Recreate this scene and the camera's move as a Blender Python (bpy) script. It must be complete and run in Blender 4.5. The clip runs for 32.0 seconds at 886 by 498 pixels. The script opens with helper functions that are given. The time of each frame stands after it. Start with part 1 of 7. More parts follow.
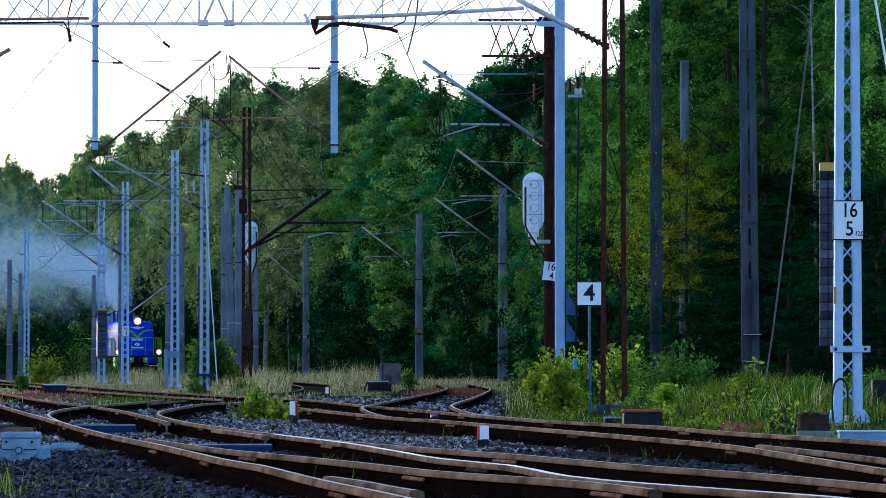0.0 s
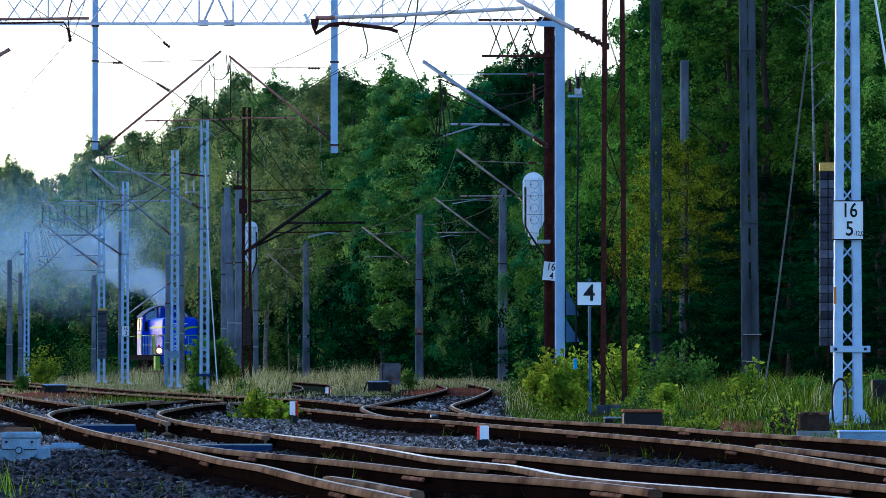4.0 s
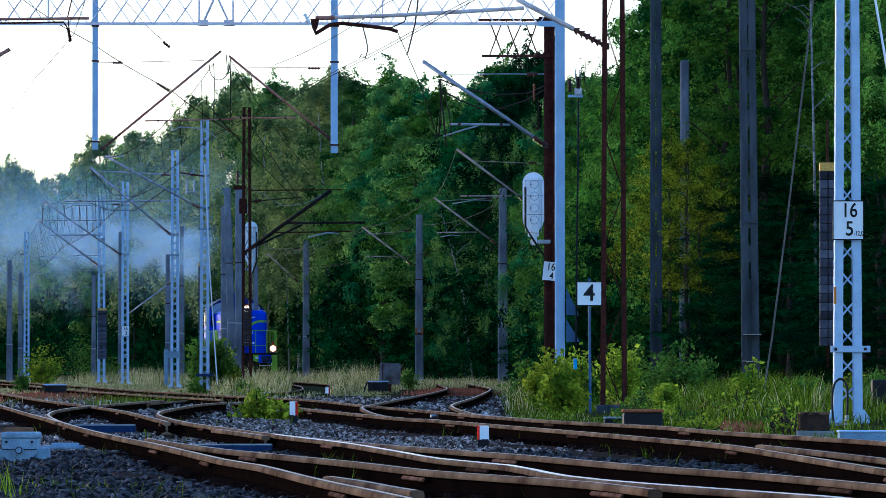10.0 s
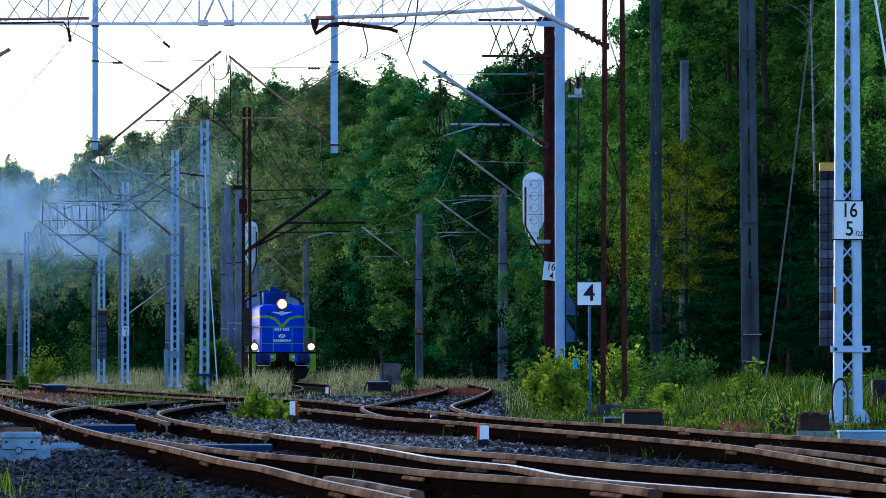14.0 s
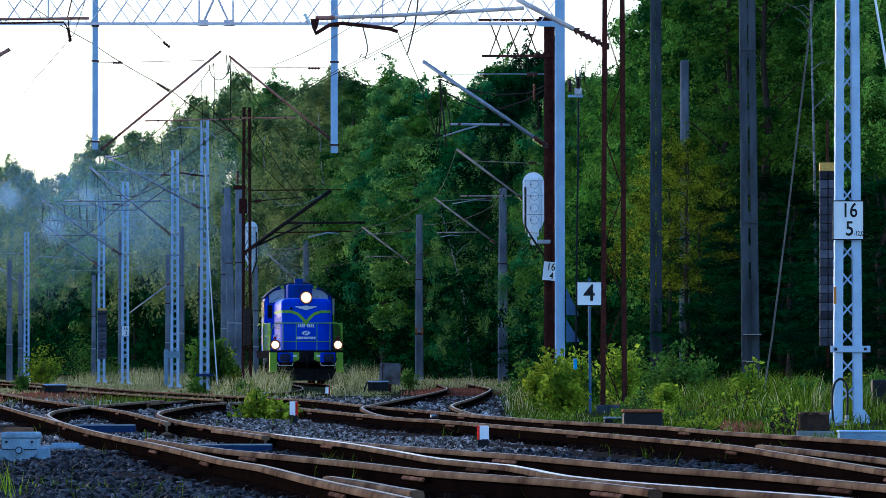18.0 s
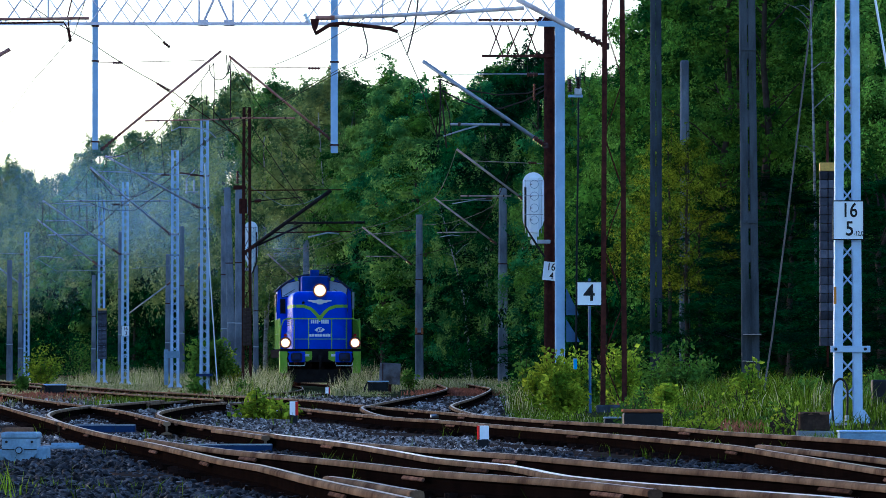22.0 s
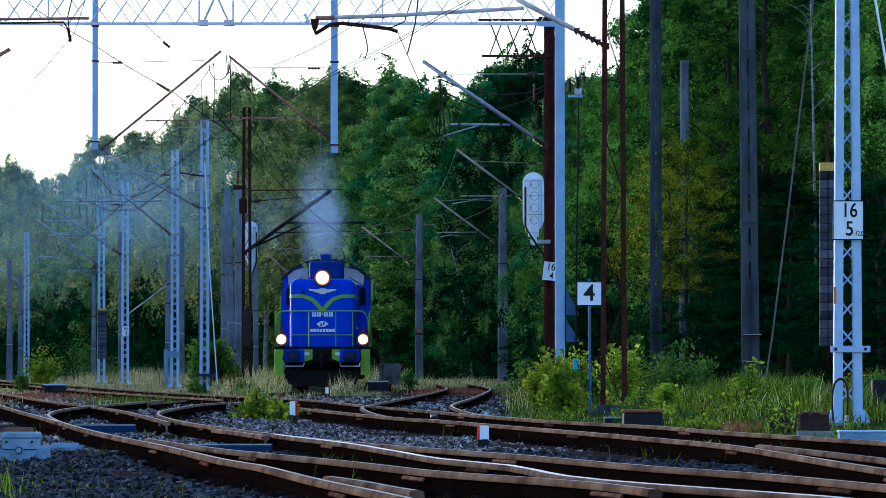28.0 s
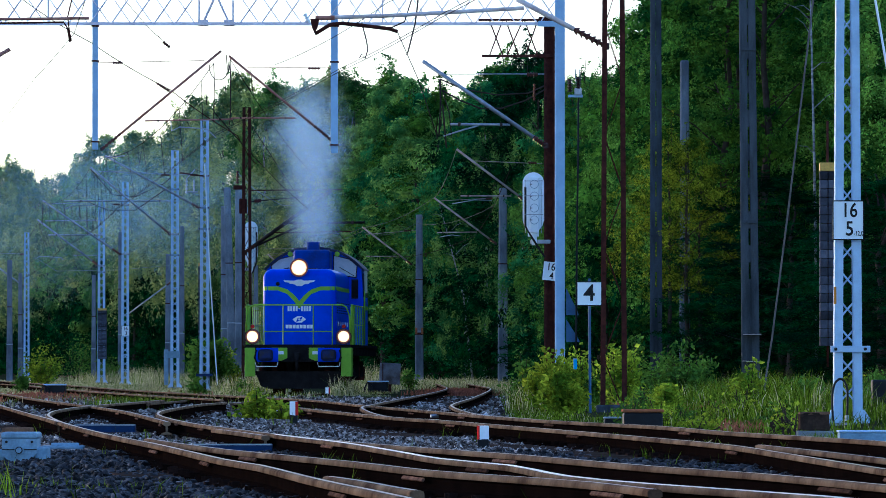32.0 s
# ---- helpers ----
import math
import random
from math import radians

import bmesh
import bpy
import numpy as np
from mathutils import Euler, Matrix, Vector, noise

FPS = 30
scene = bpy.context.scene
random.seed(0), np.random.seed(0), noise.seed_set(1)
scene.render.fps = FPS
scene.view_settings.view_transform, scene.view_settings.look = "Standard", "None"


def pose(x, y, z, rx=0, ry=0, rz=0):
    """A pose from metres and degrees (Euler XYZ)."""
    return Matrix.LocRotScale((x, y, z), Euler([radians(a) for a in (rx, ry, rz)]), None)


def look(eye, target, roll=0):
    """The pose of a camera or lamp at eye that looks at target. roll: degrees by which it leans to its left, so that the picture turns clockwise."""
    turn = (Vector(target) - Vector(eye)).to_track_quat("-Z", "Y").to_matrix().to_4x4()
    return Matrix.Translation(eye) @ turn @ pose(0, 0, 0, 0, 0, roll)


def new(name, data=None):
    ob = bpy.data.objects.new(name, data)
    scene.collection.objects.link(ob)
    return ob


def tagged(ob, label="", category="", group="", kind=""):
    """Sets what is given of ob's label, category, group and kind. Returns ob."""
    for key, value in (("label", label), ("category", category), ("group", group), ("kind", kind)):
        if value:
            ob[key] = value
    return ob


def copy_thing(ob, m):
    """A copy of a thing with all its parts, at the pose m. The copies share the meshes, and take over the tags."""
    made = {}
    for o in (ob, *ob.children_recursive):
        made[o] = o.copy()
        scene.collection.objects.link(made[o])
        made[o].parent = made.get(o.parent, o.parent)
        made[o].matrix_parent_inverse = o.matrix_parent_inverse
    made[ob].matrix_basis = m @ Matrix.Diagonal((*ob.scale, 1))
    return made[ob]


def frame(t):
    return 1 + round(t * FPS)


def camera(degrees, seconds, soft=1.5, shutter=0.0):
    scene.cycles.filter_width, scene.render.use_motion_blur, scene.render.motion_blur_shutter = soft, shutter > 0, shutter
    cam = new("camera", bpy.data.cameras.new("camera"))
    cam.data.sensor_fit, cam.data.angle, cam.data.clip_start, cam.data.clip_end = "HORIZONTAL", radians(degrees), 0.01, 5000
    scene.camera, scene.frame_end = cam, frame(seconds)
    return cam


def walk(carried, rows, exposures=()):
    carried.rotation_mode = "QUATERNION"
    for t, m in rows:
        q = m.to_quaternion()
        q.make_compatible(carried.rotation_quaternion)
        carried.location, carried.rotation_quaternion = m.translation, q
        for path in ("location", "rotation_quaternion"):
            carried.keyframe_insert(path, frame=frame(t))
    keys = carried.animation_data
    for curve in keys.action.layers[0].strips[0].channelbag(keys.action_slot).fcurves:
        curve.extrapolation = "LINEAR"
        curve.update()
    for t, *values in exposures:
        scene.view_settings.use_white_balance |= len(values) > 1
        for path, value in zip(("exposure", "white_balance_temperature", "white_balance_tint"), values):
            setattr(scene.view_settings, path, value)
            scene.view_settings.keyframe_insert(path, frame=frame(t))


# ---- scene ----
# camera: a long lens on a tripod, low beside the yard; rails of the near tracks are z = 0
cam = camera(8.382, 32.0, soft=0.65)
EYE = pose(0, 0, 0.58, 91.1245, 0, 0)

# light: low evening sun behind thin cloud to the left, blue sky overhead
world = bpy.data.worlds.new("evening_sky")
scene.world = world
world.use_nodes = True
SUN_AZ, SUN_EL = -48.0, 8.0
_n = world.node_tree.nodes
_sky = _n.new("ShaderNodeTexSky")
_sky.sky_type = "NISHITA"
_sky.sun_disc = False
_sky.sun_elevation = radians(SUN_EL)
_sky.sun_rotation = radians(SUN_AZ)
_sky.dust_density = 0.6
_sky.air_density = 1.0
world.node_tree.links.new(_sky.outputs[0], _n["Background"].inputs[0])
_n["Background"].inputs[1].default_value = 0.12
sun = new("sun", bpy.data.lights.new("sun", "SUN"))
sun.data.energy = 0.4
sun.data.angle = radians(10)
sun.data.color = (1.0, 0.72, 0.44)
_s = Vector((math.sin(radians(SUN_AZ)) * math.cos(radians(SUN_EL)), math.cos(radians(SUN_AZ)) * math.cos(radians(SUN_EL)), math.sin(radians(SUN_EL))))
sun.matrix_world = look(_s * 900, (0, 0, 0))
walk(cam, [(0.0, EYE), (32.0, EYE)], [(0.0, 1.62, 4640, 21), (32.0, 1.62, 4640, 21)])

# ---- materials ----
def mat(name, color, color2=None, scale=8.0, rough=0.8, metal=0.0, bump=0.0, fine=60.0, island=0.0, rnd=0.0, emit=0.0, mix=0.5, spec=0.15, trans=0.0, stretch=None, detail=6.0, soft=0.14, grain=0.25):
    """A painted, rusted or natural surface: two colours mixed by broad noise, fine grain, bump."""
    m = bpy.data.materials.new(name)
    m.use_nodes = True
    nt = m.node_tree
    b = nt.nodes["Principled BSDF"]
    b.inputs["Roughness"].default_value = rough
    b.inputs["Metallic"].default_value = metal
    b.inputs["Specular IOR Level"].default_value = spec
    color2 = color2 or tuple(c * 0.7 for c in color)
    tc = nt.nodes.new("ShaderNodeTexCoord")
    mp = nt.nodes.new("ShaderNodeMapping")
    if stretch:
        mp.inputs["Scale"].default_value = stretch
    nt.links.new(tc.outputs["Object"], mp.inputs["Vector"])
    n1 = nt.nodes.new("ShaderNodeTexNoise")
    n1.inputs["Scale"].default_value = scale
    n1.inputs["Detail"].default_value = detail
    n1.inputs["Roughness"].default_value = 0.65
    nt.links.new(mp.outputs[0], n1.inputs["Vector"])
    rp = nt.nodes.new("ShaderNodeValToRGB")
    rp.color_ramp.elements[0].position = max(0.0, mix - soft)
    rp.color_ramp.elements[1].position = min(1.0, mix + soft)
    rp.color_ramp.elements[0].color = (*color2, 1)
    rp.color_ramp.elements[1].color = (*color, 1)
    nt.links.new(n1.outputs["Fac"], rp.inputs["Fac"])
    n2 = nt.nodes.new("ShaderNodeTexNoise")
    n2.inputs["Scale"].default_value = fine
    n2.inputs["Detail"].default_value = 3
    nt.links.new(tc.outputs["Object"], n2.inputs["Vector"])
    out = rp.outputs["Color"]
    hsv = nt.nodes.new("ShaderNodeHueSaturation")
    mr = nt.nodes.new("ShaderNodeMapRange")
    mr.inputs["To Min"].default_value = 1 - grain
    mr.inputs["To Max"].default_value = 1 + grain
    nt.links.new(n2.outputs["Fac"], mr.inputs["Value"])
    val = mr.outputs["Result"]
    for node, sock, amount in (("ShaderNodeNewGeometry", "Random Per Island", island), ("ShaderNodeObjectInfo", "Random", rnd)):
        if amount:
            g = nt.nodes.new(node)
            m2 = nt.nodes.new("ShaderNodeMapRange")
            m2.inputs["To Min"].default_value = 1 - amount
            m2.inputs["To Max"].default_value = 1 + amount
            nt.links.new(g.outputs[sock], m2.inputs["Value"])
            mul = nt.nodes.new("ShaderNodeMath")
            mul.operation = "MULTIPLY"
            nt.links.new(val, mul.inputs[0])
            nt.links.new(m2.outputs["Result"], mul.inputs[1])
            val = mul.outputs[0]
    nt.links.new(val, hsv.inputs["Value"])
    nt.links.new(out, hsv.inputs["Color"])
    nt.links.new(hsv.outputs["Color"], b.inputs["Base Color"])
    if bump:
        bp = nt.nodes.new("ShaderNodeBump")
        bp.inputs["Strength"].default_value = bump
        bp.inputs["Distance"].default_value = 0.01
        nt.links.new(n2.outputs["Fac"], bp.inputs["Height"])
        nt.links.new(bp.outputs[0], b.inputs["Normal"])
    if emit:
        b.inputs["Emission Color"].default_value = (*color, 1)
        b.inputs["Emission Strength"].default_value = emit
    if trans:
        t = nt.nodes.new("ShaderNodeBsdfTranslucent")
        nt.links.new(hsv.outputs["Color"], t.inputs["Color"])
        mx = nt.nodes.new("ShaderNodeMixShader")
        mx.inputs[0].default_value = trans
        nt.links.new(b.outputs[0], mx.inputs[1])
        nt.links.new(t.outputs[0], mx.inputs[2])
        nt.links.new(mx.outputs[0], nt.nodes["Material Output"].inputs["Surface"])
    return m


M_PAINT = mat("mast_paint", (0.50, 0.66, 0.87), (0.39, 0.52, 0.70), 3.0, 0.45, 0.0, 0.1, 90, grain=0.12)
M_GALV = mat("galvanised_steel", (0.42, 0.46, 0.52), (0.28, 0.31, 0.36), 5.0, 0.45, 0.5, 0.1, 60)
M_PORTAL = mat("gantry_blue_paint", (0.40, 0.57, 0.80), (0.33, 0.48, 0.70), 2.5, 0.5, 0.0, 0.1, 90, grain=0.10)
# blue gantry paint, paled to imitate sky glare round the thin beam bars
M_TRUSS = mat("glare_washed_beam_paint", (0.84, 0.79, 0.84), (0.66, 0.60, 0.66), 3.0, 0.6, 0.0, 0.1, 90, grain=0.10)
M_RUST = mat("rusty_steel", (0.080, 0.028, 0.021), (0.032, 0.014, 0.013), 6.0, 0.85, 0.0, 0.4, 80, spec=0.0)
M_RUSTTUBE = mat("rust_stained_tube", (0.46, 0.25, 0.20), (0.26, 0.11, 0.08), 4.0, 0.7, 0.2, 0.3, 60, spec=0.0)
# rust taken to near black: shade below the rail head is painted in
M_RAILWEB = mat("rail_web_shaded_rust", (0.0085, 0.0050, 0.0040), (0.0040, 0.0026, 0.0022), 3.0, 0.9, 0.0, 0.4, 70, spec=0.0)
M_RAIL = mat("rail_side_rust", (0.245, 0.165, 0.098), (0.068, 0.040, 0.025), 1.6, 0.8, 0.0, 0.4, 70, spec=0.0)
M_RAILTOP = mat("rail_running_surface", (0.62, 0.43, 0.26), (0.30, 0.185, 0.10), 0.6, 0.48, 0.8, 0.05, 60, mix=0.50)
M_RAILDULL = mat("rail_rusted_running_surface", (0.34, 0.19, 0.11), (0.16, 0.08, 0.05), 1.2, 0.42, 0.6, 0.1, 60)
M_SLEEPER = mat("sleeper_tarred_timber", (0.075, 0.050, 0.036), (0.030, 0.021, 0.017), 4.0, 0.9, 0, 0.5, 50, spec=0.0)
M_STONE = mat("ballast_stone", (0.082, 0.082, 0.092), (0.0048, 0.0040, 0.0036), 8.0, 0.6, 0, 0.4, 90, island=0.95, spec=0.06, mix=0.57)
M_STONE2 = mat("pale_dusty_ballast_stone", (0.60, 0.54, 0.50), (0.034, 0.024, 0.019), 7.0, 0.7, 0, 0.4, 90, island=0.85, spec=0.05, mix=0.58)
M_BALLAST = mat("ballast_ground", (0.050, 0.034, 0.026), (0.018, 0.012, 0.009), 2.0, 0.95, 0, 0.8, 30, spec=0.0)
M_CONC = mat("weathered_concrete", (0.27, 0.28, 0.30), (0.16, 0.16, 0.175), 2.0, 0.9, 0, 0.4, 40, spec=0.0)
M_CONCDARK = mat("dark_mossy_concrete", (0.085, 0.098, 0.115), (0.034, 0.040, 0.047), 1.6, 0.9, 0, 0.4, 40, spec=0.0, stretch=(2, 2, 0.4))
M_WHITE = mat("white_enamel", (0.88, 0.94, 0.99), (0.83, 0.89, 0.95), 3.0, 0.35, grain=0.03)
M_BLACK = mat("black_paint", (0.012, 0.012, 0.014), (0.02, 0.02, 0.022), 4.0, 0.5)
M_RED = mat("red_paint", (0.55, 0.03, 0.025), (0.38, 0.025, 0.02), 6.0, 0.7, spec=0.0)
M_YELLOW = mat("yellow_paint", (0.75, 0.48, 0.10), (0.6, 0.36, 0.08), 6.0, 0.6)
M_PORC = mat("brown_porcelain", (0.10, 0.035, 0.025), (0.07, 0.03, 0.02), 6.0, 0.25)
M_WIRE = mat("weathered_wire", (0.055, 0.042, 0.038), (0.035, 0.028, 0.025), 5.0, 0.8, 0.0, spec=0.0)
M_COPPER = mat("oxidised_copper_wire", (0.30, 0.36, 0.33), (0.2, 0.24, 0.22), 5.0, 0.6, 0.3)
M_BOX = mat("grey_blue_cast_iron", (0.27, 0.39, 0.52), (0.17, 0.25, 0.34), 5.0, 0.6, 0.1, 0.2, 40)
M_DARKBOX = mat("dark_bitumen_paint", (0.016, 0.017, 0.02), (0.010, 0.010, 0.012), 4.0, 0.6)
M_BLUE = mat("locomotive_blue", (0.009, 0.075, 0.82), (0.006, 0.054, 0.66), 1.5, 0.30, 0, 0.02, 30, spec=0.07, grain=0.08)
M_LIME = mat("locomotive_lime_green", (0.28, 0.52, 0.03), (0.22, 0.42, 0.03), 3.0, 0.45)
M_NAVY = mat("locomotive_dark_roof", (0.02, 0.03, 0.09), (0.012, 0.016, 0.04), 2.0, 0.55)
M_UNDER = mat("oily_underframe", (0.022, 0.021, 0.022), (0.012, 0.011, 0.012), 4.0, 0.7, spec=0.0)
# pale blue base colour imitates the sky reflected in the windscreens
M_GLASS = mat("sky_tinted_cab_glass", (0.46, 0.60, 0.74), (0.34, 0.47, 0.60), 1.0, 0.08, 0.0, spec=0.3)
M_LAMP = mat("lit_headlamp", (1.0, 0.72, 0.36), (1.0, 0.72, 0.36), 1.0, 0.3, emit=2.2)
M_LAMPRIM = mat("headlamp_rim", (0.05, 0.02, 0.02), (0.03, 0.015, 0.015), 4.0, 0.5)
M_SILVER = mat("silver_emblem", (0.88, 0.90, 0.93), (0.74, 0.77, 0.82), 3.0, 0.4)
M_LEAF = mat("tree_foliage", (0.060, 0.245, 0.068), (0.013, 0.080, 0.031), 0.75, 0.7, 0, 0, 3.0, island=0.25, rnd=0.3, trans=0.28, spec=0.0, detail=2.0, soft=0.09)
M_LEAF2 = mat("birch_foliage", (0.200, 0.340, 0.065), (0.050, 0.140, 0.034), 0.7, 0.7, 0, 0, 3.0, island=0.22, rnd=0.3, trans=0.42, spec=0.0, detail=2.0, soft=0.09)
M_BUSH = mat("bush_foliage", (0.45, 0.53, 0.020), (0.11, 0.20, 0.012), 2.2, 0.5, 0, 0, 6.0, island=0.45, rnd=0.2, trans=0.40, spec=0.0, soft=0.10)
M_BARK = mat("brown_bark", (0.07, 0.055, 0.045), (0.035, 0.028, 0.024), 3.0, 0.95, 0, 0.5, 20, spec=0.0)
M_BIRCH = mat("white_birch_bark", (0.36, 0.36, 0.36), (0.075, 0.07, 0.068), 3.0, 0.85, 0, 0.3, 20, mix=0.47, stretch=(1, 1, 3.5), spec=0.0)
M_GRASS = mat("green_grass", (0.180, 0.258, 0.011), (0.014, 0.036, 0.004), 0.9, 0.6, 0, 0, 5.0, island=0.8, trans=0.3, spec=0.0)
M_STRAW = mat("dry_seeding_grass", (0.74, 0.66, 0.36), (0.24, 0.25, 0.09), 0.6, 0.7, 0, 0, 5.0, island=0.5, trans=0.4, spec=0.0)
M_SOIL = mat("verge_soil", (0.045, 0.052, 0.022), (0.025, 0.026, 0.014), 0.8, 0.95, 0, 0.6, 12, spec=0.0)
M_SMOKE = mat("exhaust_smoke", (0.60, 0.82, 0.97), (0.54, 0.75, 0.91), 1.0, 1.0, trans=0.5, spec=0.0)
M_HAZE = mat("thin_drifting_smoke", (0.45, 0.72, 0.90), (0.40, 0.66, 0.84), 1.0, 1.0, trans=0.5, spec=0.0)
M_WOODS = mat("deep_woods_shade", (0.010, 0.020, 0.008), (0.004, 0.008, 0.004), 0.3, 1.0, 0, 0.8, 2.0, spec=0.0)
M_TIMBER = mat("weathered_brown_timber", (0.22, 0.13, 0.075), (0.11, 0.065, 0.045), 6.0, 0.9, 0, 0.5, 40, stretch=(1, 6, 1), spec=0.0)
M_ORANGE = mat("rusty_orange_lid", (0.38, 0.15, 0.06), (0.24, 0.09, 0.045), 5.0, 0.85, 0, 0.3, 40, spec=0.0)
M_BLUEBOX = mat("dark_blue_steel_cover", (0.014, 0.038, 0.125), (0.010, 0.024, 0.08), 4.0, 0.55, 0.0)
M_CYAN = mat("bright_blue_plastic", (0.06, 0.35, 0.70), (0.05, 0.28, 0.6), 4.0, 0.4)


def thin_out(m, share):
    """Lets a share of the light straight through a surface, as through drifting droplets."""
    nt = m.node_tree
    out = nt.nodes["Material Output"].inputs["Surface"]
    old = out.links[0].from_socket
    t = nt.nodes.new("ShaderNodeBsdfTransparent")
    mx = nt.nodes.new("ShaderNodeMixShader")
    mx.inputs[0].default_value = share
    nt.links.new(old, mx.inputs[1])
    nt.links.new(t.outputs[0], mx.inputs[2])
    nt.links.new(mx.outputs[0], out)


thin_out(M_SMOKE, 0.73)
thin_out(M_HAZE, 0.83)
M_PLUME = mat("fresh_exhaust_smoke", (0.62, 0.82, 0.97), (0.56, 0.76, 0.91), 1.0, 1.0, trans=0.5, spec=0.0)
thin_out(M_PLUME, 0.73)
# darker tree foliage: the shade of the woods is put into its colour
M_LEAFDARK = mat("shade_darkened_foliage", (0.014, 0.090, 0.018), (0.003, 0.019, 0.008), 0.8, 0.7, 0, 0, 3.0, island=0.4, rnd=0.3, trans=0.15, spec=0.0, detail=2.0, soft=0.09, mix=0.54)
# pale birch leaves, lightened further to put distance haze into their colour
M_LEAFPALE = mat("haze_paled_birch_foliage", (0.36, 0.43, 0.125), (0.080, 0.150, 0.055), 0.6, 0.7, 0, 0, 3.0, island=0.14, rnd=0.3, trans=0.5, spec=0.0, detail=2.0, soft=0.09)
M_RAILSILVER = mat("bright_worn_rail_head", (0.86, 0.60, 0.41), (0.48, 0.31, 0.20), 0.6, 0.33, 0.9, 0.05, 60)
M_CONCPALE = mat("pale_concrete_pole", (0.235, 0.255, 0.295), (0.10, 0.11, 0.135), 2.0, 0.9, 0, 0.4, 40, spec=0.0, stretch=(1, 1, 0.35))
M_PALETUBE = mat("weathered_pale_tube", (0.46, 0.41, 0.39), (0.28, 0.20, 0.17), 3.0, 0.7, 0.0, 0.2, 50, spec=0.05)
M_ORANGE2 = mat("orange_marking_paint", (0.62, 0.27, 0.04), (0.5, 0.2, 0.03), 6.0, 0.7)
M_BOARDBLUE = mat("blue_painted_board_back", (0.07, 0.14, 0.27), (0.05, 0.10, 0.20), 4.0, 0.6, 0, 0.1, 50)
M_CABINET = mat("stained_sheet_metal", (0.20, 0.20, 0.225), (0.07, 0.055, 0.05), 3.0, 0.7, 0.1, 0.2, 40)
# rust-flecked tube, whitened to paint in the bloom of the sky behind it
M_BLOOMTUBE = mat("bloom_paled_tube_with_rust_flecks", (0.68, 0.63, 0.64), (0.36, 0.22, 0.17), 2.5, 0.6, 0, 0.2, 50, mix=0.40)
M_WORN = mat("worn_dark_fittings", (0.085, 0.060, 0.052), (0.040, 0.030, 0.028), 6.0, 0.8, 0.1, 0.3, 60, spec=0.0)
M_DARKSTEEL = mat("soot_dark_steel_tube", (0.030, 0.024, 0.024), (0.016, 0.013, 0.013), 5.0, 0.7, 0, 0.2, 60, spec=0.05)
M_PORCDARK = mat("dark_brown_porcelain", (0.035, 0.016, 0.014), (0.022, 0.012, 0.010), 6.0, 0.35)

# ---- mesh kit ----
def part(name, bm, material, parent=None, label="", smooth=False):
    me = bpy.data.meshes.new(name)
    bmesh.ops.recalc_face_normals(bm, faces=bm.faces)
    bm.to_mesh(me)
    bm.free()
    return link(name, me, material, parent, label, smooth)


def link(name, me, material, parent=None, label="", smooth=False):
    if material and not me.materials:
        me.materials.append(material)
    if smooth:
        me.shade_smooth()
    ob = new(name, me)
    if parent:
        ob.parent = parent
    if label:
        tagged(ob, label)
    return ob


def thing(name, x, y, z, label, category, group="", rz=0.0, kind=""):
    e = new(name)
    e.matrix_basis = pose(x, y, z, 0, 0, rz)
    return tagged(e, label, category, group, kind)


def raw(name, verts, faces, material, parent=None, smooth=False):
    me = bpy.data.meshes.new(name)
    me.from_pydata(verts, [], faces)
    return link(name, me, material, parent, "", smooth)


def tris(name, v, material, parent=None):
    """A mesh of loose triangles from an (n, 3, 3) array."""
    v = np.asarray(v, dtype=np.float32)
    n = len(v)
    me = bpy.data.meshes.new(name)
    me.vertices.add(n * 3)
    me.vertices.foreach_set("co", v.reshape(-1))
    me.loops.add(n * 3)
    me.loops.foreach_set("vertex_index", np.arange(n * 3, dtype=np.int32))
    me.polygons.add(n)
    me.polygons.foreach_set("loop_start", np.arange(0, n * 3, 3, dtype=np.int32))
    me.update(calc_edges=True)
    return link(name, me, material, parent)


def box(bm, c, s, m=None, bevel=0.0):
    """A box with centre c and size s in bm, bevelled, turned by m."""
    t = bmesh.new()
    bmesh.ops.create_cube(t, size=1.0)
    for v in t.verts:
        v.co = Vector((v.co.x * s[0], v.co.y * s[1], v.co.z * s[2]))
    if bevel:
        bmesh.ops.bevel(t, geom=t.edges[:], offset=bevel, segments=2, affect="EDGES", profile=0.5)
    off = Vector(c)
    for v in t.verts:
        v.co = (m @ v.co if m else v.co) + off
    merge(bm, t)
    return bm


def rotten(c, s, seed, amount=0.07):
    """A block of rotten timber with split, uneven faces."""
    bm = box(B(), c, s)
    bmesh.ops.subdivide_edges(bm, edges=bm.edges[:], cuts=4, use_grid_fill=True)
    k = min(s)
    for v in bm.verts:
        q = Vector((v.co.x * 14, v.co.y * 3, v.co.z * 5 + seed))
        up = 1.6 if v.co.z > c[2] + s[2] * 0.3 else 0.7
        v.co += Vector((noise.noise(q), noise.noise(q + Vector((7, 0, 0))), noise.noise(q * 1.7 + Vector((0, 9, 0))) * up)) * k * amount * 2
    return bm


def merge(bm, t):
    vs = [bm.verts.new(v.co) for v in t.verts]
    t.verts.index_update()
    for f in t.faces:
        try:
            bm.faces.new([vs[v.index] for v in f.verts])
        except ValueError:
            pass
    t.free()


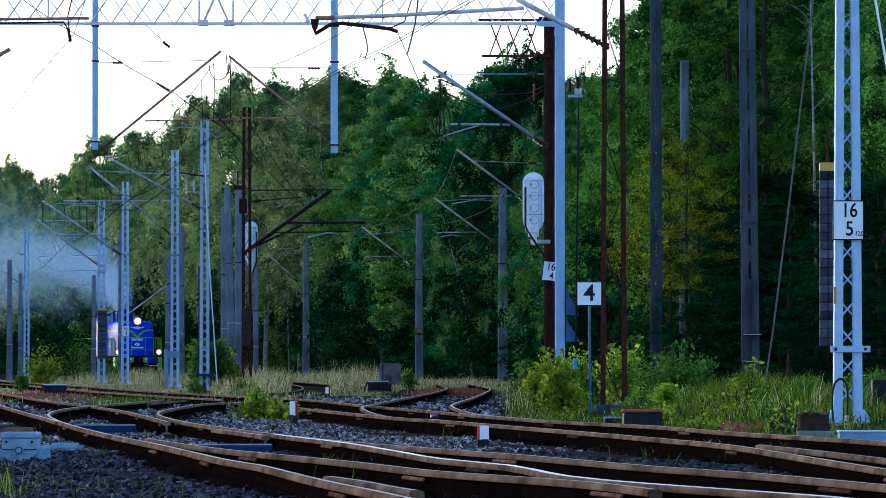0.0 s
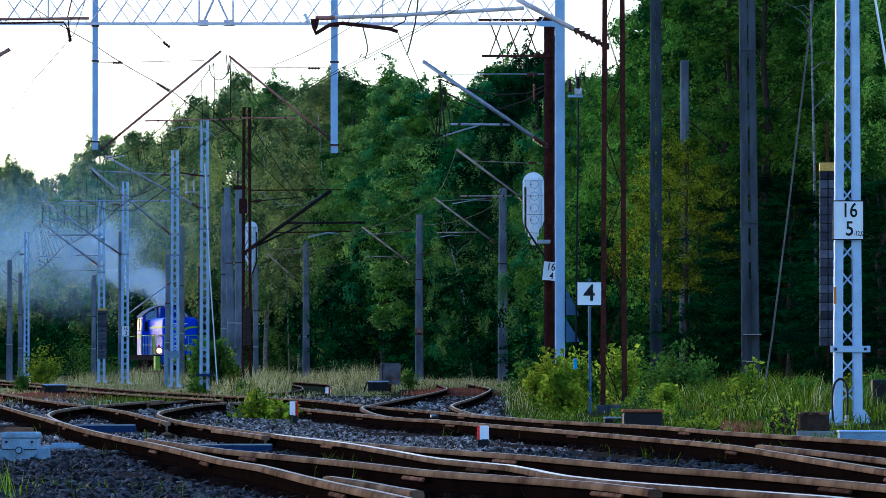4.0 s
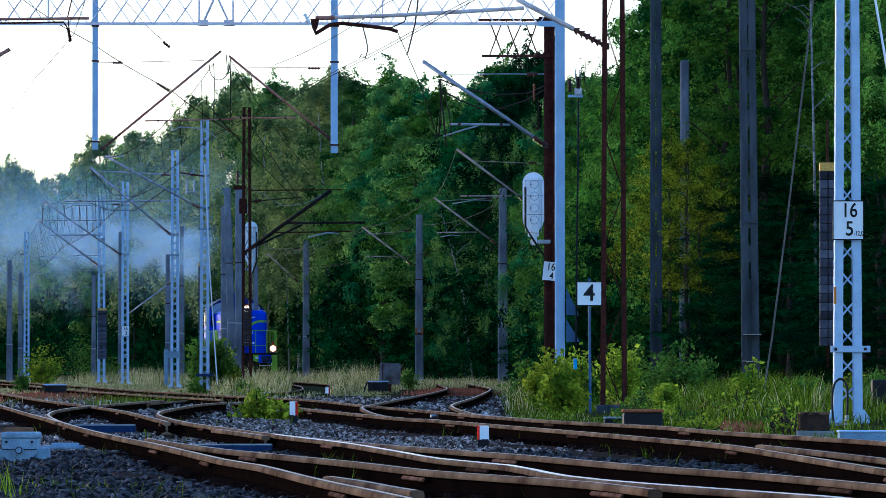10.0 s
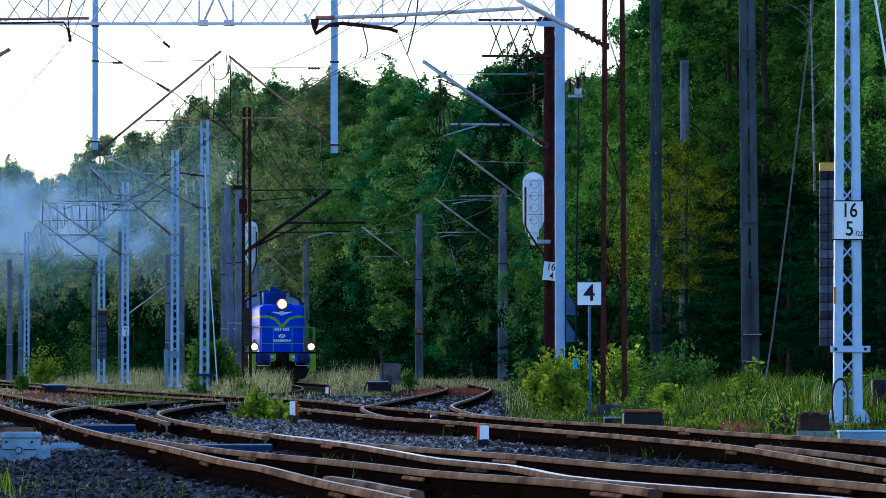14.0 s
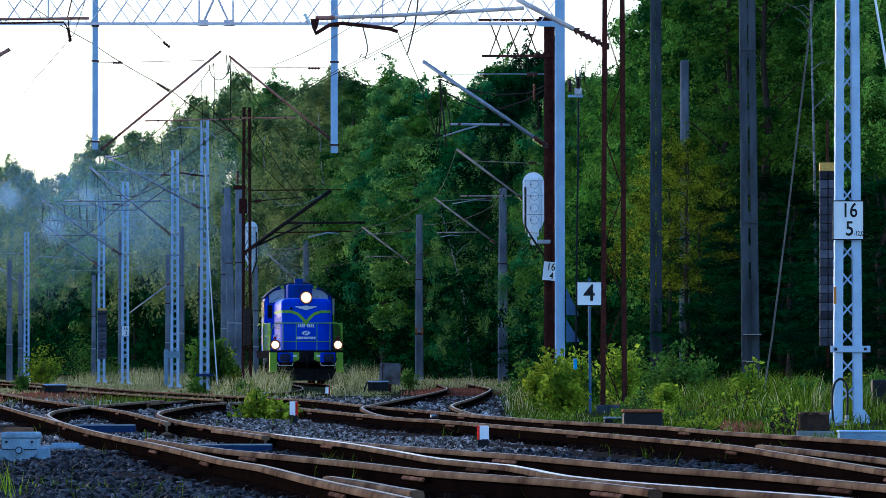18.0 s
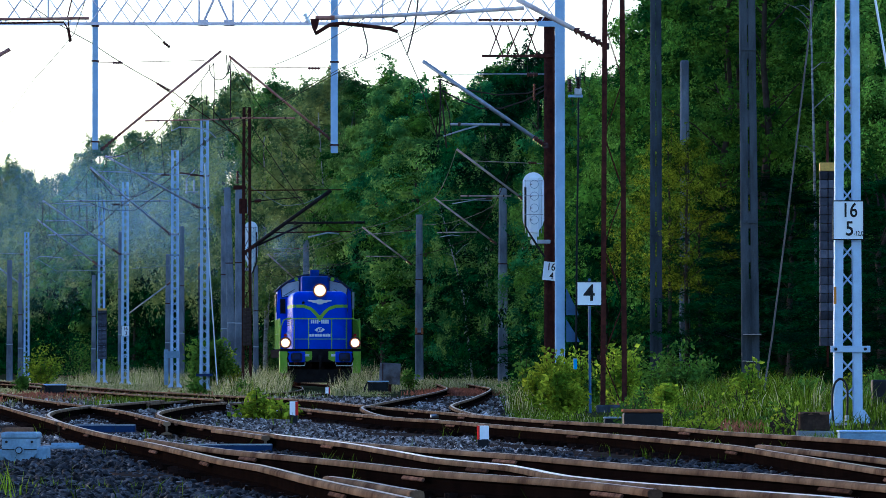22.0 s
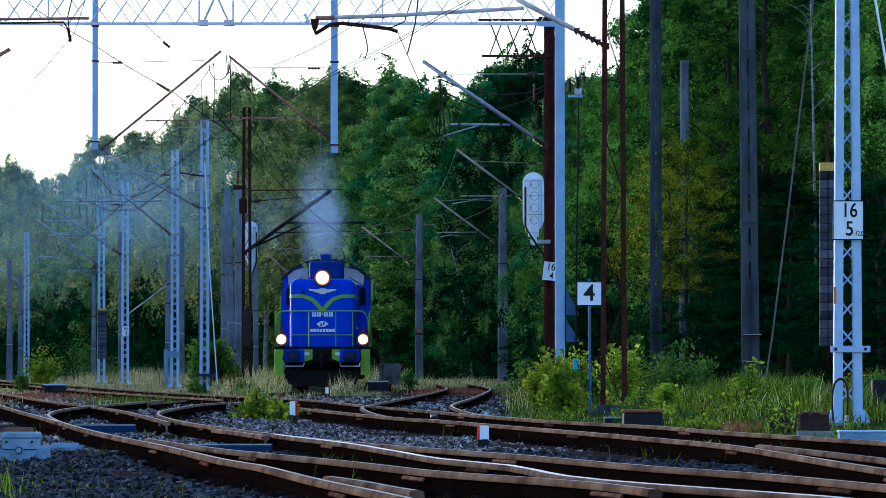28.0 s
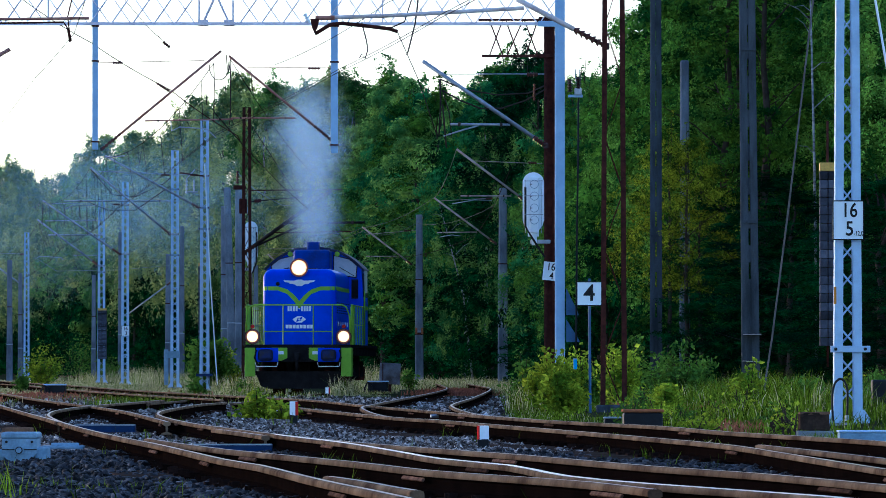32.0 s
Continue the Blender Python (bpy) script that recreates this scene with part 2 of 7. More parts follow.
def tube(bm, pts, r, n=8, cap=True, r1=None):
    """A round bar along pts."""
    pts = [Vector(p) for p in pts]
    rings = []
    for i, p in enumerate(pts):
        d = (pts[min(i + 1, len(pts) - 1)] - pts[max(i - 1, 0)]).normalized()
        u = d.cross(Vector((0, 0, 1)) if abs(d.z) < 0.9 else Vector((0, 1, 0))).normalized()
        w = d.cross(u)
        rr = r if r1 is None else r + (r1 - r) * i / (len(pts) - 1)
        rings.append([bm.verts.new(p + (u * math.cos(6.2832 * k / n) + w * math.sin(6.2832 * k / n)) * rr) for k in range(n)])
    for a, b in zip(rings, rings[1:]):
        for k in range(n):
            bm.faces.new([a[k], a[(k + 1) % n], b[(k + 1) % n], b[k]])
    if cap:
        bm.faces.new(rings[0])
        bm.faces.new(rings[-1])
    return bm


def B():
    return bmesh.new()


def prism(bm, outline, y0, y1):
    """An outline in x, z drawn out from y0 to y1."""
    a = [bm.verts.new((x, y0, z)) for x, z in outline]
    b = [bm.verts.new((x, y1, z)) for x, z in outline]
    n = len(a)
    for k in range(n):
        bm.faces.new([a[k], a[(k + 1) % n], b[(k + 1) % n], b[k]])
    bm.faces.new(a)
    bm.faces.new(b)
    return bm


def spline(pts, step):
    """Points along a Catmull-Rom line."""
    p = [Vector((*q, 0)) if len(q) == 2 else Vector(q) for q in pts]
    p = [p[0] * 2 - p[1]] + p + [p[-1] * 2 - p[-2]]
    out = []
    for i in range(1, len(p) - 2):
        n = max(2, int((p[i + 1] - p[i]).length / step))
        for k in range(n):
            t = k / n
            a, b, c, d = p[i - 1:i + 3]
            out.append(0.5 * ((2 * b) + (c - a) * t + (2 * a - 5 * b + 4 * c - d) * t * t + (3 * b - a - 3 * c + d) * t ** 3))
    out.append(p[-2])
    return out


def words(text, size, material, parent, x, y, z, name="lettering", rz=0.0, wide=1.0):
    """Raised lettering that faces -y, centred on x, z."""
    cu = bpy.data.curves.new(name, "FONT")
    cu.body, cu.size, cu.align_x, cu.align_y, cu.extrude, cu.offset = text, size, "CENTER", "CENTER", 0.002, size * 0.012
    tmp = bpy.data.objects.new(name, cu)
    me = bpy.data.meshes.new_from_object(tmp)
    bpy.data.objects.remove(tmp)
    for v in me.vertices:
        v.co.x *= wide
    ob = link(name, me, material, parent)
    ob.matrix_basis = pose(x, y, z, 90, 0, 0) @ pose(0, 0, 0, 0, 0, rz)
    return ob


def gz(x, y):
    """Height of the ground: ballast level in the yard, rising into the verge towards the woods."""
    edge = verge_x(y)
    h = -0.20 + 0.015 * math.sin(x * 1.7 + y * 0.31) * math.cos(y * 0.23)
    if x > edge:
        k = max(0.0, x - edge - 2.0)
        h += 0.55 * min(1.0, k / 9.0) + 0.03 * min(1.0, k) * math.sin(x * 2.1) * math.sin(y * 0.5)
    return h


def verge_x(y):
    """The edge between the ballast and the verge beside the track under the woods."""
    t = [(20, 8.0), (3.368, 45.97), (2.973, 48.484), (2.014, 57.463), (1.219, 63.327), (0.835, 73.881), (0.818, 101.738), (3.2, 140), (6.0, 200), (7.0, 400), (7.0, 4000)]
    t[0] = (8.0, 20)
    for (xa, ya), (xb, yb) in zip(t, t[1:]):
        if y <= yb:
            return xa + (xb - xa) * (max(y, ya) - ya) / (yb - ya)
    return t[-1][0]

# ---- ground, tracks ----
def build_ground():
    ys = np.concatenate([np.linspace(-40, 20, 8), np.linspace(22, 150, 150), np.linspace(153, 420, 90), np.geomspace(440, 4500, 14)])
    xs = np.concatenate([-np.geomspace(3000, 34, 14), np.linspace(-32, 40, 160), np.geomspace(42, 3000, 14)])
    verts = [(x, y, gz(x, y)) for y in ys for x in xs]
    w = len(xs)
    faces, slots = [], []
    for j in range(len(ys) - 1):
        for i in range(w - 1):
            faces.append((j * w + i, j * w + i + 1, (j + 1) * w + i + 1, (j + 1) * w + i))
            cx, cy = (xs[i] + xs[i + 1]) / 2, (ys[j] + ys[j + 1]) / 2
            slots.append(0 if cx < verge_x(cy) and cy < 150 and cx > -14 else 1)
    ob = raw("ground", verts, faces, M_BALLAST, smooth=True)
    ob.data.materials.append(M_SOIL)
    ob.data.polygons.foreach_set("material_index", slots)
    tagged(ob, "crushed stone yard bed turning into grassy verge soil", "ground", kind="structure")


RAIL_PROFILE = [(-0.015, 0.0), (0.015, 0.0), (0.024, -0.0025), (0.032, -0.008), (0.0355, -0.016), (0.0365, -0.036), (0.012, -0.048), (0.010, -0.105), (0.062, -0.126), (0.062, -0.138), (-0.062, -0.138), (-0.062, -0.126), (-0.010, -0.105), (-0.012, -0.048), (-0.0365, -0.036), (-0.0355, -0.016), (-0.032, -0.008), (-0.024, -0.0025)]


def rail(line, parent, worn=True, lift=0.0, step=1.0):
    """A steel rail swept along a line in plan; the head is bright where wheels run."""
    pts = spline(line, step)
    verts, faces, slots = [], [], []
    n = len(RAIL_PROFILE)
    for i, p in enumerate(pts):
        d = (pts[min(i + 1, len(pts) - 1)] - pts[max(i - 1, 0)])
        u = Vector((d.y, -d.x, 0)).normalized()
        for a, b in RAIL_PROFILE:
            verts.append((p.x + u.x * a, p.y + u.y * a, p.z + b + lift))
    for i in range(len(pts) - 1):
        for k in range(n):
            faces.append((i * n + k, i * n + (k + 1) % n, (i + 1) * n + (k + 1) % n, (i + 1) * n + k))
            # faces below the head get the rust with painted shade
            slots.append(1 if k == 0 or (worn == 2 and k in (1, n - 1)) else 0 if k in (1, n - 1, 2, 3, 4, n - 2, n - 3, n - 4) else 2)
    faces += [tuple(range(n)), tuple(range((len(pts) - 1) * n, len(pts) * n))]
    slots += [0, 0]
    ob = raw("rail", verts, faces, M_RAIL, parent)
    ob.data.materials.append(M_RAILSILVER if worn == 2 else M_RAILTOP if worn else M_RAILDULL)
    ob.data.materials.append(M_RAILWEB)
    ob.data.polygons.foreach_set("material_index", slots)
    ob.data.polygons.foreach_set("use_smooth", [s != 2 for s in slots[:-2]] + [False, False])
    return ob


def shifted(line, dx, dz=0.0):
    return [(p[0] + dx, p[1], (p[2] if len(p) > 2 else 0.0) + dz) for p in line]


# plan of the tracks: x and y of the rail heads
def path_x(y):
    """The running track's centre line: x for a distance y, an S-bend through the yard."""
    a = (min(y, 388.0) - 270.0) / 100.0
    x = ((((((-1.08300778 * a + 0.7477468) * a + 2.05261651) * a - 0.30040746) * a - 4.97034529) * a - 7.65627916) * a - 7.19588306)
    return x - 0.13 * max(0.0, y - 388.0) + 0.0005 * (y - 190.0)


def path_z(y):
    """Height of the running track's rails: it climbs a little away from the yard."""
    return float(np.interp(y, (104, 130, 168, 204, 245, 300, 374), (-0.03, -0.08, -0.135, -0.11, -0.075, -0.055, -0.035)))


LOCO_PATH = [(-4.35, 104.0, path_z(104)), (-4.25, 130.0, path_z(130))] + [(path_x(y), y, path_z(y)) for y in range(165, 450, 15)]
RAIL_E = [(-0.058, 26.076), (-0.309, 28.468), (-0.645, 31.503), (-1.086, 36.081), (-1.378, 38.309), (-2.1, 45.299), (-2.856, 52.151), (-3.614, 59.673), (-4.318, 67.457), (-4.937, 75.683), (-5.306, 83.865), (-5.359, 92.627), (-5.047, 108.877)]
RAIL_D = [(2.341, 28.599), (2.197, 29.981), (1.721, 33.366), (1.25, 35.667), (0.531, 40.299), (-0.098, 43.704), (-0.498, 45.97), (-0.941, 48.866), (-1.525, 53.5), (-2.107, 58.547), (-2.749, 64.646), (-3.345, 72.163), (-3.654, 77.575), (-3.825, 83.865), (-3.873, 95.477), (-3.661, 101.738)]
RAIL_S2 = [(2.142, 25.024), (1.722, 27.46), (1.061, 30.273), (0.677, 32.492), (0.405, 36.081), (-0.018, 38.788), (-0.346, 42.507), (-0.765, 47.015), (-1.236, 50.869), (-1.451, 52.817)]
RAIL_R2 = [(1.012, 28.865), (0.758, 30.723), (0.302, 32.663), (-0.077, 34.287), (-0.549, 37.386), (-1.058, 40.299), (-1.551, 43.097), (-2.143, 47.374), (-2.422, 49.648)]
RAIL_C = [(-2.954, 64.646), (-3.093, 66.731), (-4.233, 80.597), (-5.436, 92.627), (-7.614, 112.836), (-10.105, 137.911), (-12.552, 159.128)]
RAIL_F = [(-4.13, 64.984), (-4.498, 68.956), (-5.525, 79.564), (-6.787, 92.627), (-8.9, 112.836)]
RAIL_T1 = [(3.629, 44.329), (3.484, 47.556), (3.109, 50.869), (2.592, 54.92), (2.122, 60.546), (1.271, 66.021), (0.539, 73.012), (-0.183, 81.658), (-1.239, 94.03), (-2.527, 110.821), (-4.557, 126.653), (-6.209, 141.045), (-8.239, 159.128), (-12.367, 200.194), (-15.703, 229.852), (-19.35, 264.085)]
RAIL_T2 = [(2.66, 32.492), (2.54, 34.67), (2.331, 40.829), (2.154, 45.632), (1.754, 50.048), (1.165, 55.91), (0.569, 61.446), (-0.031, 67.092), (-0.607, 71.333), (-2.091, 87.408)]
RAIL_TM = [(2.971, 36.292), (2.833, 38.667), (2.628, 42.218), (2.388, 45.632)]
RAIL_U1 = [(1.052, 68.198), (0.542, 73.444), (0.312, 79.564), (0.143, 89.942), (0.193, 98.508), (0.66, 121.686), (1.234, 159.128), (1.279, 182.529), (0.678, 234.189)]
RAIL_U2 = [(-0.032, 67.457), (-0.668, 72.163), (-1.168, 87.408), (-1.087, 96.969), (-0.614, 121.686), (-0.071, 151.366), (0.099, 177.314), (-0.344, 229.852)]


def build_tracks():
    for name, label, lines in (
        ("track_near", "rust-brown turnout rails on dark ballast in the foreground", [(RAIL_E, True), (RAIL_D, True), (RAIL_S2, 2), (RAIL_R2, False)]),
        ("track_side", "rust-brown siding rails joining the turnout", [(RAIL_C, False), (RAIL_F, True)]),
        ("track_far", "rust-brown main track rails along the grassy verge", [(RAIL_T1, True), (RAIL_T2, True), (RAIL_TM, False), (shifted(RAIL_T1[9:], -1.53), False)]),
        ("track_branch", "curved rusty rails of a branch track leading to the woods", [(RAIL_U1, True), (RAIL_U2, False)]),
        ("track_loco", "rusty rails of the running track through dry grass", [(shifted(LOCO_PATH, -0.72), False), (shifted(LOCO_PATH, 0.72), False)]),
    ):
        t = thing(name, 0, 0, 0, label, "railway track", kind="structure")
        for line, worn in lines:
            rail(line, t, worn)


build_ground()
build_tracks()

# ---- masts, gantries and overhead line ----
def bar(bm, p, q, base, r, n=8):
    o = Vector(base)
    return tube(bm, [Vector(p) - o, Vector(q) - o], r, n)


def bars(name, pts, base, r, material, parent, label="", n=8):
    o = Vector(base)
    return part(name, tube(B(), [Vector(p) - o for p in pts], r, n), material, parent, label, smooth=n > 7)


def insulator(name, p, q, base, r, material, parent, discs=5):
    """A ribbed porcelain insulator from p to q."""
    p, q = Vector(p) - Vector(base), Vector(q) - Vector(base)
    bm = tube(B(), [p, q], r * 0.45, 8)
    for i in range(discs):
        a, b = p.lerp(q, (i + 0.2) / discs), p.lerp(q, (i + 0.75) / discs)
        tube(bm, [a, b], r, 10, True, r * 0.55)
    return part(name, bm, material, parent, "", smooth=False)


def leg_box(bm, x0, x1, z0, z1, w, d, y=0.0):
    """One upright flange, leaning from x0 at z0 to x1 at z1."""
    h = z1 - z0
    q = Matrix(((1, 0, (x1 - x0) / h), (0, 1, 0), (0, 0, 1)))
    return box(bm, Vector(((x0 + x1) / 2, y, (z0 + z1) / 2)), (w, d, h), q)


def lattice_mast(x, y, top, w0, w1, label, material, bays, depth=0.24, leg=0.30, lace=0.030, battens=5):
    """A mast of two channel legs joined by zigzag lacing on both faces."""
    z0 = gz(x, y)
    t = thing("lattice_mast", x, y, z0, label, "catenary mast", "lattice masts")
    h = top - z0
    lw = w0 * leg
    for s in (-1, 1):
        a0, a1 = s * (w0 - lw) / 2, s * (w1 - lw * 0.85) / 2
        bm = B()
        vs = []
        for zz, a in ((-0.3, a0), (h, a1)):
            k = lw / 2 * (1.0 if zz < 1 else 0.85)
            i, o, e = a - s * k, a + s * k, 0.011
            ring = [(i, -depth / 2), (o, -depth / 2), (o, depth / 2), (i, depth / 2), (i, depth / 2 - e), (o - s * e, depth / 2 - e), (o - s * e, -depth / 2 + e), (i, -depth / 2 + e)]
            vs.append([bm.verts.new((px, py, zz)) for px, py in ring])
        for k in range(8):
            bm.faces.new([vs[0][k], vs[0][(k + 1) % 8], vs[1][(k + 1) % 8], vs[1][k]])
        part("leg", bm, material, t)
    for k in (-1, 1):
        bm = B()
        pts = []
        for i in range(bays + 1):
            z = h * (0.02 + 0.96 * i / bays)
            wa = (w0 + (w1 - w0) * z / h) * (0.5 - leg * 0.62)
            s = k if i % 2 else -k
            e = (h * 0.96 / bays) * 0.16
            pts += [(s * wa, k * (depth / 2 - 0.02), z - e), (s * wa, k * (depth / 2 - 0.02), z + e)]
        tube(bm, pts, w0 * lace, 6)
        part("lacing", bm, material, t)
    for i in range(battens):
        z = h * (0.15 + 0.8 / battens * i)
        w = w0 + (w1 - w0) * z / h
        part("batten", box(B(), (0, -depth / 2 - 0.006, z), (w * 0.96, 0.01, w0 * 0.16)), material, t)
    part("foundation", box(B(), (0, 0, -0.13), (w0 * 1.25, 0.42, 0.3), None, 0.02), M_CONC, t)
    for s in (-1, 1):
        part("foot", prism(B(), [(s * w0 * 0.30, -0.05), (s * w0 * 0.78, -0.05), (s * w0 * 0.78, 0.05), (s * w0 * 0.54, 0.17), (s * w0 * 0.30, 0.17)], -depth * 0.62, depth * 0.62), material, t)
    part("cap", box(B(), (0, 0, h + 0.01), (w1 * 1.05, depth * 1.05, 0.02)), material, t)
    return t


def concrete_pole(x, y, top, w, label, slots=0, material=None, lean=0.0):
    """A tapered concrete pole, with a row of slots through it in the ladder kind."""
    z0 = gz(x, y) - 0.1
    t = thing("concrete_pole", x, y, z0, label, "concrete pole", "concrete poles")
    h = top - z0
    bm = B()
    w1 = w * 0.74
    if slots:
        for s in (-1, 1):
            leg_box(bm, s * w * 0.29, s * w1 * 0.29 + lean, 0, h, w * 0.40, w * 0.7)
        box(bm, (0, 0, 1.1), (w * 0.5, w * 0.56, 2.2))
        step = h / slots
        for i in range(slots):
            zc = (i + 0.5) * step
            ww = (w + (w1 - w) * zc / h) * 0.46
            box(bm, (lean * zc / h, 0, zc), (ww, w * 0.62, step * 0.50))
    else:
        q = [[bm.verts.new((sx * ww / 2 + ln, sy * ww / 2, zz)) for sx, sy in ((-1, -1), (1, -1), (1, 1), (-1, 1))] for ww, zz, ln in ((w, 0, 0), (w1, h, lean))]
        for k in range(4):
            bm.faces.new([q[0][k], q[0][(k + 1) % 4], q[1][(k + 1) % 4], q[1][k]])
        bm.faces.new(q[0])
        bm.faces.new(q[1])
        bmesh.ops.bevel(bm, geom=bm.edges[:], offset=w * 0.1, segments=1, affect="EDGES")
    part("pole_shaft", bm, material or M_CONC, t)
    for f in (0.32, 0.62):
        part("clamp_band", box(B(), (lean * f, 0, h * f), ((w + (w1 - w) * f) * 1.02, (w + (w1 - w) * f) * 1.02, 0.05)), M_CONCDARK if slots else M_GALV if f < 0.5 else M_RUST, t)
    return t


def sign_plate(name, x, y, z, w, h, label, lines, parent_group="", tilt=0.0, back=None):
    """A small enamel plate with a dark rim and lettering, facing down the yard."""
    t = thing(name, x, y, z, label, "sign", parent_group)
    if tilt:
        t.matrix_basis = pose(x, y, z, 0, tilt, 0)
    part("plate", box(B(), (0, 0, 0), (w, 0.012, h), None, 0.003), M_WHITE, t)
    bm = B()
    e = w * 0.038
    for c, s in (((0, 0, h / 2), (w + e, 0.02, e)), ((0, 0, -h / 2), (w + e, 0.02, e)), ((w / 2, 0, 0), (e, 0.02, h + e)), ((-w / 2, 0, 0), (e, 0.02, h + e))):
        box(bm, c, s)
    part("rim", bm, M_BLACK, t, "dark painted rim")
    for text, size, lx, lz, wide in lines:
        words(text, size, M_BLACK, t, lx, -0.010, lz, wide=wide)
    return t


def weight_stack(x, y, z0, z1, w, label, capped=True, material=None):
    """Stacked counterweights that keep the overhead wire taut, with a yellow-banded top."""
    t = thing("tension_weight_stack", x, y, z0, label, "counterweight", "tension weights")
    n = max(8, round((z1 - z0) / 0.105))
    dz = (z1 - z0) / n
    me = None
    for i in range(n):
        if capped and i >= n - 1:
            part("top_weight", box(B(), (0, 0, (i + 0.5) * dz), (w * 1.02, w, dz * 0.96), None, 0.006), M_YELLOW, t, "yellow-painted top weight")
            continue
        if me is None:
            bm = B()
            box(bm, (-w * 0.27, 0, 0), (w * 0.47, w, dz * 0.95), None, 0.008)
            box(bm, (w * 0.27, 0, 0), (w * 0.47, w, dz * 0.95), None, 0.008)
            box(bm, (0, 0, 0), (w * 0.2, w * 0.8, dz * 0.9))
            o = part("weight", bm, material or M_WEIGHT, t)
            me = o.data
        else:
            o = link("weight", me, None, t)
        o.matrix_basis = pose(0, 0, (i + 0.5) * dz, 0, 0, 180 * (i % 2))
    bars("guide_rod", [(0, 0, -0.25), (0, 0, z1 - z0 + 0.5)], (0, 0, 0), 0.014, M_RUST, t)
    return t


def cantilever(label, base, root, tip, tie, reg, steady, r, material, ins=0.16, hang=True):
    """A hinged tubular arm: strut with insulator at its root, tie rod, registration tube and steady arm."""
    t = thing("catenary_cantilever", *base, label, "catenary arm", "catenary arms")
    a, b = Vector(root), Vector(tip)
    c = a.lerp(b, ins)
    part("hinge", box(B(), a - Vector(base), (r * 2.6, r * 2.4, r * 2.6), None, r * 0.4), M_WORN, t)
    insulator("insulator", a, c, base, r * 1.75, M_PORC, t, 6)
    bars("strut", [c, b], base, r, material, t)
    if tie:
        p, q, i0, i1 = tie
        bars("tie_rod", [p, q], base, r * 0.26, material, t)
        insulator("tie_insulator", i0, i1, base, r * 1.5, M_PORC, t, 4)
    if reg:
        bars("registration_tube", reg, base, r * 0.62, material, t)
        for f in (0.15, 0.85):
            m = Vector(reg[0]).lerp(Vector(reg[1]), f)
            box_at = m - Vector(base)
            part("clamp", box(B(), box_at, (r * 1.3, r * 1.7, r * 1.9), None, r * 0.2), M_WORN, t)
    if steady:
        bars("steady_arm", steady, base, r * 0.4, M_GALV, t)
    return t


M_WIRE2 = mat("grey_guy_rope", (0.16, 0.15, 0.14), (0.10, 0.09, 0.085), 5.0, 0.8)
M_WEIGHT = mat("counterweight_concrete", (0.082, 0.088, 0.118), (0.034, 0.033, 0.042), 3.0, 0.9, 0, 0.4, 40, rnd=0.55)

lattice_mast(4.684, 70.0, 9.2, 0.338, 0.20, "pale blue-white lattice catenary mast with hectometre plate", M_PAINT, 27, battens=0, lace=0.038)
MASTS = ((362, 203, 15.5, 31), (309.5, 231, 14, 30), (221.5, 270, 12.5, 28), (179.5, 299, 12.5, 27), (47, 371, 9.5, 25))
for x, d, wpx, bays in MASTS:
    lattice_mast((x - 784) * d / 10700, d, 8.86, wpx * d / 10700 * 1.14, wpx * d / 10700 * 0.94, "pale blue-white lattice catenary mast in dry grass", M_PAINT, bays, leg=0.30, lace=0.046, battens=1)
for x, y, z, w, m in ((-8.01, 203, 5.24, 0.40, M_BOX), (-8.01, 203, 7.02, 0.36, M_GALV), (-8.01, 203, 5.95, 0.36, M_BOX), (-10.25, 231, 4.88, 0.40, M_BOX), (-10.25, 231, 5.68, 0.38, M_GALV), (-10.25, 231, 7.4, 0.36, M_BOX), (-14.18, 270, 5.65, 0.40, M_GALV), (-14.18, 270, 7.85, 0.36, M_GALV), (-16.9, 299, 5.30, 0.42, M_BOX), (-16.9, 299, 6.95, 0.40, M_BOX), (-16.9, 299, 5.62, 0.40, M_GALV)):
    _t = thing("mast_clamp", x, y, z, "steel clamp collar round a lattice mast", "bracket", "mast clamps")
    part("collar", box(B(), (0, 0, 0), (w, 0.32, 0.07), None, 0.01), m, _t)
    for k in (-1, 1):
        part("bolt", tube(B(), [(k * w * 0.42, -0.20, 0), (k * w * 0.42, -0.15, 0)], 0.03, 6), M_WORN, _t)
for x, d, ytop, wpx, sl, lean in ((1161, 165, -200, 20, 17, 0.0), (1329, 117, -300, 29, 17, -0.1), (1212, 172, 107, 18, 0, 0), (742, 292, 380, 14, 0, 0), (890, 262, 333, 17, 0, 0), (542, 372, 425, 12.5, 0, 0), (398, 288, 365, 13, 0, -0.05), (412, 284, 332, 14, 0, -0.27), (423, 270, 330, 14, 0, -0.02), (297, 315, 450, 9, 0, 0), (17, 330, 460, 10, 0, 0), (36, 333, 483, 8, 0, 0), (166, 330, 487, 8, 0, 0), (322, 330, 400, 9, 0, 0), (213, 345, 410, 8, 0, 0), (453, 300, 470, 9, 0, 0)):
    concrete_pole((x - 784) * d / 10700, d, 0.58 + (651 - ytop) * d / 10700, wpx * d / 10700 * 1.1, "dark ladder-type concrete pole before the woods" if sl else "grey weathered concrete pole by the woods", sl, M_CONCDARK if sl else M_CONCPALE, lean)

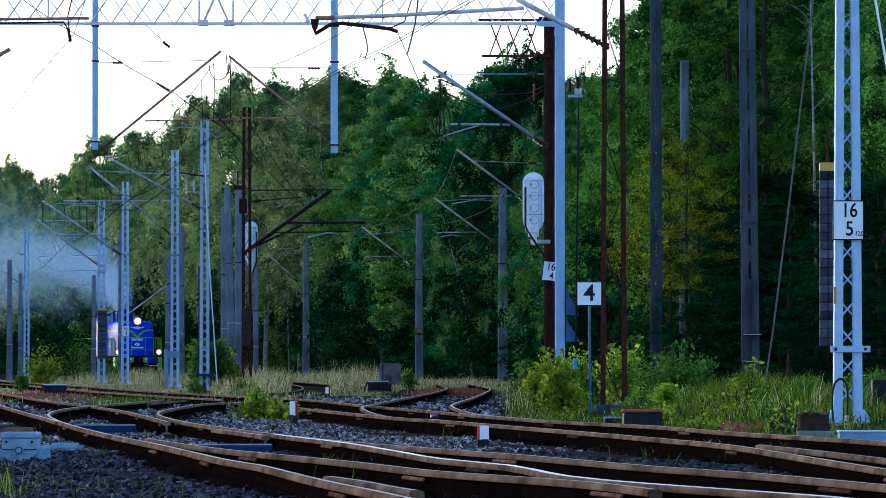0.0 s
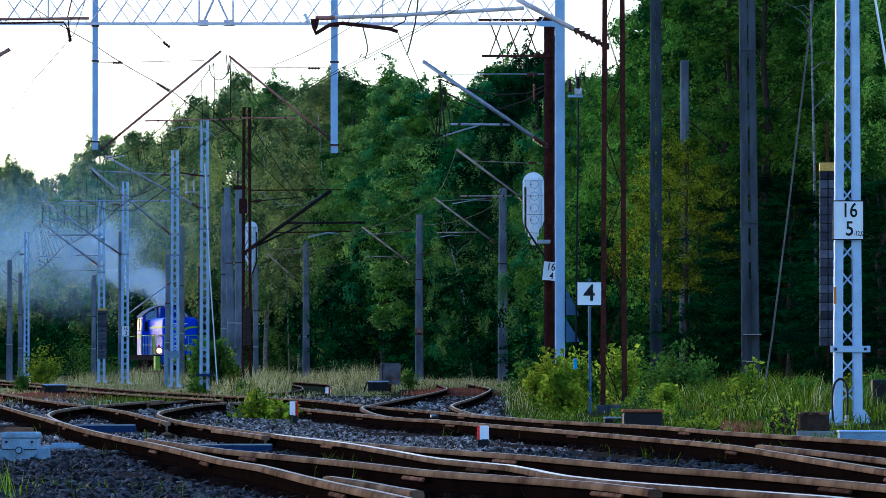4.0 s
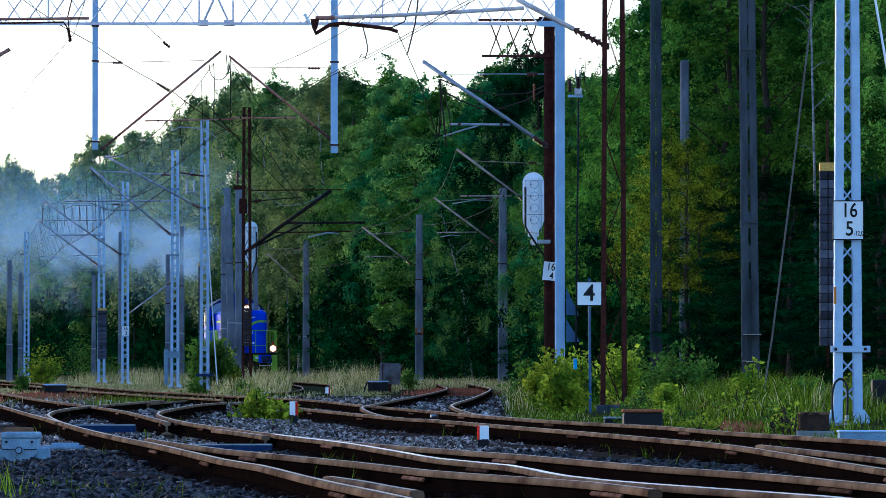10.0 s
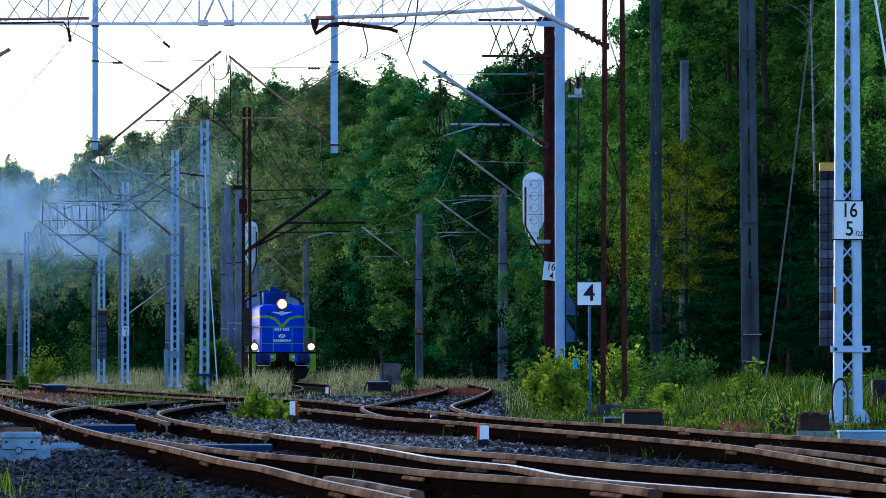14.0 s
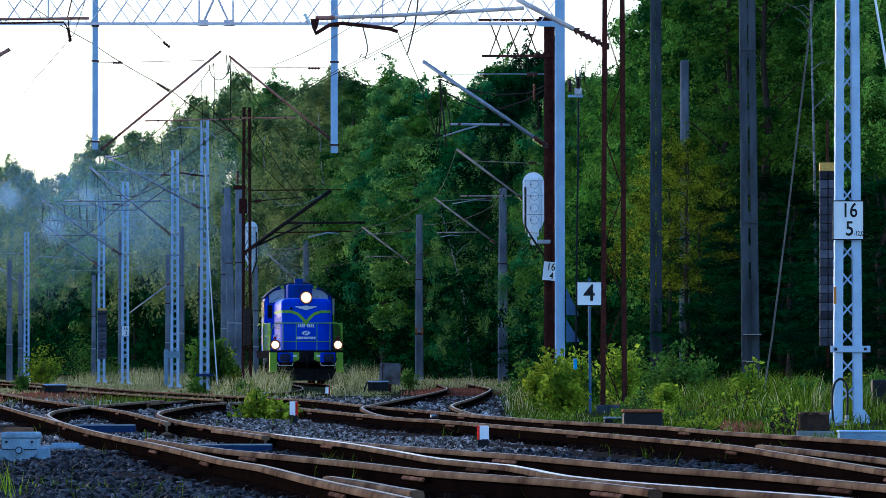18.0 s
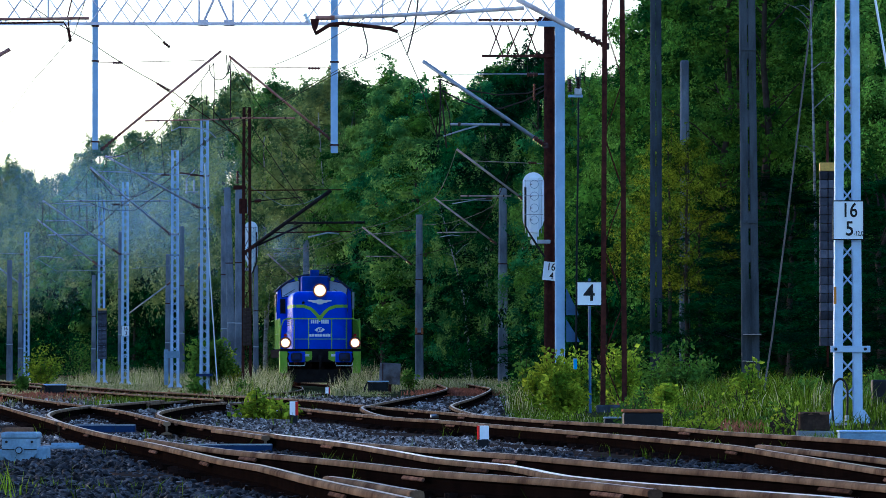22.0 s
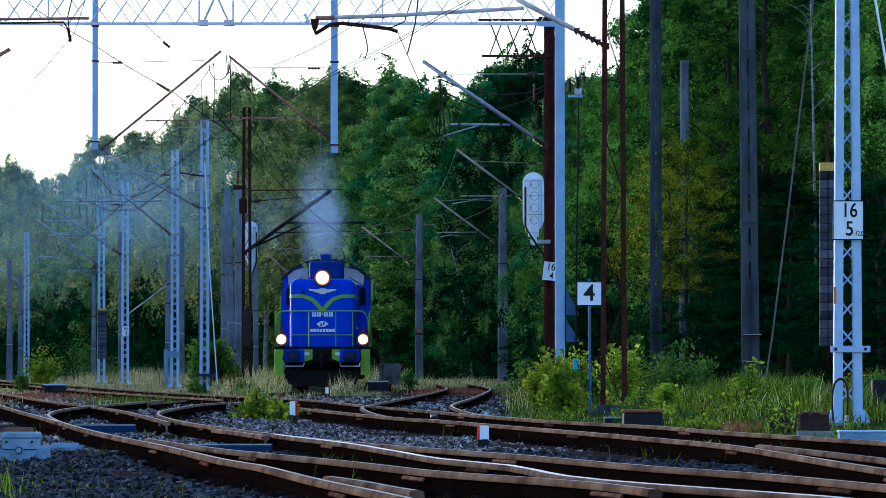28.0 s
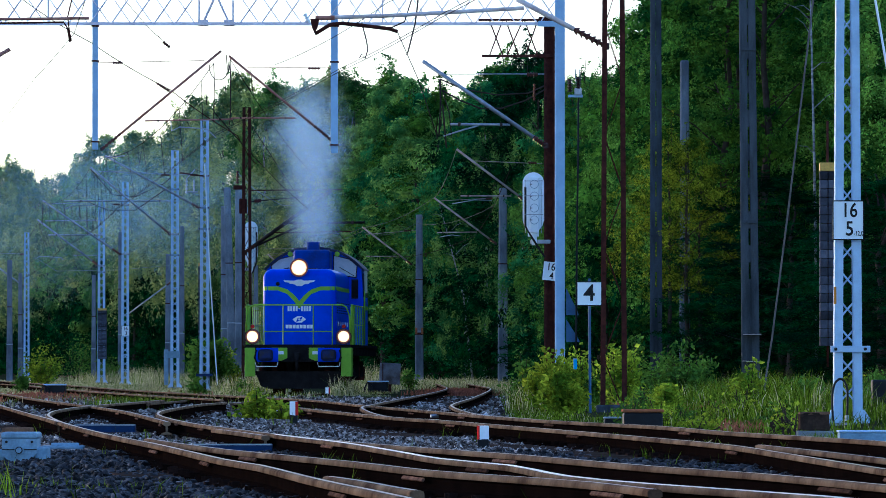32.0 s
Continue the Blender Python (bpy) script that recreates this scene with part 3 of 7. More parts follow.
# the near mast's plates and weights
sign_plate("hectometre_plate", *(4.683, 69.84, 2.284), 0.352, 0.446, "white hectometre plate with dark rim on the lattice mast", [("16", 0.235, 0.015, 0.108, 0.80), ("5", 0.235, 0.015, -0.105, 0.85), ("-12,0", 0.075, 0.118, -0.155, 0.75)], "hectometre plates")
_b = Vector((4.706, 69.84, 0.795))
_c = thing("clamp_plate", *_b, "pale blue steel clamp plate across the mast legs", "bracket")
part("plate", box(B(), (0, 0, 0), (0.46, 0.02, 0.075), None, 0.004), M_PAINT, _c)
for s in (-1, 1):
    part("bolt", tube(B(), [(s * 0.17, -0.03, 0), (s * 0.17, 0, 0)], 0.020, 6), M_DARKBOX, _c)
weight_stack(4.614, 72.5, 0.837, 3.04, 0.19, "dark stacked concrete counterweights hanging beside the mast")
weight_stack(-16.709, 296.5, 0.996, 3.49, 0.416, "stacked concrete counterweights with a yellow top")
weight_stack(-8.239, 205.5, 1.559, 4.133, 0.154, "narrow stack of dark counterweights behind a mast")
sign_plate("hectometre_plate", *(-14.171, 269.8, 2.219), 0.35, 0.45, "small white hectometre plate on a distant lattice mast", [("16", 0.235, 0.0, 0.105, 0.85), ("3", 0.235, 0.03, -0.105, 0.85)], "hectometre plates")
sign_plate("hectometre_plate", *(2.639, 149.8, 2.974), 0.33, 0.47, "old crooked white hectometre plate on a rusty column", [("16", 0.26, 0.03, 0.10, 0.85), ("4", 0.24, 0.06, -0.12, 0.85)], "hectometre plates", tilt=6)

# portal gantry over the tracks: pale beam, one square leg, two drop posts
def build_portal():
    base = (2.708, 140.0, gz(2.708, 140.0))
    t = thing("portal_gantry", *base, "pale blue-white steel portal gantry with laced beam and drop posts", "gantry")
    x1, x0 = base[0], -13.66
    zb, zt = 8.522, 9.229
    for dy in (-0.08, 0.08):
        for z in (zb, zt):
            bm = B()
            for k in (0, 1):
                c = (((x0 + x1) / 2 - base[0]), dy, z - base[2] + (0.028 if k else 0))
                box(bm, c, (x1 - x0, 0.07 if not k else 0.010, 0.012 if not k else 0.066))
            part("chord", bm, M_TRUSS, t)
        n = int((x1 - x0) / 0.495)
        st = (x1 - x0) / n
        for i in range(n):
            xa = x0 + i * st - base[0]
            if -5.66 < xa + base[0] + st / 2 < -4.86:
                continue
            for s in (0, 1):
                bm = B()
                tube(bm, [(xa + s * st, dy + 0.008 * (2 * s - 1), zb - base[2]), (xa + (1 - s) * st, dy + 0.008 * (2 * s - 1), zt - base[2])], 0.0115, 5)
                part("lacing_bar", bm, M_TRUSS, t)
        for px in (-9.146, -5.652, -4.867, -1.4):
            part("upright", box(B(), (px - base[0], dy, (zb + zt) / 2 - base[2]), (0.036, 0.03, zt - zb)), M_TRUSS, t)
        for px in (-5.56, -4.96):
            part("gusset", box(B(), (px - base[0], dy, zb - base[2] + 0.05), (0.24, 0.024, 0.14), None, 0.004), M_TRUSS, t)
            part("brace", tube(B(), [(px - base[0], dy, zb - base[2] + 0.05), (-5.26 - base[0], dy, zt - base[2])], 0.024, 6), M_TRUSS, t)
    part("leg", box(B(), (0, 0, 4.9), (0.229, 0.26, 10.6), None, 0.012), M_PORTAL, t)
    part("gusset", box(B(), (-0.26, -0.15, zb - base[2] + 0.02), (0.5, 0.02, 0.13), None, 0.004), M_PORTAL, t)
    part("foundation", box(B(), (0, 0, 0.1), (0.5, 0.5, 0.7), None, 0.03), M_CONC, t)
    for px, w, yb in ((-8.06, 0.131, 265), (-2.519, 0.164, 271)):
        z = 0.58 + (651 - yb) * 140 / 10700
        part("drop_post", box(B(), (px - base[0], 0, (z + zt) / 2 - base[2]), (w, w, zt - z), None, 0.01), M_PORTAL, t)
        for f in (0.03, 0.40, 0.56):
            part("collar", box(B(), (px - base[0], 0, z - base[2] + (zb - z) * f * 1.75 + 0.03), (w * 1.3, w * 1.3, 0.035)), M_RUST, t)
    return base


_pb = build_portal()
_p1 = (-8.06, 140, 5.67)
cantilever("rusty tubular catenary arm on a drop post of the gantry", _p1, (-7.903, 140, 5.644), (-5.142, 140, 7.92), ((-8.06, 140, 7.645), (-5.521, 140, 7.698), (-7.654, 140, 7.645), (-7.432, 140, 7.645)), [(-6.908, 140, 6.298), (-4.867, 140, 6.337)], [(-6.307, 140, 6.298), (-6.293, 140, 6.062), (-6.097, 140, 6.154), (-5.482, 140, 6.115), (-5.26, 140, 5.905)], 0.029, M_RUSTTUBE)
_p2 = (-2.525, 140, 5.879)
cantilever("rusty tubular catenary arm on a drop post of the gantry", _p2, (-2.617, 140, 5.879), (-4.959, 140, 7.802), ((-2.525, 140, 7.528), (-4.553, 140, 7.541), (-3.127, 140, 7.515), (-2.839, 140, 7.515)), [(-4.907, 140, 6.363), (-3.428, 140, 6.363)], None, 0.029, M_RUSTTUBE)
for pts in ([(-5.312, 140, 7.632), (-5.299, 140, 7.135), (-5.312, 140, 6.298)], [(-4.933, 140, 7.724), (-4.92, 140, 7.135), (-4.933, 140, 6.324), (-4.959, 140, 6.193)]):
    _t = thing("dropper_cable", *pts[0], "dark dropper cable hanging from a catenary arm", "cable", "droppers")
    bars("strand", pts, pts[0], 0.012, M_WIRE, _t)

# rusty lattice mast by the verge, with the long near arm
def build_rust_mast(x, y, top, w, legw, label, bays, name="rusty_lattice_mast"):
    z0 = gz(x, y)
    t = thing(name, x, y, z0, label, "catenary mast", "rusty masts")
    h = top - z0
    for s in (-1, 1):
        for dy in (-w / 2, w / 2):
            bm = B()
            leg_box(bm, s * w / 2, s * w * 0.36, -0.2, h, legw, 0.012, dy)
            leg_box(bm, s * (w / 2 + legw / 2), s * (w * 0.36 + legw / 2), -0.2, h, 0.012, legw, dy * 0.85)
            part("leg", bm, M_RUST, t)
    for i in range(bays):
        za, zb = h * i / bays, h * (i + 1) / bays
        s = 1 if i % 2 else -1
        wa = w * (0.5 - 0.14 * za / h)
        part("brace", tube(B(), [(-s * wa, -w / 2, za), (s * wa, -w / 2, zb)], legw * 0.11, 5), M_RUST, t)
        part("brace", tube(B(), [(-s * wa, w / 2, za), (s * wa, w / 2, zb)], legw * 0.09, 5), M_RUST, t)
    part("foundation", box(B(), (0, 0, -0.05), (w * 1.6, w * 1.6, 0.35), None, 0.03), M_CONCDARK, t)
    return t


build_rust_mast(2.992, 106.0, 9.5, 0.376, 0.074, "rust-brown open lattice mast with thin zigzag braces", 10)
_a = (2.853, 106, 6.207)
_t = cantilever("long rust-stained catenary arm reaching over the main track", _a, (2.863, 106, 6.217), (1.298, 106, 7.049), None, None, None, 0.046, M_BLOOMTUBE, ins=0.36)
bars("top_tube", [(-2.239, 106, 6.712), (-0.832, 106, 6.762), (1.427, 106, 6.89)], _a, 0.036, M_BLOOMTUBE, _t)
bars("rust_sleeve", [(-2.239, 106, 6.712), (-1.902, 106, 6.722)], _a, 0.040, M_RUSTTUBE, _t)
insulator("end_insulator", (-2.427, 106, 6.791), (-2.348, 106, 6.633), _a, 0.05, M_WHITE, _t, 3)
part("bracket", prism(B(), [(-2.328 - _a[0], 6.702 - _a[2]), (-2.17 - _a[0], 6.702 - _a[2]), (-2.199 - _a[0], 6.554 - _a[2]), (-2.249 - _a[0], 6.445 - _a[2]), (-2.298 - _a[0], 6.534 - _a[2])], -0.05, 0.05), M_RUST, _t)
bars("steady_arm", [(-2.249, 106, 6.435), (-1.971, 106, 6.603), (-1.773, 106, 6.623), (-1.327, 106, 6.573), (-0.931, 106, 6.524), (-0.793, 106, 6.474)], _a, 0.034, M_RUST, _t)
bars("dropper", [(-1.427, 106, 6.633), (-1.347, 106, 6.336), (-1.318, 106, 6.157), (-1.367, 106, 6.009), (-1.427, 106, 6.088), (-1.466, 106, 6.009)], _a, 0.012, M_WIRE, _t)
bars("dropper", [(-0.426, 106, 7.128), (-0.485, 106, 6.633), (-0.614, 106, 6.118), (-0.644, 106, 6.068)], _a, 0.014, M_WIRE, _t)
bars("dropper", [(-0.555, 106, 7.029), (-0.674, 106, 6.653), (-0.931, 106, 6.534)], _a, 0.012, M_WIRE, _t)
bars("stay_wire", [(-0.802, 106, 6.474), (-0.436, 106, 5.642), (-0.089, 106, 4.602)], _a, 0.008, M_WIRE, _t)

# old column of a dismantled gantry, with a cut stub of beam
def build_old_column():
    x, y = 2.65, 150.0
    z0 = gz(x, y)
    t = thing("old_gantry_column", x, y, z0, "dark rust-brown steel column with a cut lattice beam stub", "gantry column")
    zt = 9.145
    w = 0.28
    bm = B()
    for s in (-1, 1):
        box(bm, (s * w * 0.36, 0, (zt - z0) / 2), (w * 0.28, 0.24, zt - z0))
    box(bm, (0, 0.02, (zt - z0) / 2), (w * 0.5, 0.12, zt - z0))
    part("shaft", bm, M_RUST, t)
    part("head", box(B(), (-0.10, 0, 9.201 - z0), (0.36, 0.3, 0.16), None, 0.02), M_RUST, t)
    part("knee_plate", box(B(), (-0.10, 0, 8.318 - z0), (0.36, 0.28, 0.10), None, 0.02), M_RUST, t)
    za, zb = 9.216 - z0, 8.318 - z0
    part("chord", box(B(), (1.668 - x, 0, za), (1.57, 0.08, 0.05)), M_RUST, t)
    part("chord", box(B(), (1.668 - x, 0, zb), (1.402, 0.08, 0.07)), M_RUST, t)
    for i, (pa, pb) in enumerate(((866, 890), (890, 866), (895, 918), (926, 897), (928, 952), (952, 930))):
        part("lacing_bar", tube(B(), [((pa - 784) * 150 / 10700 - x, 0.03 * (-1) ** i, za), ((pb - 784) * 150 / 10700 - x, 0.03 * (-1) ** i, zb)], 0.018, 5), M_RUST, t)
    return (x, y, z0)


_oc = build_old_column()
_c = (2.493, 149, 5.997)
_t = cantilever("grey tubular catenary arm with insulator on the old column", _c, (2.534, 149, 6.053), (-0.501, 149, 8.141), ((2.493, 149, 7.821), (0.084, 149, 7.821), (2.075, 149, 7.807), (2.339, 149, 7.807)), [(0.181, 149, 6.582), (1.657, 149, 6.568)], [(0.014, 149, 6.289), (0.501, 149, 6.443), (0.891, 149, 6.554)], 0.050, M_GALV, ins=0.1)
for pts, r in (([(-0.07, 149, 7.696), (0.501, 149, 7.445), (1.337, 149, 7.306), (2.103, 149, 7.348), (2.493, 149, 7.529)], 0.018), ([(-0.014, 149, 7.417), (0.432, 149, 7.167), (0.919, 149, 6.972), (1.448, 149, 6.972), (2.033, 149, 7.167), (2.52, 149, 7.445)], 0.020), ([(-0.084, 149, 7.696), (-0.056, 149, 7.139), (-0.097, 149, 6.303)], 0.02), ([(-0.014, 149, 7.417), (0.153, 149, 6.86), (0.223, 149, 6.234)], 0.012), ([(-0.014, 149, 7.069), (0.028, 149, 6.651), (0.084, 149, 5.997)], 0.02)):
    bars("feeder_cable", pts, _c, r, M_WIRE, _t, "dark slack feeder cable")
insulator("hanging_insulator", (2.256, 149, 7.584), (2.256, 149, 7.167), _c, 0.045, M_PORC, _t, 6)


# colour-light signals seen from behind
def signal_head(x, y, z, w, h, lamps, label, base_z):
    t = thing("signal_head", x, y, z, label, "railway signal", "signal heads")
    bm = B()
    n = 12
    out = [(math.cos(math.pi * i / n) * w / 2, h / 2 - w / 2 + math.sin(math.pi * i / n) * w / 2) for i in range(n + 1)]
    out += [(-w / 2, -h / 2 + w * 0.75), (-w * 0.42, -h / 2 + w * 0.5), (-w * 0.26, -h / 2 + w * 0.3), (-w * 0.26, -h / 2), (w * 0.26, -h / 2), (w * 0.26, -h / 2 + w * 0.3), (w * 0.42, -h / 2 + w * 0.5), (w / 2, -h / 2 + w * 0.75)]
    prism(bm, out, 0.0, 0.03)
    part("backboard", bm, M_WHITE, t)
    part("lamp_case", box(B(), (0.02, -0.09, -0.02), (w * 0.42, 0.17, h * 0.86), None, 0.02), M_WHITE, t)
    for i in range(lamps):
        zz = h * 0.31 - i * h * 0.185
        cv = part("lamp_cover", tube(B(), [(0.02, -0.205, zz), (0.02, -0.17, zz)], w * 0.18, 16), M_WHITE, t)
        part("gasket", tube(B(), [(0.02, -0.19, zz), (0.02, -0.172, zz)], w * 0.205, 16), M_BOX, cv)
        part("latch", box(B(), (-w * 0.11, -0.21, zz), (w * 0.1, 0.02, 0.02)), M_DARKBOX, t)
    for zz in (h * 0.36, h * 0.13, -h * 0.16):
        part("rail", box(B(), (0, -0.22, zz), (w * 0.9, 0.015, 0.015)), M_GALV, t)
    for s in (-1, 1):
        part("grab_rod", tube(B(), [(s * w * 0.36, -0.2, -h * 0.45), (s * w * 0.36, -0.2, h * 0.38)], 0.008, 5), M_GALV, t)
    part("mount", box(B(), (0.02, -0.02, -h / 2 - 0.06), (w * 0.25, 0.15, 0.3), None, 0.02), M_WHITE, t)
    return t


_t = signal_head(2.222, 148.6, 4.594, 0.528, 1.583, 4, "white back of a four-lamp colour-light signal on the column", 0)
part("support_arm", box(B(), (0.17, -0.02, -0.92), (0.5, 0.1, 0.10), None, 0.02), M_GALV, _t)
part("cable_duct", tube(B(), [(-0.2, -0.2, 0.42), (-0.2, -0.2, -0.55), (-0.02, -0.2, -0.85), (0.28, -0.15, -1.3)], 0.028, 6), M_DARKBOX, _t, "black cable duct")
_t = signal_head(-6.466, 203.5, 4.745, 0.456, 1.521, 4, "white back of a distant colour-light signal", 0)
part("cable_duct", tube(B(), [(0.2, -0.2, 0.4), (0.2, -0.2, -0.6), (0.05, -0.2, -1.0)], 0.025, 6), M_DARKBOX, _t, "black cable duct")
part("support_arm", box(B(), (-0.1, 0.05, -0.85), (0.4, 0.1, 0.10), None, 0.02), M_GALV, _t)

# square board with a four
_t = sign_plate("speed_board", *(2.517, 104, 1.853), 0.423, 0.403, "square white board with black four on a post", [("4", 0.40, 0.0, 0.0, 1.0)])
part("post", tube(B(), [(0.015, 0.03, -2.05), (0.0, 0.03, 0.26)], 0.024, 8), M_BOARDBLUE, _t, "blue-grey post")

_p = Vector((3.001, 139.6, 6.855))
_t = thing("pole_switch", *_p, "pole-mounted switch with dark ribbed insulators on a bracket", "switch")
part("bracket", box(B(), (0.06, 0.02, 0.0), (0.34, 0.10, 0.06), None, 0.008), M_PORTAL, _t)
insulator("insulator", (2.936, 139.6, 6.947), (2.922, 139.6, 7.247), _p, 0.075, M_PORCDARK, _t, 5)
insulator("insulator", (3.131, 139.6, 7.012), (3.118, 139.6, 7.299), _p, 0.075, M_PORCDARK, _t, 5)
part("switch_body", box(B(), (0.12, 0.0, 0.10), (0.17, 0.14, 0.16), None, 0.02), M_GALV, _t)
for s in (0, 1):
    bars("contact_rod", [(0.06 + 0.10 * s, 0, 0.42), (0.06 + 0.10 * s, 0, 0.62)], (0, 0, 0), 0.012, M_COPPER, _t)
bars("cable", [(3.131, 139.6, 6.803), (3.118, 139.6, 5.159), (3.092, 139.6, 3.594), (3.079, 139.6, 1.767), (3.066, 139.6, 0.724)], _p, 0.022, M_DARKBOX, _t)
# triangular board seen from behind on the gantry leg
_t = thing("triangular_board", *(2.977, 139.7, 1.533), "blue-grey back of a triangular trackside board", "sign")
part("panel", prism(B(), [(-0.13, 0.89), (0.14, 0.33), (0.16, 0.26), (-0.13, 0.26)], 0.0, 0.02), M_BOARDBLUE, _t)
part("stiffener", box(B(), (0.0, -0.01, 0.40), (0.24, 0.02, 0.03)), M_BOARDBLUE, _t)
part("panel", prism(B(), [(-0.13, 0.17), (0.16, -0.30), (0.18, -0.36), (-0.13, -0.36)], 0.0, 0.02), M_BOARDBLUE, _t)

# rusty winch mast on the running track with its arm
build_rust_mast(-6.495, 200.0, 9.197, 0.243, 0.088, "thin rust-brown lattice mast with tensioning gear", 22)
weight_stack(-6.473, 199.6, 1.308, 2.557, 0.261, "rusty brown counterweights low on a thin mast", False, M_WORN)
_c = (-6.579, 200, 4.3)
_t = cantilever("dark rusty catenary arm over the running track", _c, (-6.561, 200, 4.393), (-3.701, 200, 6.449), ((-6.374, 200, 6.075), (-4.654, 200, 6.225), (-6.243, 200, 6.094), (-6.019, 200, 6.113)), [(-5.308, 200, 5.365), (-2.579, 200, 5.384)], [(-4.467, 200, 4.898), (-3.813, 200, 5.047), (-3.439, 200, 5.01)], 0.062, M_DARKSTEEL, ins=0.12)
bars("registration_tube", [(-5.72, 200, 5.047), (-3.028, 200, 5.085)], _c, 0.021, M_RUST, _t)
bars("top_bar", [(-6.43, 200, 6.449), (-3.327, 200, 6.468)], _c, 0.019, M_RUST, _t)
bars("brace", [(-6.486, 200, 4.468), (-4.654, 200, 5.309)], _c, 0.034, M_DARKSTEEL, _t)
insulator("post_insulator", (-6.804, 200, 6.673), (-6.804, 200, 7.103), _c, 0.07, M_PORC, _t, 5)
part("pulley_block", box(B(), Vector((-6.617, 200, 5.926)) - Vector(_c), (0.26, 0.2, 0.5), None, 0.03), M_RUST, _t)
part("pulley_block", box(B(), Vector((-6.729, 200, 6.543)) - Vector(_c), (0.42, 0.2, 0.14), None, 0.03), M_RUST, _t)

# arms of the distant masts over the running line on the far side
for label, b, root, tip, tie, reg, st, r, m in (
    ("blue-grey catenary arm of a distant lattice mast", (-8.044, 203, 5.873), (-8.12, 203, 5.911), (-11.345, 203, 7.694), ((-8.044, 203, 7.03), (-11.307, 203, 7.182), (-8.518, 203, 7.049), (-8.234, 203, 7.049)), None, [(-11.269, 203, 7.657), (-10.7, 203, 7.694)], 0.055, M_GALV),
    ("blue-grey catenary arm of a distant lattice mast", (-10.363, 231, 5.697), (-10.449, 231, 5.697), (-13.493, 231, 8.244), ((-10.341, 231, 7.942), (-13.256, 231, 8.093), (-10.773, 231, 7.963), (-10.449, 231, 7.942)), [(-14.486, 231, 6.949), (-10.19, 231, 6.949)], [(-14.443, 231, 6.646), (-14.119, 231, 6.798), (-13.148, 231, 6.754), (-12.824, 231, 6.646)], 0.06, M_GALV),
    ("blue-grey catenary arm of a distant lattice mast", (-14.333, 270, 5.652), (-14.434, 270, 5.652), (-17.891, 270, 8.049), ((-14.282, 270, 7.873), (-17.512, 270, 7.923), (-14.736, 270, 7.873), (-14.434, 270, 7.873)), [(-17.638, 270, 6.51), (-15.191, 270, 6.51)], None, 0.065, M_GALV),
    ("blue-grey catenary arm of a distant lattice mast", (-16.99, 299, 5.638), (-17.046, 299, 5.638), (-20.064, 299, 7.901), None, [(-19.673, 299, 7.845), (-16.766, 299, 7.873)], [(-20.176, 299, 5.945), (-19.952, 299, 6.085), (-18.89, 299, 6.029), (-18.778, 299, 5.889)], 0.065, M_GALV),
    ("blue-grey catenary arm of a distant lattice mast", (-25.658, 371, 5.573), (-25.727, 371, 5.573), (-27.461, 371, 6.856), ((-25.658, 371, 7.549), (-27.392, 371, 7.619), (-25.935, 371, 7.549), (-25.727, 371, 7.549)), None, None, 0.07, M_GALV),
    ("weathered catenary arm on a concrete pole", (2.351, 262, 5.942), (2.277, 262, 5.967), (-0.392, 262, 7.95), ((2.473, 262, 7.95), (-0.22, 262, 7.803), (1.861, 262, 7.901), (2.155, 262, 7.926)), [(-0.269, 262, 6.432), (1.469, 262, 6.457)], [(-0.147, 262, 6.236), (0.392, 262, 6.334), (0.759, 262, 6.285)], 0.060, M_PALETUBE),
    ("weathered catenary arm on a concrete pole", (-1.392, 292, 5.519), (-1.528, 292, 5.574), (-3.902, 292, 7.375), ((-1.31, 292, 7.211), (-3.711, 292, 7.02), (-1.883, 292, 7.184), (-1.528, 292, 7.211)), [(-3.711, 292, 5.956), (-2.238, 292, 5.956)], None, 0.062, M_PALETUBE),
    ("weathered catenary arm on a concrete pole", (-8.622, 372, 5.83), (-8.97, 372, 5.899), (-10.778, 372, 7.568), ((-8.483, 372, 7.916), (-11.542, 372, 7.881), (-9.178, 372, 7.916), (-8.831, 372, 7.916)), None, None, 0.065, M_PALETUBE),
    ("rust-stained catenary arm behind the signal", (2.429, 178, 5.454), (2.429, 178, 5.487), (0.399, 178, 7.018), ((2.928, 178, 6.585), (0.932, 178, 6.669), (2.512, 178, 6.619), (2.761, 178, 6.602)), [(0.516, 178, 5.637), (2.013, 178, 5.637)], [(0.266, 178, 5.404), (0.932, 178, 5.521), (1.431, 178, 5.504)], 0.050, M_PALETUBE),
    ("grey catenary arm reaching low among the poles", (-12.953, 300, 4.814), (-13.514, 300, 4.814), (-15.589, 300, 3.272), None, [(-18.336, 300, 6.159), (-16.935, 300, 6.159)], None, 0.05, M_GALV),
):
    cantilever(label, b, root, tip, tie, reg, st, r * 0.68, m, ins=0.1)

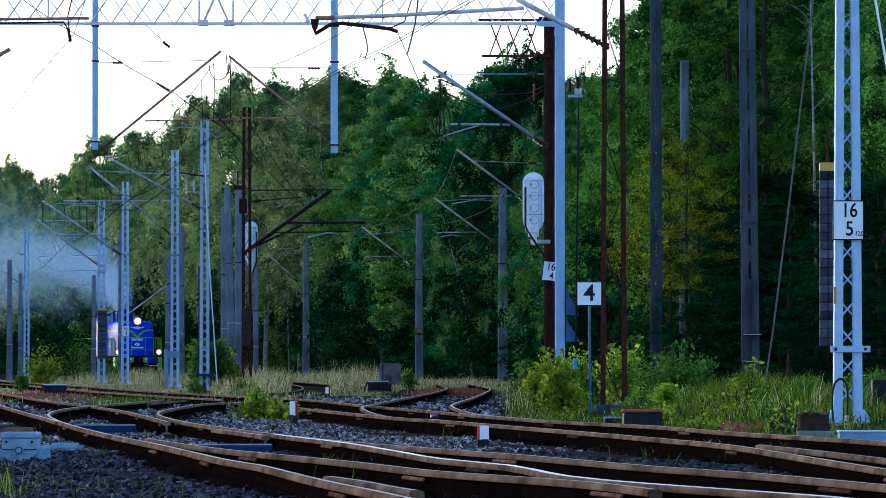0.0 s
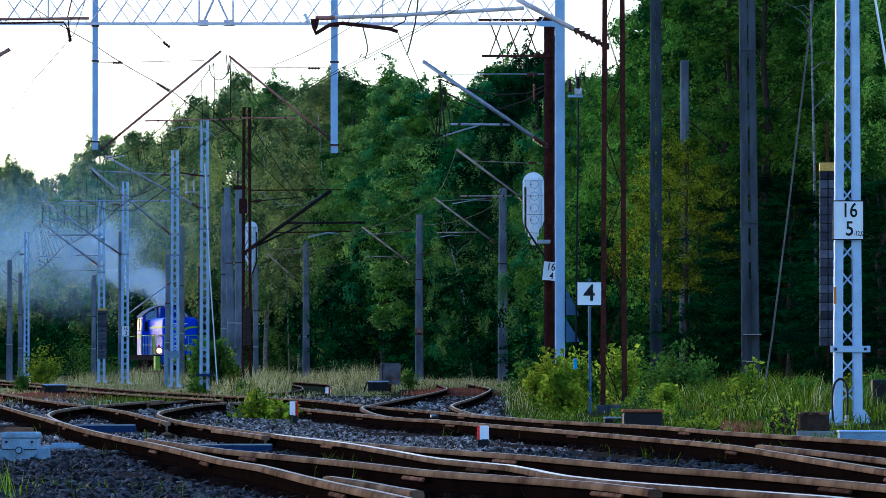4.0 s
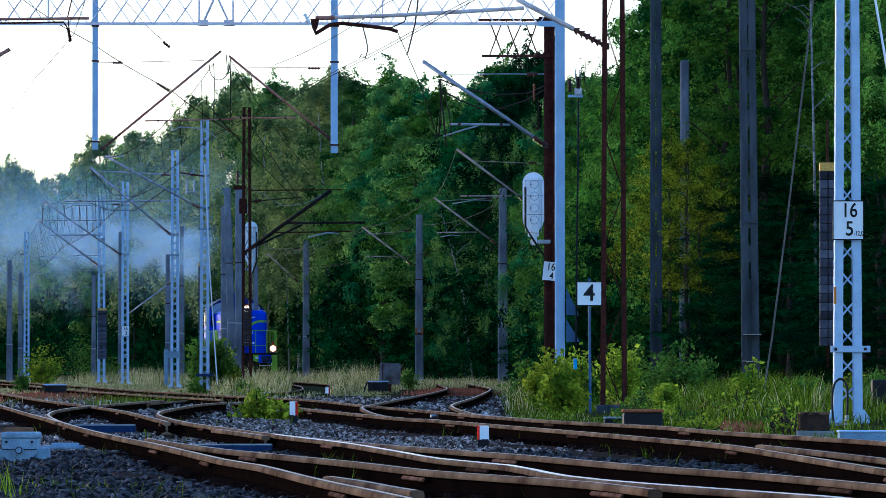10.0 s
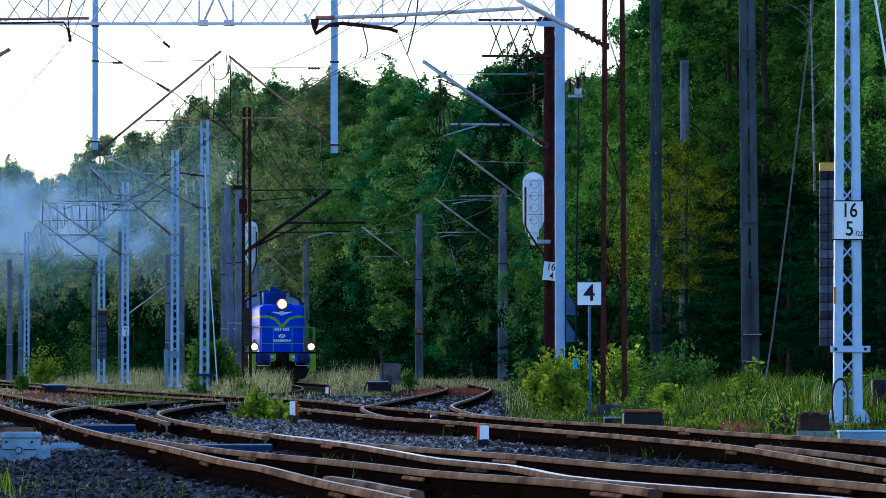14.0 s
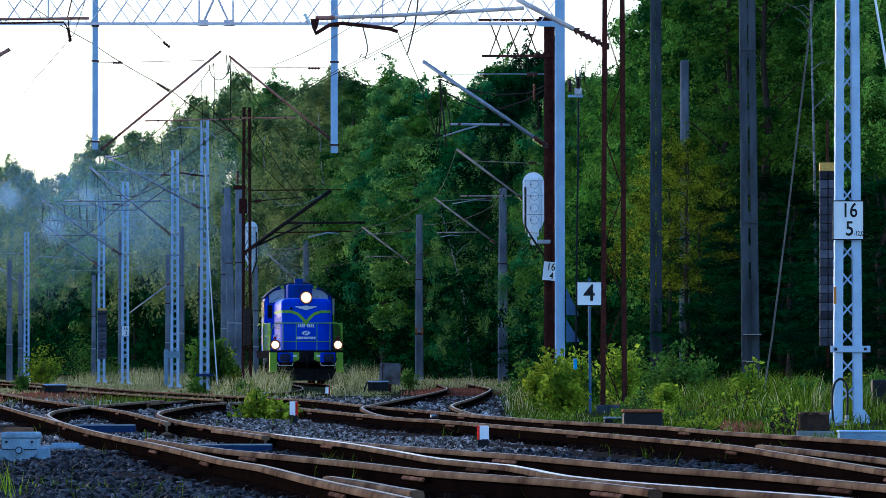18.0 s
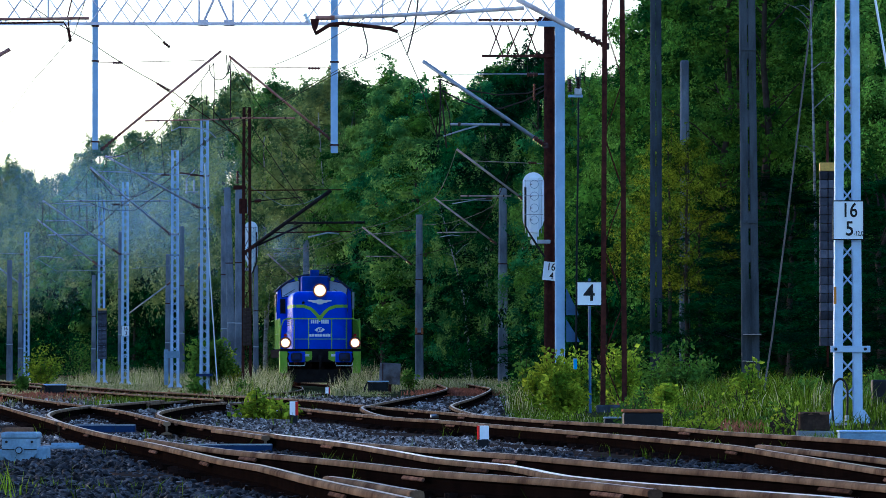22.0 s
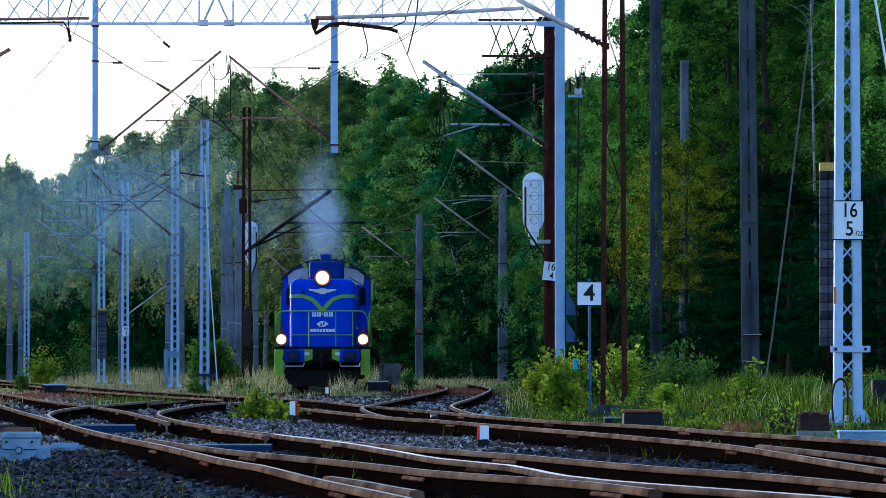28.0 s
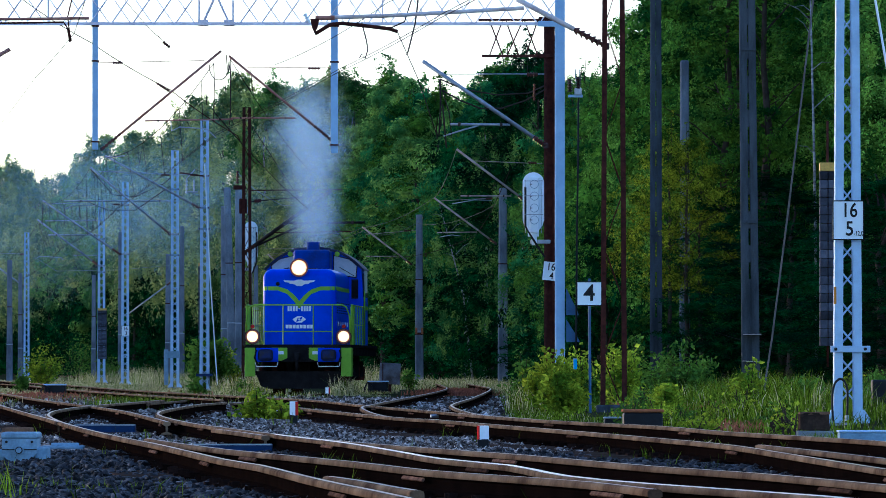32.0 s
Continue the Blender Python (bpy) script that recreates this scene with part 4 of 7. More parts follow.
# overhead wires with droppers
def wire_run(label, pts, sag, r, material, dropper=None, name="overhead_wire"):
    t = thing(name, *pts[0], label, "wire", "overhead wires")
    o = Vector(pts[0])
    line = []
    for a, b in zip(pts, pts[1:]):
        a, b = Vector(a), Vector(b)
        for k in range(12):
            f = k / 12
            line.append(a.lerp(b, f) - Vector((0, 0, sag * 4 * f * (1 - f))) - o)
    line.append(Vector(pts[-1]) - o)
    part("strand", tube(B(), line, r, 5, False), material, t)
    if dropper:
        lo = dropper
        for (a, b), (c, d) in zip(zip(pts, pts[1:]), zip(lo, lo[1:])):
            a, b, c, d = Vector(a), Vector(b), Vector(c), Vector(d)
            n = 6
            for k in range(n):
                f = (k + 0.5) / n
                p = a.lerp(b, f) - Vector((0, 0, sag * 4 * f * (1 - f))) - o
                q = c.lerp(d, f) - o
                part("dropper", tube(B(), [p, q], r * 0.8, 4, False), material, t)
                part("clip", box(B(), q, (r * 4, r * 8, r * 5)), material, t)
    return t


T_LOW = [(1.626, 77, 5.984), (-0.035, 92.7, 5.951), (-1.926, 112, 6.065), (-5.286, 140, 5.958), (-10.985, 203, 5.873), (-13.705, 235, 5.829), (-17.058, 270, 5.904), (-20.124, 305, 5.682), (-26.561, 372, 5.656)]
T_TOP = [(0.71, 100, 7.692), (-1.017, 111, 7.292), (-3.744, 134, 7.293), (-5.312, 140, 7.632), (-11.269, 203, 7.638), (-13.471, 231, 8.244), (-17.815, 270, 7.973), (-20.008, 299, 7.817), (-27.392, 371, 6.856)]
wire_run("twin contact wire over the main track", T_LOW, 0.03, 0.0065, M_WIRE)
wire_run("twin contact wire over the main track", [(x + 0.05, y, z + 0.075) for x, y, z in T_LOW], 0.03, 0.0065, M_WIRE)
wire_run("messenger wire with droppers over the main track", T_TOP[3:], 0.5, 0.010, M_WIRE, T_LOW[3:])
wire_run("messenger wire in front of the gantry", T_TOP[:3], 0.1, 0.008, M_WIRE)
L_LOW = [(-4.229, 112, 5.301), (-4.247, 160, 5.38), (-3.477, 200, 5.047), (-3.526, 262, 5.379), (-5.159, 300, 5.655), (-10.917, 372, 6.177)]
L_TOP = [(-4.019, 112, 6.368), (-4.933, 140, 7.737), (-3.72, 200, 6.43), (-7.963, 300, 6.552), (-10.778, 372, 7.533)]
wire_run("contact wire over the running track", L_LOW, 0.03, 0.010, M_WIRE)
wire_run("messenger wire over the running track", L_TOP, 0.3, 0.009, M_WIRE)
wire_run("pale slack messenger wire along the woods", [(0.399, 178, 7.018), (-0.392, 262, 7.95), (-3.875, 292, 7.348), (-10.778, 372, 7.568)], 0.25, 0.010, M_WIRE2)
wire_run("pale slack wire between concrete poles", [(2.277, 262, 7.656), (-1.31, 292, 7.566), (-3.984, 296, 7.247), (-11.09, 372, 7.499)], 0.35, 0.010, M_WIRE2)
wire_run("thin contact wire along the woods", [(1.98, 178, 6.419), (1.371, 262, 6.285), (-2.292, 292, 5.901), (-11.438, 372, 6.873)], 0.2, 0.012, M_WIRE)
wire_run("loose feeder wire near the rusty mast", [(-6.841, 200, 7.085), (-6.243, 200, 6.487), (-5.308, 200, 5.944), (-4.561, 200, 6.019), (-3.738, 200, 6.449)], 0.02, 0.013, M_COPPER)
wire_run("steeply rising stay wire", [(-6.43, 200, 8.73), (-4.841, 200, 6.3), (-4.386, 190, 5.747)], 0.0, 0.014, M_WIRE)
wire_run("thin sloping wire across the sky", [(-10.389, 140, 7.004), (-10.258, 140, 7.109)], 0.0, 0.01, M_WIRE)
wire_run("thin sloping wire across the sky", [(-9.865, 140, 9.202), (-8.164, 140, 8.116), (-6.333, 140, 7.03), (-4.763, 140, 5.958), (-4.654, 150, 5.641)], 0.05, 0.011, M_RUST)
wire_run("sagging wire between distant masts", [(-20.231, 299, 6.057), (-19.114, 299, 5.358), (-16.04, 299, 5.414), (-13.525, 299, 5.638)], 0.0, 0.012, M_COPPER)
wire_run("faint sloping wire across the sky", [(-13.189, 180, 7.83), (-10.15, 150, 7.744), (-7.335, 120, 7.208), (-6.518, 110, 7.273)], 0.02, 0.008, M_WIRE)
wire_run("thin wire along the sky to the gantry", [(-7.445, 140, 9.176), (-6.839, 141, 8.473), (-6.423, 142, 8.131)], 0.0, 0.009, M_RUST)
wire_run("sagging cross wire among the masts", [(-13.471, 231, 8.158), (-12.608, 231, 7.186), (-11.744, 231, 7.121), (-10.665, 231, 7.618), (-10.06, 231, 8.158)], 0.0, 0.018, M_WIRE)
wire_run("dark cross wire among the masts", [(-13.687, 231, 6.97), (-12.824, 231, 6.603), (-11.744, 231, 6.603), (-9.725, 215, 7.03)], 0.0, 0.018, M_WIRE)
for k in range(8):
    p, q = (75 + k * 13, 360 + k * 1.0), (75 + k * 13, 398 + 6 * (k % 3))
    _a, _b = ((p[0] - 784) * 270 / 10700, 270.0, 0.58 + (651 - p[1]) * 270 / 10700), ((q[0] - 784) * 270 / 10700, 270.0, 0.58 + (651 - q[1]) * 270 / 10700)
    wire_run("hanging dropper between distant wires", [_a, _b], 0.0, 0.014, M_WIRE, name="dropper_wire")
wire_run("thick slanting guy rope beside the verge", [(5.833, 95, 6.449), (5.451, 95, 3.252), (5.167, 95, 1.033), (4.999, 95, -0.05)], 0.0, 0.016, M_WIRE2, name="guy_rope")
wire_run("white guy rod of a distant mast", [(-7.967, 202, 7.395), (-7.797, 202, 3.808), (-7.533, 202, -0.062)], 0.0, 0.022, M_WHITE, name="guy_rod")
wire_run("white guy rod by the near mast", [(5.355, 75, 5.213), (5.523, 75, 4.232), (5.72, 75, 3.04), (6.35, 75, -0.24)], 0.0, 0.016, M_WHITE, name="guy_rod")
_t = thing("strut_end", *(-8.927, 120, 6.703), "grey end of a catenary arm entering the scene", "catenary arm")
bars("strut", [(-9.465, 120, 6.423), (-8.602, 120, 6.905)], (-8.927, 120, 6.703), 0.04, M_RUSTTUBE, _t)
_t = thing("gantry_front_tube", *(-9.08, 138, 8.55), "rust-stained tube along the gantry beam", "catenary arm")
bars("tube", [(-10.498, 138, 8.538), (-9.015, 138, 8.55), (-8.087, 138, 8.563)], (-9.08, 138, 8.55), 0.034, M_RUSTTUBE, _t)
bars("steady_arm", [(-10.369, 138, 8.447), (-9.338, 138, 8.46), (-8.667, 138, 8.473), (-8.577, 138, 8.331), (-8.525, 138, 8.022)], (-9.08, 138, 8.55), 0.022, M_RUST, _t)
bars("dropper", [(-8.461, 138, 9.079), (-8.577, 138, 8.589), (-8.525, 138, 8.202), (-8.486, 138, 8.035)], (-9.08, 138, 8.55), 0.016, M_RUST, _t)

# switchgear on the second distant mast
_s = (-8.483, 202.6, 6.753)
_t = thing("line_switch", *_s, "grey line switch with insulators beside a distant mast", "switchgear")
part("frame", box(B(), (0.1, 0, -0.28), (0.34, 0.2, 0.04), None, 0.01), M_GALV, _t)
for s in (-1, 1):
    insulator("insulator", (-8.596, 202.6, 6.412) if s < 0 else (-8.35, 202.6, 6.412), (-8.596, 202.6, 6.885) if s < 0 else (-8.35, 202.6, 6.885), _s, 0.05, M_GALV, _t, 4)
bars("blade", [(-8.634, 202.6, 6.885), (-8.312, 202.6, 7.226)], _s, 0.014, M_GALV, _t)
bars("lead", [(-8.312, 202.6, 7.226), (-8.066, 202.6, 7.131)], _s, 0.012, M_WIRE, _t)
bars("cross_arm", [(-8.824, 202.6, 7.112), (-7.99, 202.6, 6.999)], _s, 0.025, M_RUST, _t)

# ---- locomotive: the front faces -y, origin under the headlamps at rail height ----
def hood_body(bm, w, y0, y1, z0, z1, rv, rt):
    """A hood with rounded upright corners and a rounded top edge."""
    def ring(inset, z):
        a, b, c, d = -w / 2 + inset, w / 2 - inset, y0 + inset, y1 - inset
        r = max(0.02, rv - inset * 0.5)
        out = []
        for cx, cy, s in ((b - r, d - r, 0), (a + r, d - r, 1), (a + r, c + r, 2), (b - r, c + r, 3)):
            for k in range(6):
                t = math.pi / 2 * (s + k / 5)
                out.append(bm.verts.new((cx + math.cos(t) * r, cy + math.sin(t) * r, z)))
        return out
    rings = [ring(0, z0)] + [ring(rt * (1 - math.cos(math.pi / 2 * k / 6)), z1 - rt + rt * math.sin(math.pi / 2 * k / 6)) for k in range(7)]
    for p, q in zip(rings, rings[1:]):
        for k in range(len(p)):
            bm.faces.new([p[k], p[(k + 1) % len(p)], q[(k + 1) % len(p)], q[k]])
    bm.faces.new(rings[-1])
    return bm


def roof_outline(half, eave, peak, n=14):
    return [(half * (1 - 2 * i / n), eave + (peak - eave) * (1 - abs(1 - 2 * i / n) ** 2.4)) for i in range(n + 1)]


def build_loco():
    lo = thing("diesel_locomotive", 0, 0, 0, "blue and lime-green diesel shunting locomotive with lit headlamps", "locomotive")
    P = lambda name, bm, m, parent=None, label="", smooth=False: part(name, bm, m, parent or lo, label, smooth)
    hood = P("engine_hood", hood_body(B(), 2.04, 0.55, 7.05, 1.36, 3.47, 0.20, 0.26), M_BLUE, smooth=True)
    # lime band with a chevron on the hood front
    yf = 0.545
    bm = B()
    prof = [(-1.03, 0.0), (-0.97, 0.0), (-0.84, 0.0), (-0.60, 0.0), (-0.34, -0.08), (-0.16, -0.22), (0.0, -0.40), (0.16, -0.22), (0.34, -0.08), (0.60, 0.0), (0.84, 0.0), (0.97, 0.0), (1.03, 0.0)]
    back = lambda x: 0.0 if abs(x) < 0.9 else 0.05 if abs(x) < 1.0 else 0.2
    wid = [0.11, 0.11, 0.11, 0.11, 0.13, 0.18, 0.23, 0.18, 0.13, 0.11, 0.11, 0.11, 0.11]
    top = [bm.verts.new((x, yf + back(x), 2.98 + z)) for (x, z) in prof]
    bot = [bm.verts.new((x, yf + back(x), 2.98 + z - w)) for (x, z), w in zip(prof, wid)]
    for i in range(len(top) - 1):
        bm.faces.new([top[i], top[i + 1], bot[i + 1], bot[i]])
    P("chevron_stripe", bm, M_LIME, hood, "lime-green chevron band")
    for s in (-1, 1):
        P("side_stripe", box(B(), (s * 1.022, 3.85, 2.925), (0.008, 6.2, 0.11)), M_LIME, hood)
        for k in range(7):
            d = P("hood_door", box(B(), (s * 1.024, 1.15 + 0.88 * k, 2.08), (0.012, 0.80, 1.25), None, 0.004), M_BLUE, hood)
            for j in range(5):
                P("louvre", box(B(), (s * 1.034, 1.15 + 0.88 * k, 2.25 + 0.07 * j), (0.012, 0.56, 0.025)), M_NAVY, d)
            P("door_handle", box(B(), (s * 1.036, 1.45 + 0.88 * k, 1.95), (0.02, 0.03, 0.12)), M_SILVER, d)
    for k in range(4):
        P("roof_hatch", box(B(), (0, 1.4 + 1.25 * k, 3.475), (0.9, 1.0, 0.04), None, 0.015), M_NAVY, hood)
    bm = B()
    prism(bm, [(-0.45, 3.15), (-0.14, 3.14), (-0.06, 3.17), (0.06, 3.17), (0.14, 3.14), (0.45, 3.15), (0.40, 3.10), (0.30, 3.09), (0.26, 3.05), (0.14, 3.04), (0.07, 2.99), (-0.07, 2.99), (-0.14, 3.04), (-0.26, 3.05), (-0.30, 3.09), (-0.40, 3.10)], 0.530, 0.548)
    P("emblem", bm, M_SILVER, hood, "silver winged emblem shape")
    for k in range(9):
        P("number_bar", box(B(), (-0.30 + 0.075 * k, 0.544, 2.36), (0.055, 0.006, 0.14) if k != 4 else (0.04, 0.006, 0.03)), M_WHITE, hood, "white painted bar")
    for k in range(8):
        P("name_bar", box(B(), (-0.34 + 0.098 * k, 0.544, 1.86), (0.080, 0.006, 0.10)), M_WHITE, hood, "white painted bar")
    bm = B()
    prism(bm, [(-0.19, 2.06), (-0.06, 2.15), (0.10, 2.15), (0.03, 2.11), (-0.05, 2.09), (-0.07, 2.03), (-0.10, 1.98)], 0.541, 0.547)
    prism(bm, [(0.19, 2.06), (0.06, 1.97), (-0.10, 1.97), (-0.03, 2.01), (0.05, 2.03), (0.07, 2.09), (0.10, 2.14)], 0.541, 0.547)
    prism(bm, [(-0.035, 2.06), (0, 2.095), (0.035, 2.06), (0, 2.025)], 0.541, 0.547)
    P("logo_shape", bm, M_WHITE, hood, "white eye-shaped mark")
    P("horn_cover", tube(B(), [(-0.60, 0.50, 3.05), (-0.60, 0.56, 3.05)], 0.055, 12), M_UNDER, hood)
    # raised silencer box before the cab, and the cab with its arched roof
    P("silencer_box", box(B(), (0, 6.45, 3.76), (1.05, 1.15, 0.70), None, 0.09), M_BOXBLUE, lo, "dark blue raised box before the cab")
    P("exhaust_stack", box(B(), (0, 6.75, 4.22), (0.34, 0.42, 0.26), None, 0.02), M_BOXBLUE)
    Y = 7.05
    arch = roof_outline(1.37, 3.60, 4.13)
    bm = B()
    prism(bm, [(1.42, 1.36), (1.42, 2.6), (1.37, 3.60)] + arch[1:-1] + [(-1.37, 3.60), (-1.42, 2.6), (-1.42, 1.36)], Y, Y + 2.5)
    cab = P("cab", bm, M_BLUE)
    bm = B()
    a = roof_outline(1.46, 3.56, 4.21)
    b = roof_outline(1.40, 3.53, 4.14)
    prism(bm, a + b[::-1], Y - 0.14, Y + 2.64)
    P("cab_roof", bm, M_NAVY, cab, "dark arched cab roof")
    for s in (-1, 1):
        for nm, quad in (("windscreen", [(s * 0.58, 3.44), (s * 1.20, 3.34), (s * 1.23, 3.66), (s * 1.02, 3.84), (s * 0.58, 3.95)]), ("lower_window", [(s * 1.09, 2.74), (s * 1.27, 2.74), (s * 1.27, 3.24), (s * 1.09, 3.24)])):
            cx = sum(q[0] for q in quad) / len(quad)
            cz = sum(q[1] for q in quad) / len(quad)
            big = [(cx + (x - cx) * 1.10, cz + (z - cz) * 1.12) for x, z in quad]
            fr = P(nm, prism(B(), big, Y - 0.022, Y + 0.004), M_NAVY, cab)
            P("pane", prism(B(), quad, Y - 0.030, Y - 0.018), M_GLASS if nm == "windscreen" else M_UNDER, fr)
        P("wiper", tube(B(), [(s * 0.74, Y - 0.045, 3.62), (s * 1.16, Y - 0.045, 3.37)], 0.010, 5), M_UNDER, cab)
        P("horn", tube(B(), [(s * 0.68, Y - 0.22, 4.00), (s * 0.68, Y, 4.00)], 0.075, 12, True, 0.03), M_LIME, cab)
        for k in range(2):
            w = P("side_window", box(B(), (s * 1.412, Y + 0.65 + 1.15 * k, 3.10), (0.03, 0.85, 0.70), None, 0.01), M_NAVY, cab)
            P("pane", box(B(), (s * 1.424, Y + 0.65 + 1.15 * k, 3.10), (0.02, 0.76, 0.62)), M_SIDEGLASS, w)
        if s > 0:
            P("wind_deflector", box(B(), (s * 1.48, Y + 0.35, 3.20), (0.09, 0.03, 0.66), None, 0.01), M_DEFL, cab, "pale side wind deflector")
        P("cab_stripe", box(B(), (s * 1.424, Y + 1.25, 2.45), (0.008, 2.3, 0.11)), M_LIME, cab)
    rear = P("rear_hood", hood_body(B(), 1.96, Y + 2.5, 12.9, 1.36, 3.40, 0.20, 0.24), M_BLUE, smooth=True)
    for s in (-1, 1):
        P("side_stripe", box(B(), (s * 0.985, 11.2, 2.93), (0.008, 2.8, 0.10)), M_LIME, rear)
        for k in range(3):
            P("hood_door", box(B(), (s * 0.985, 10.15 + 0.95 * k, 2.1), (0.012, 0.86, 1.25), None, 0.004), M_BLUE, rear)
    P("footplate", box(B(), (0, 6.85, 1.31), (2.96, 13.5, 0.10), None, 0.02), M_UNDER)
    # front: buffer beam, buffers, coupling, steps, plough
    beam = P("buffer_beam", box(B(), (0, 0.10, 1.07), (2.30, 0.10, 0.40), None, 0.015), M_UNDER)
    for s in (-1, 1):
        P("beam_panel", prism(B(), [(s * 0.30, 1.27), (s * 0.72, 1.27), (s * 0.72, 0.93), (s * 0.48, 0.90), (s * 0.30, 0.98)], 0.025, 0.048), M_LIME, beam, "lime-green panel")
        P("panel_bar", box(B(), (s * 0.50, 0.018, 1.13), (0.20, 0.01, 0.09)), M_SILVER, beam)
        b = P("buffer", tube(B(), [(s * 0.875, -0.35, 1.06), (s * 0.875, 0.10, 1.06)], 0.13, 16), M_UNDER)
        P("buffer_head", box(B(), (s * 0.875, -0.40, 1.06), (0.42, 0.09, 0.33), None, 0.09), M_BUFFER, b, "worn dark blue buffer head")
        P("buffer_plate", box(B(), (s * 0.86, 0.03, 1.07), (0.62, 0.05, 0.39), None, 0.01), M_BLUE, beam, "blue mounting plate behind the buffer")
        P("step_panel", box(B(), (s * 1.34, 0.06, 0.87), (0.29, 0.05, 0.80), None, 0.015), M_LIME)
        P("step_side", box(B(), (s * 1.47, 0.45, 0.87), (0.03, 0.75, 0.80), None, 0.01), M_LIME)
        P("step_tread", box(B(), (s * 1.34, 0.40, 0.52), (0.26, 0.6, 0.03)), M_UNDER)
        P("hose", tube(B(), [(s * 1.16, 0.0, 1.2), (s * 1.2, -0.1, 1.0), (s * 1.12, -0.1, 0.8), (s * 1.05, -0.02, 0.75)], 0.03, 6), M_UNDER)
        P("shunter_grip", tube(B(), [(s * 0.55, -0.15, 0.86), (s * 0.58, -0.15, 0.75), (s * 1.15, -0.15, 0.75), (s * 1.18, -0.15, 0.86)], 0.016, 6), M_SILVER)
        lamp = P("headlamp", tube(B(), [(s * 1.27, 0.0, 1.58), (s * 1.27, 0.20, 1.58)], 0.215, 24), M_LAMPRIM, lo, "lit round headlamp in a dark rim")
        P("lens", lens_disc(s * 1.27, -0.006, 1.58, 0.128), M_LAMP, lamp, "glowing lens")
        P("reflector", tube(B(), [(s * 1.27, -0.003, 1.58), (s * 1.27, 0.0, 1.58)], 0.156, 24), M_HALO, lamp, "orange ring glowing as the lamp's painted glare halo")
        P("bezel", tube(B(), [(s * 1.27, -0.001, 1.58), (s * 1.27, 0.004, 1.58)], 0.20, 24), M_BEZEL, lamp, "bezel given a faint red-orange glow for the painted halo")
        P("tail_lamp", tube(B(), [(s * 1.27, 0.02, 1.86), (s * 1.27, 0.14, 1.86)], 0.055, 12), M_RED, lamp)
    top = P("headlamp", tube(B(), [(0, 0.40, 3.50), (0, 0.80, 3.50)], 0.23, 24), M_LAMPRIM, lo, "large lit top headlamp")
    P("lens", lens_disc(0, 0.394, 3.50, 0.175), M_LAMP, top, "glowing lens")
    P("reflector", tube(B(), [(0, 0.397, 3.50), (0, 0.40, 3.50)], 0.212, 24), M_HALO, top, "orange ring glowing as the lamp's painted glare halo")
    P("bezel", tube(B(), [(0, 0.399, 3.50), (0, 0.405, 3.50)], 0.26, 24), M_BEZEL, top, "bezel given a faint red-orange glow for the painted halo")
    P("coupling", box(B(), (0, -0.22, 1.04), (0.14, 0.5, 0.20), None, 0.03), M_UNDER)
    P("coupling_hook", tube(B(), [(0, -0.45, 1.06), (0, -0.5, 0.9), (0, -0.42, 0.72), (0, -0.3, 0.66)], 0.045, 8), M_UNDER)
    bm = B()
    prism(bm, [(-1.22, 0.62), (1.22, 0.62), (1.05, 0.20), (0.85, 0.13), (-0.85, 0.13), (-1.05, 0.20)], 0.25, 0.31)
    P("plough", bm, M_UNDER)
    # railings in lime tube
    rz_ = 2.46
    arcl = [(-1.46, 0.06, 1.70), (-1.43, 0.06, 2.15), (-1.34, 0.06, 2.40), (-1.22, 0.06, rz_), (1.22, 0.06, rz_), (1.34, 0.06, 2.40), (1.43, 0.06, 2.15), (1.46, 0.06, 1.36)]
    rl = P("front_railing", tube(B(), arcl, 0.022, 8), M_LIME, smooth=True)
    for x in (-0.95, -0.42, 0.42, 0.95):
        P("baluster", tube(B(), [(x, 0.06, 1.36), (x, 0.06, rz_)], 0.016, 6), M_LIME, rl)
    P("mid_rail", tube(B(), [(-0.95, 0.06, 1.72), (0.95, 0.06, 1.72)], 0.016, 6), M_LIME, rl)
    for s in (-1, 1):
        sr = P("side_railing", tube(B(), [(s * 1.46, 0.35, 1.36), (s * 1.46, 0.35, 2.40), (s * 1.46, 0.45, 2.46), (s * 1.46, 1.6, 2.46), (s * 1.46, 1.7, 2.40), (s * 1.46, 1.7, 1.36)], 0.022, 8), M_LIME, smooth=True)
        for y in (0.62, 0.9, 1.17, 1.44):
            P("baluster", tube(B(), [(s * 1.46, y, 1.36), (s * 1.46, y, 2.46)], 0.014, 6), M_LIME, sr)
        sr = P("side_railing", tube(B(), [(s * 1.46, 1.9, 1.36), (s * 1.46, 1.9, 2.46), (s * 1.46, 6.8, 2.46), (s * 1.46, 6.8, 1.36)], 0.020, 8), M_LIME, smooth=True)
        for k in range(5):
            P("baluster", tube(B(), [(s * 1.46, 2.7 + 0.82 * k, 1.36), (s * 1.46, 2.7 + 0.82 * k, 2.46)], 0.014, 6), M_LIME, sr)
        P("knee_rail", tube(B(), [(s * 1.46, 1.9, 1.92), (s * 1.46, 6.8, 1.92)], 0.014, 6), M_LIME, sr)
        P("door_rail", tube(B(), [(s * 1.47, 6.95, 1.4), (s * 1.47, 6.95, 2.9), (s * 1.45, 7.1, 2.95)], 0.020, 8), M_LIME, smooth=True)
        P("side_railing", tube(B(), [(s * 1.46, 9.7, 2.46), (s * 1.46, 12.9, 2.46)], 0.020, 8), M_LIME, smooth=True)
        P("sill", box(B(), (s * 1.43, 6.85, 1.16), (0.06, 12.6, 0.22), None, 0.01), M_UNDER)
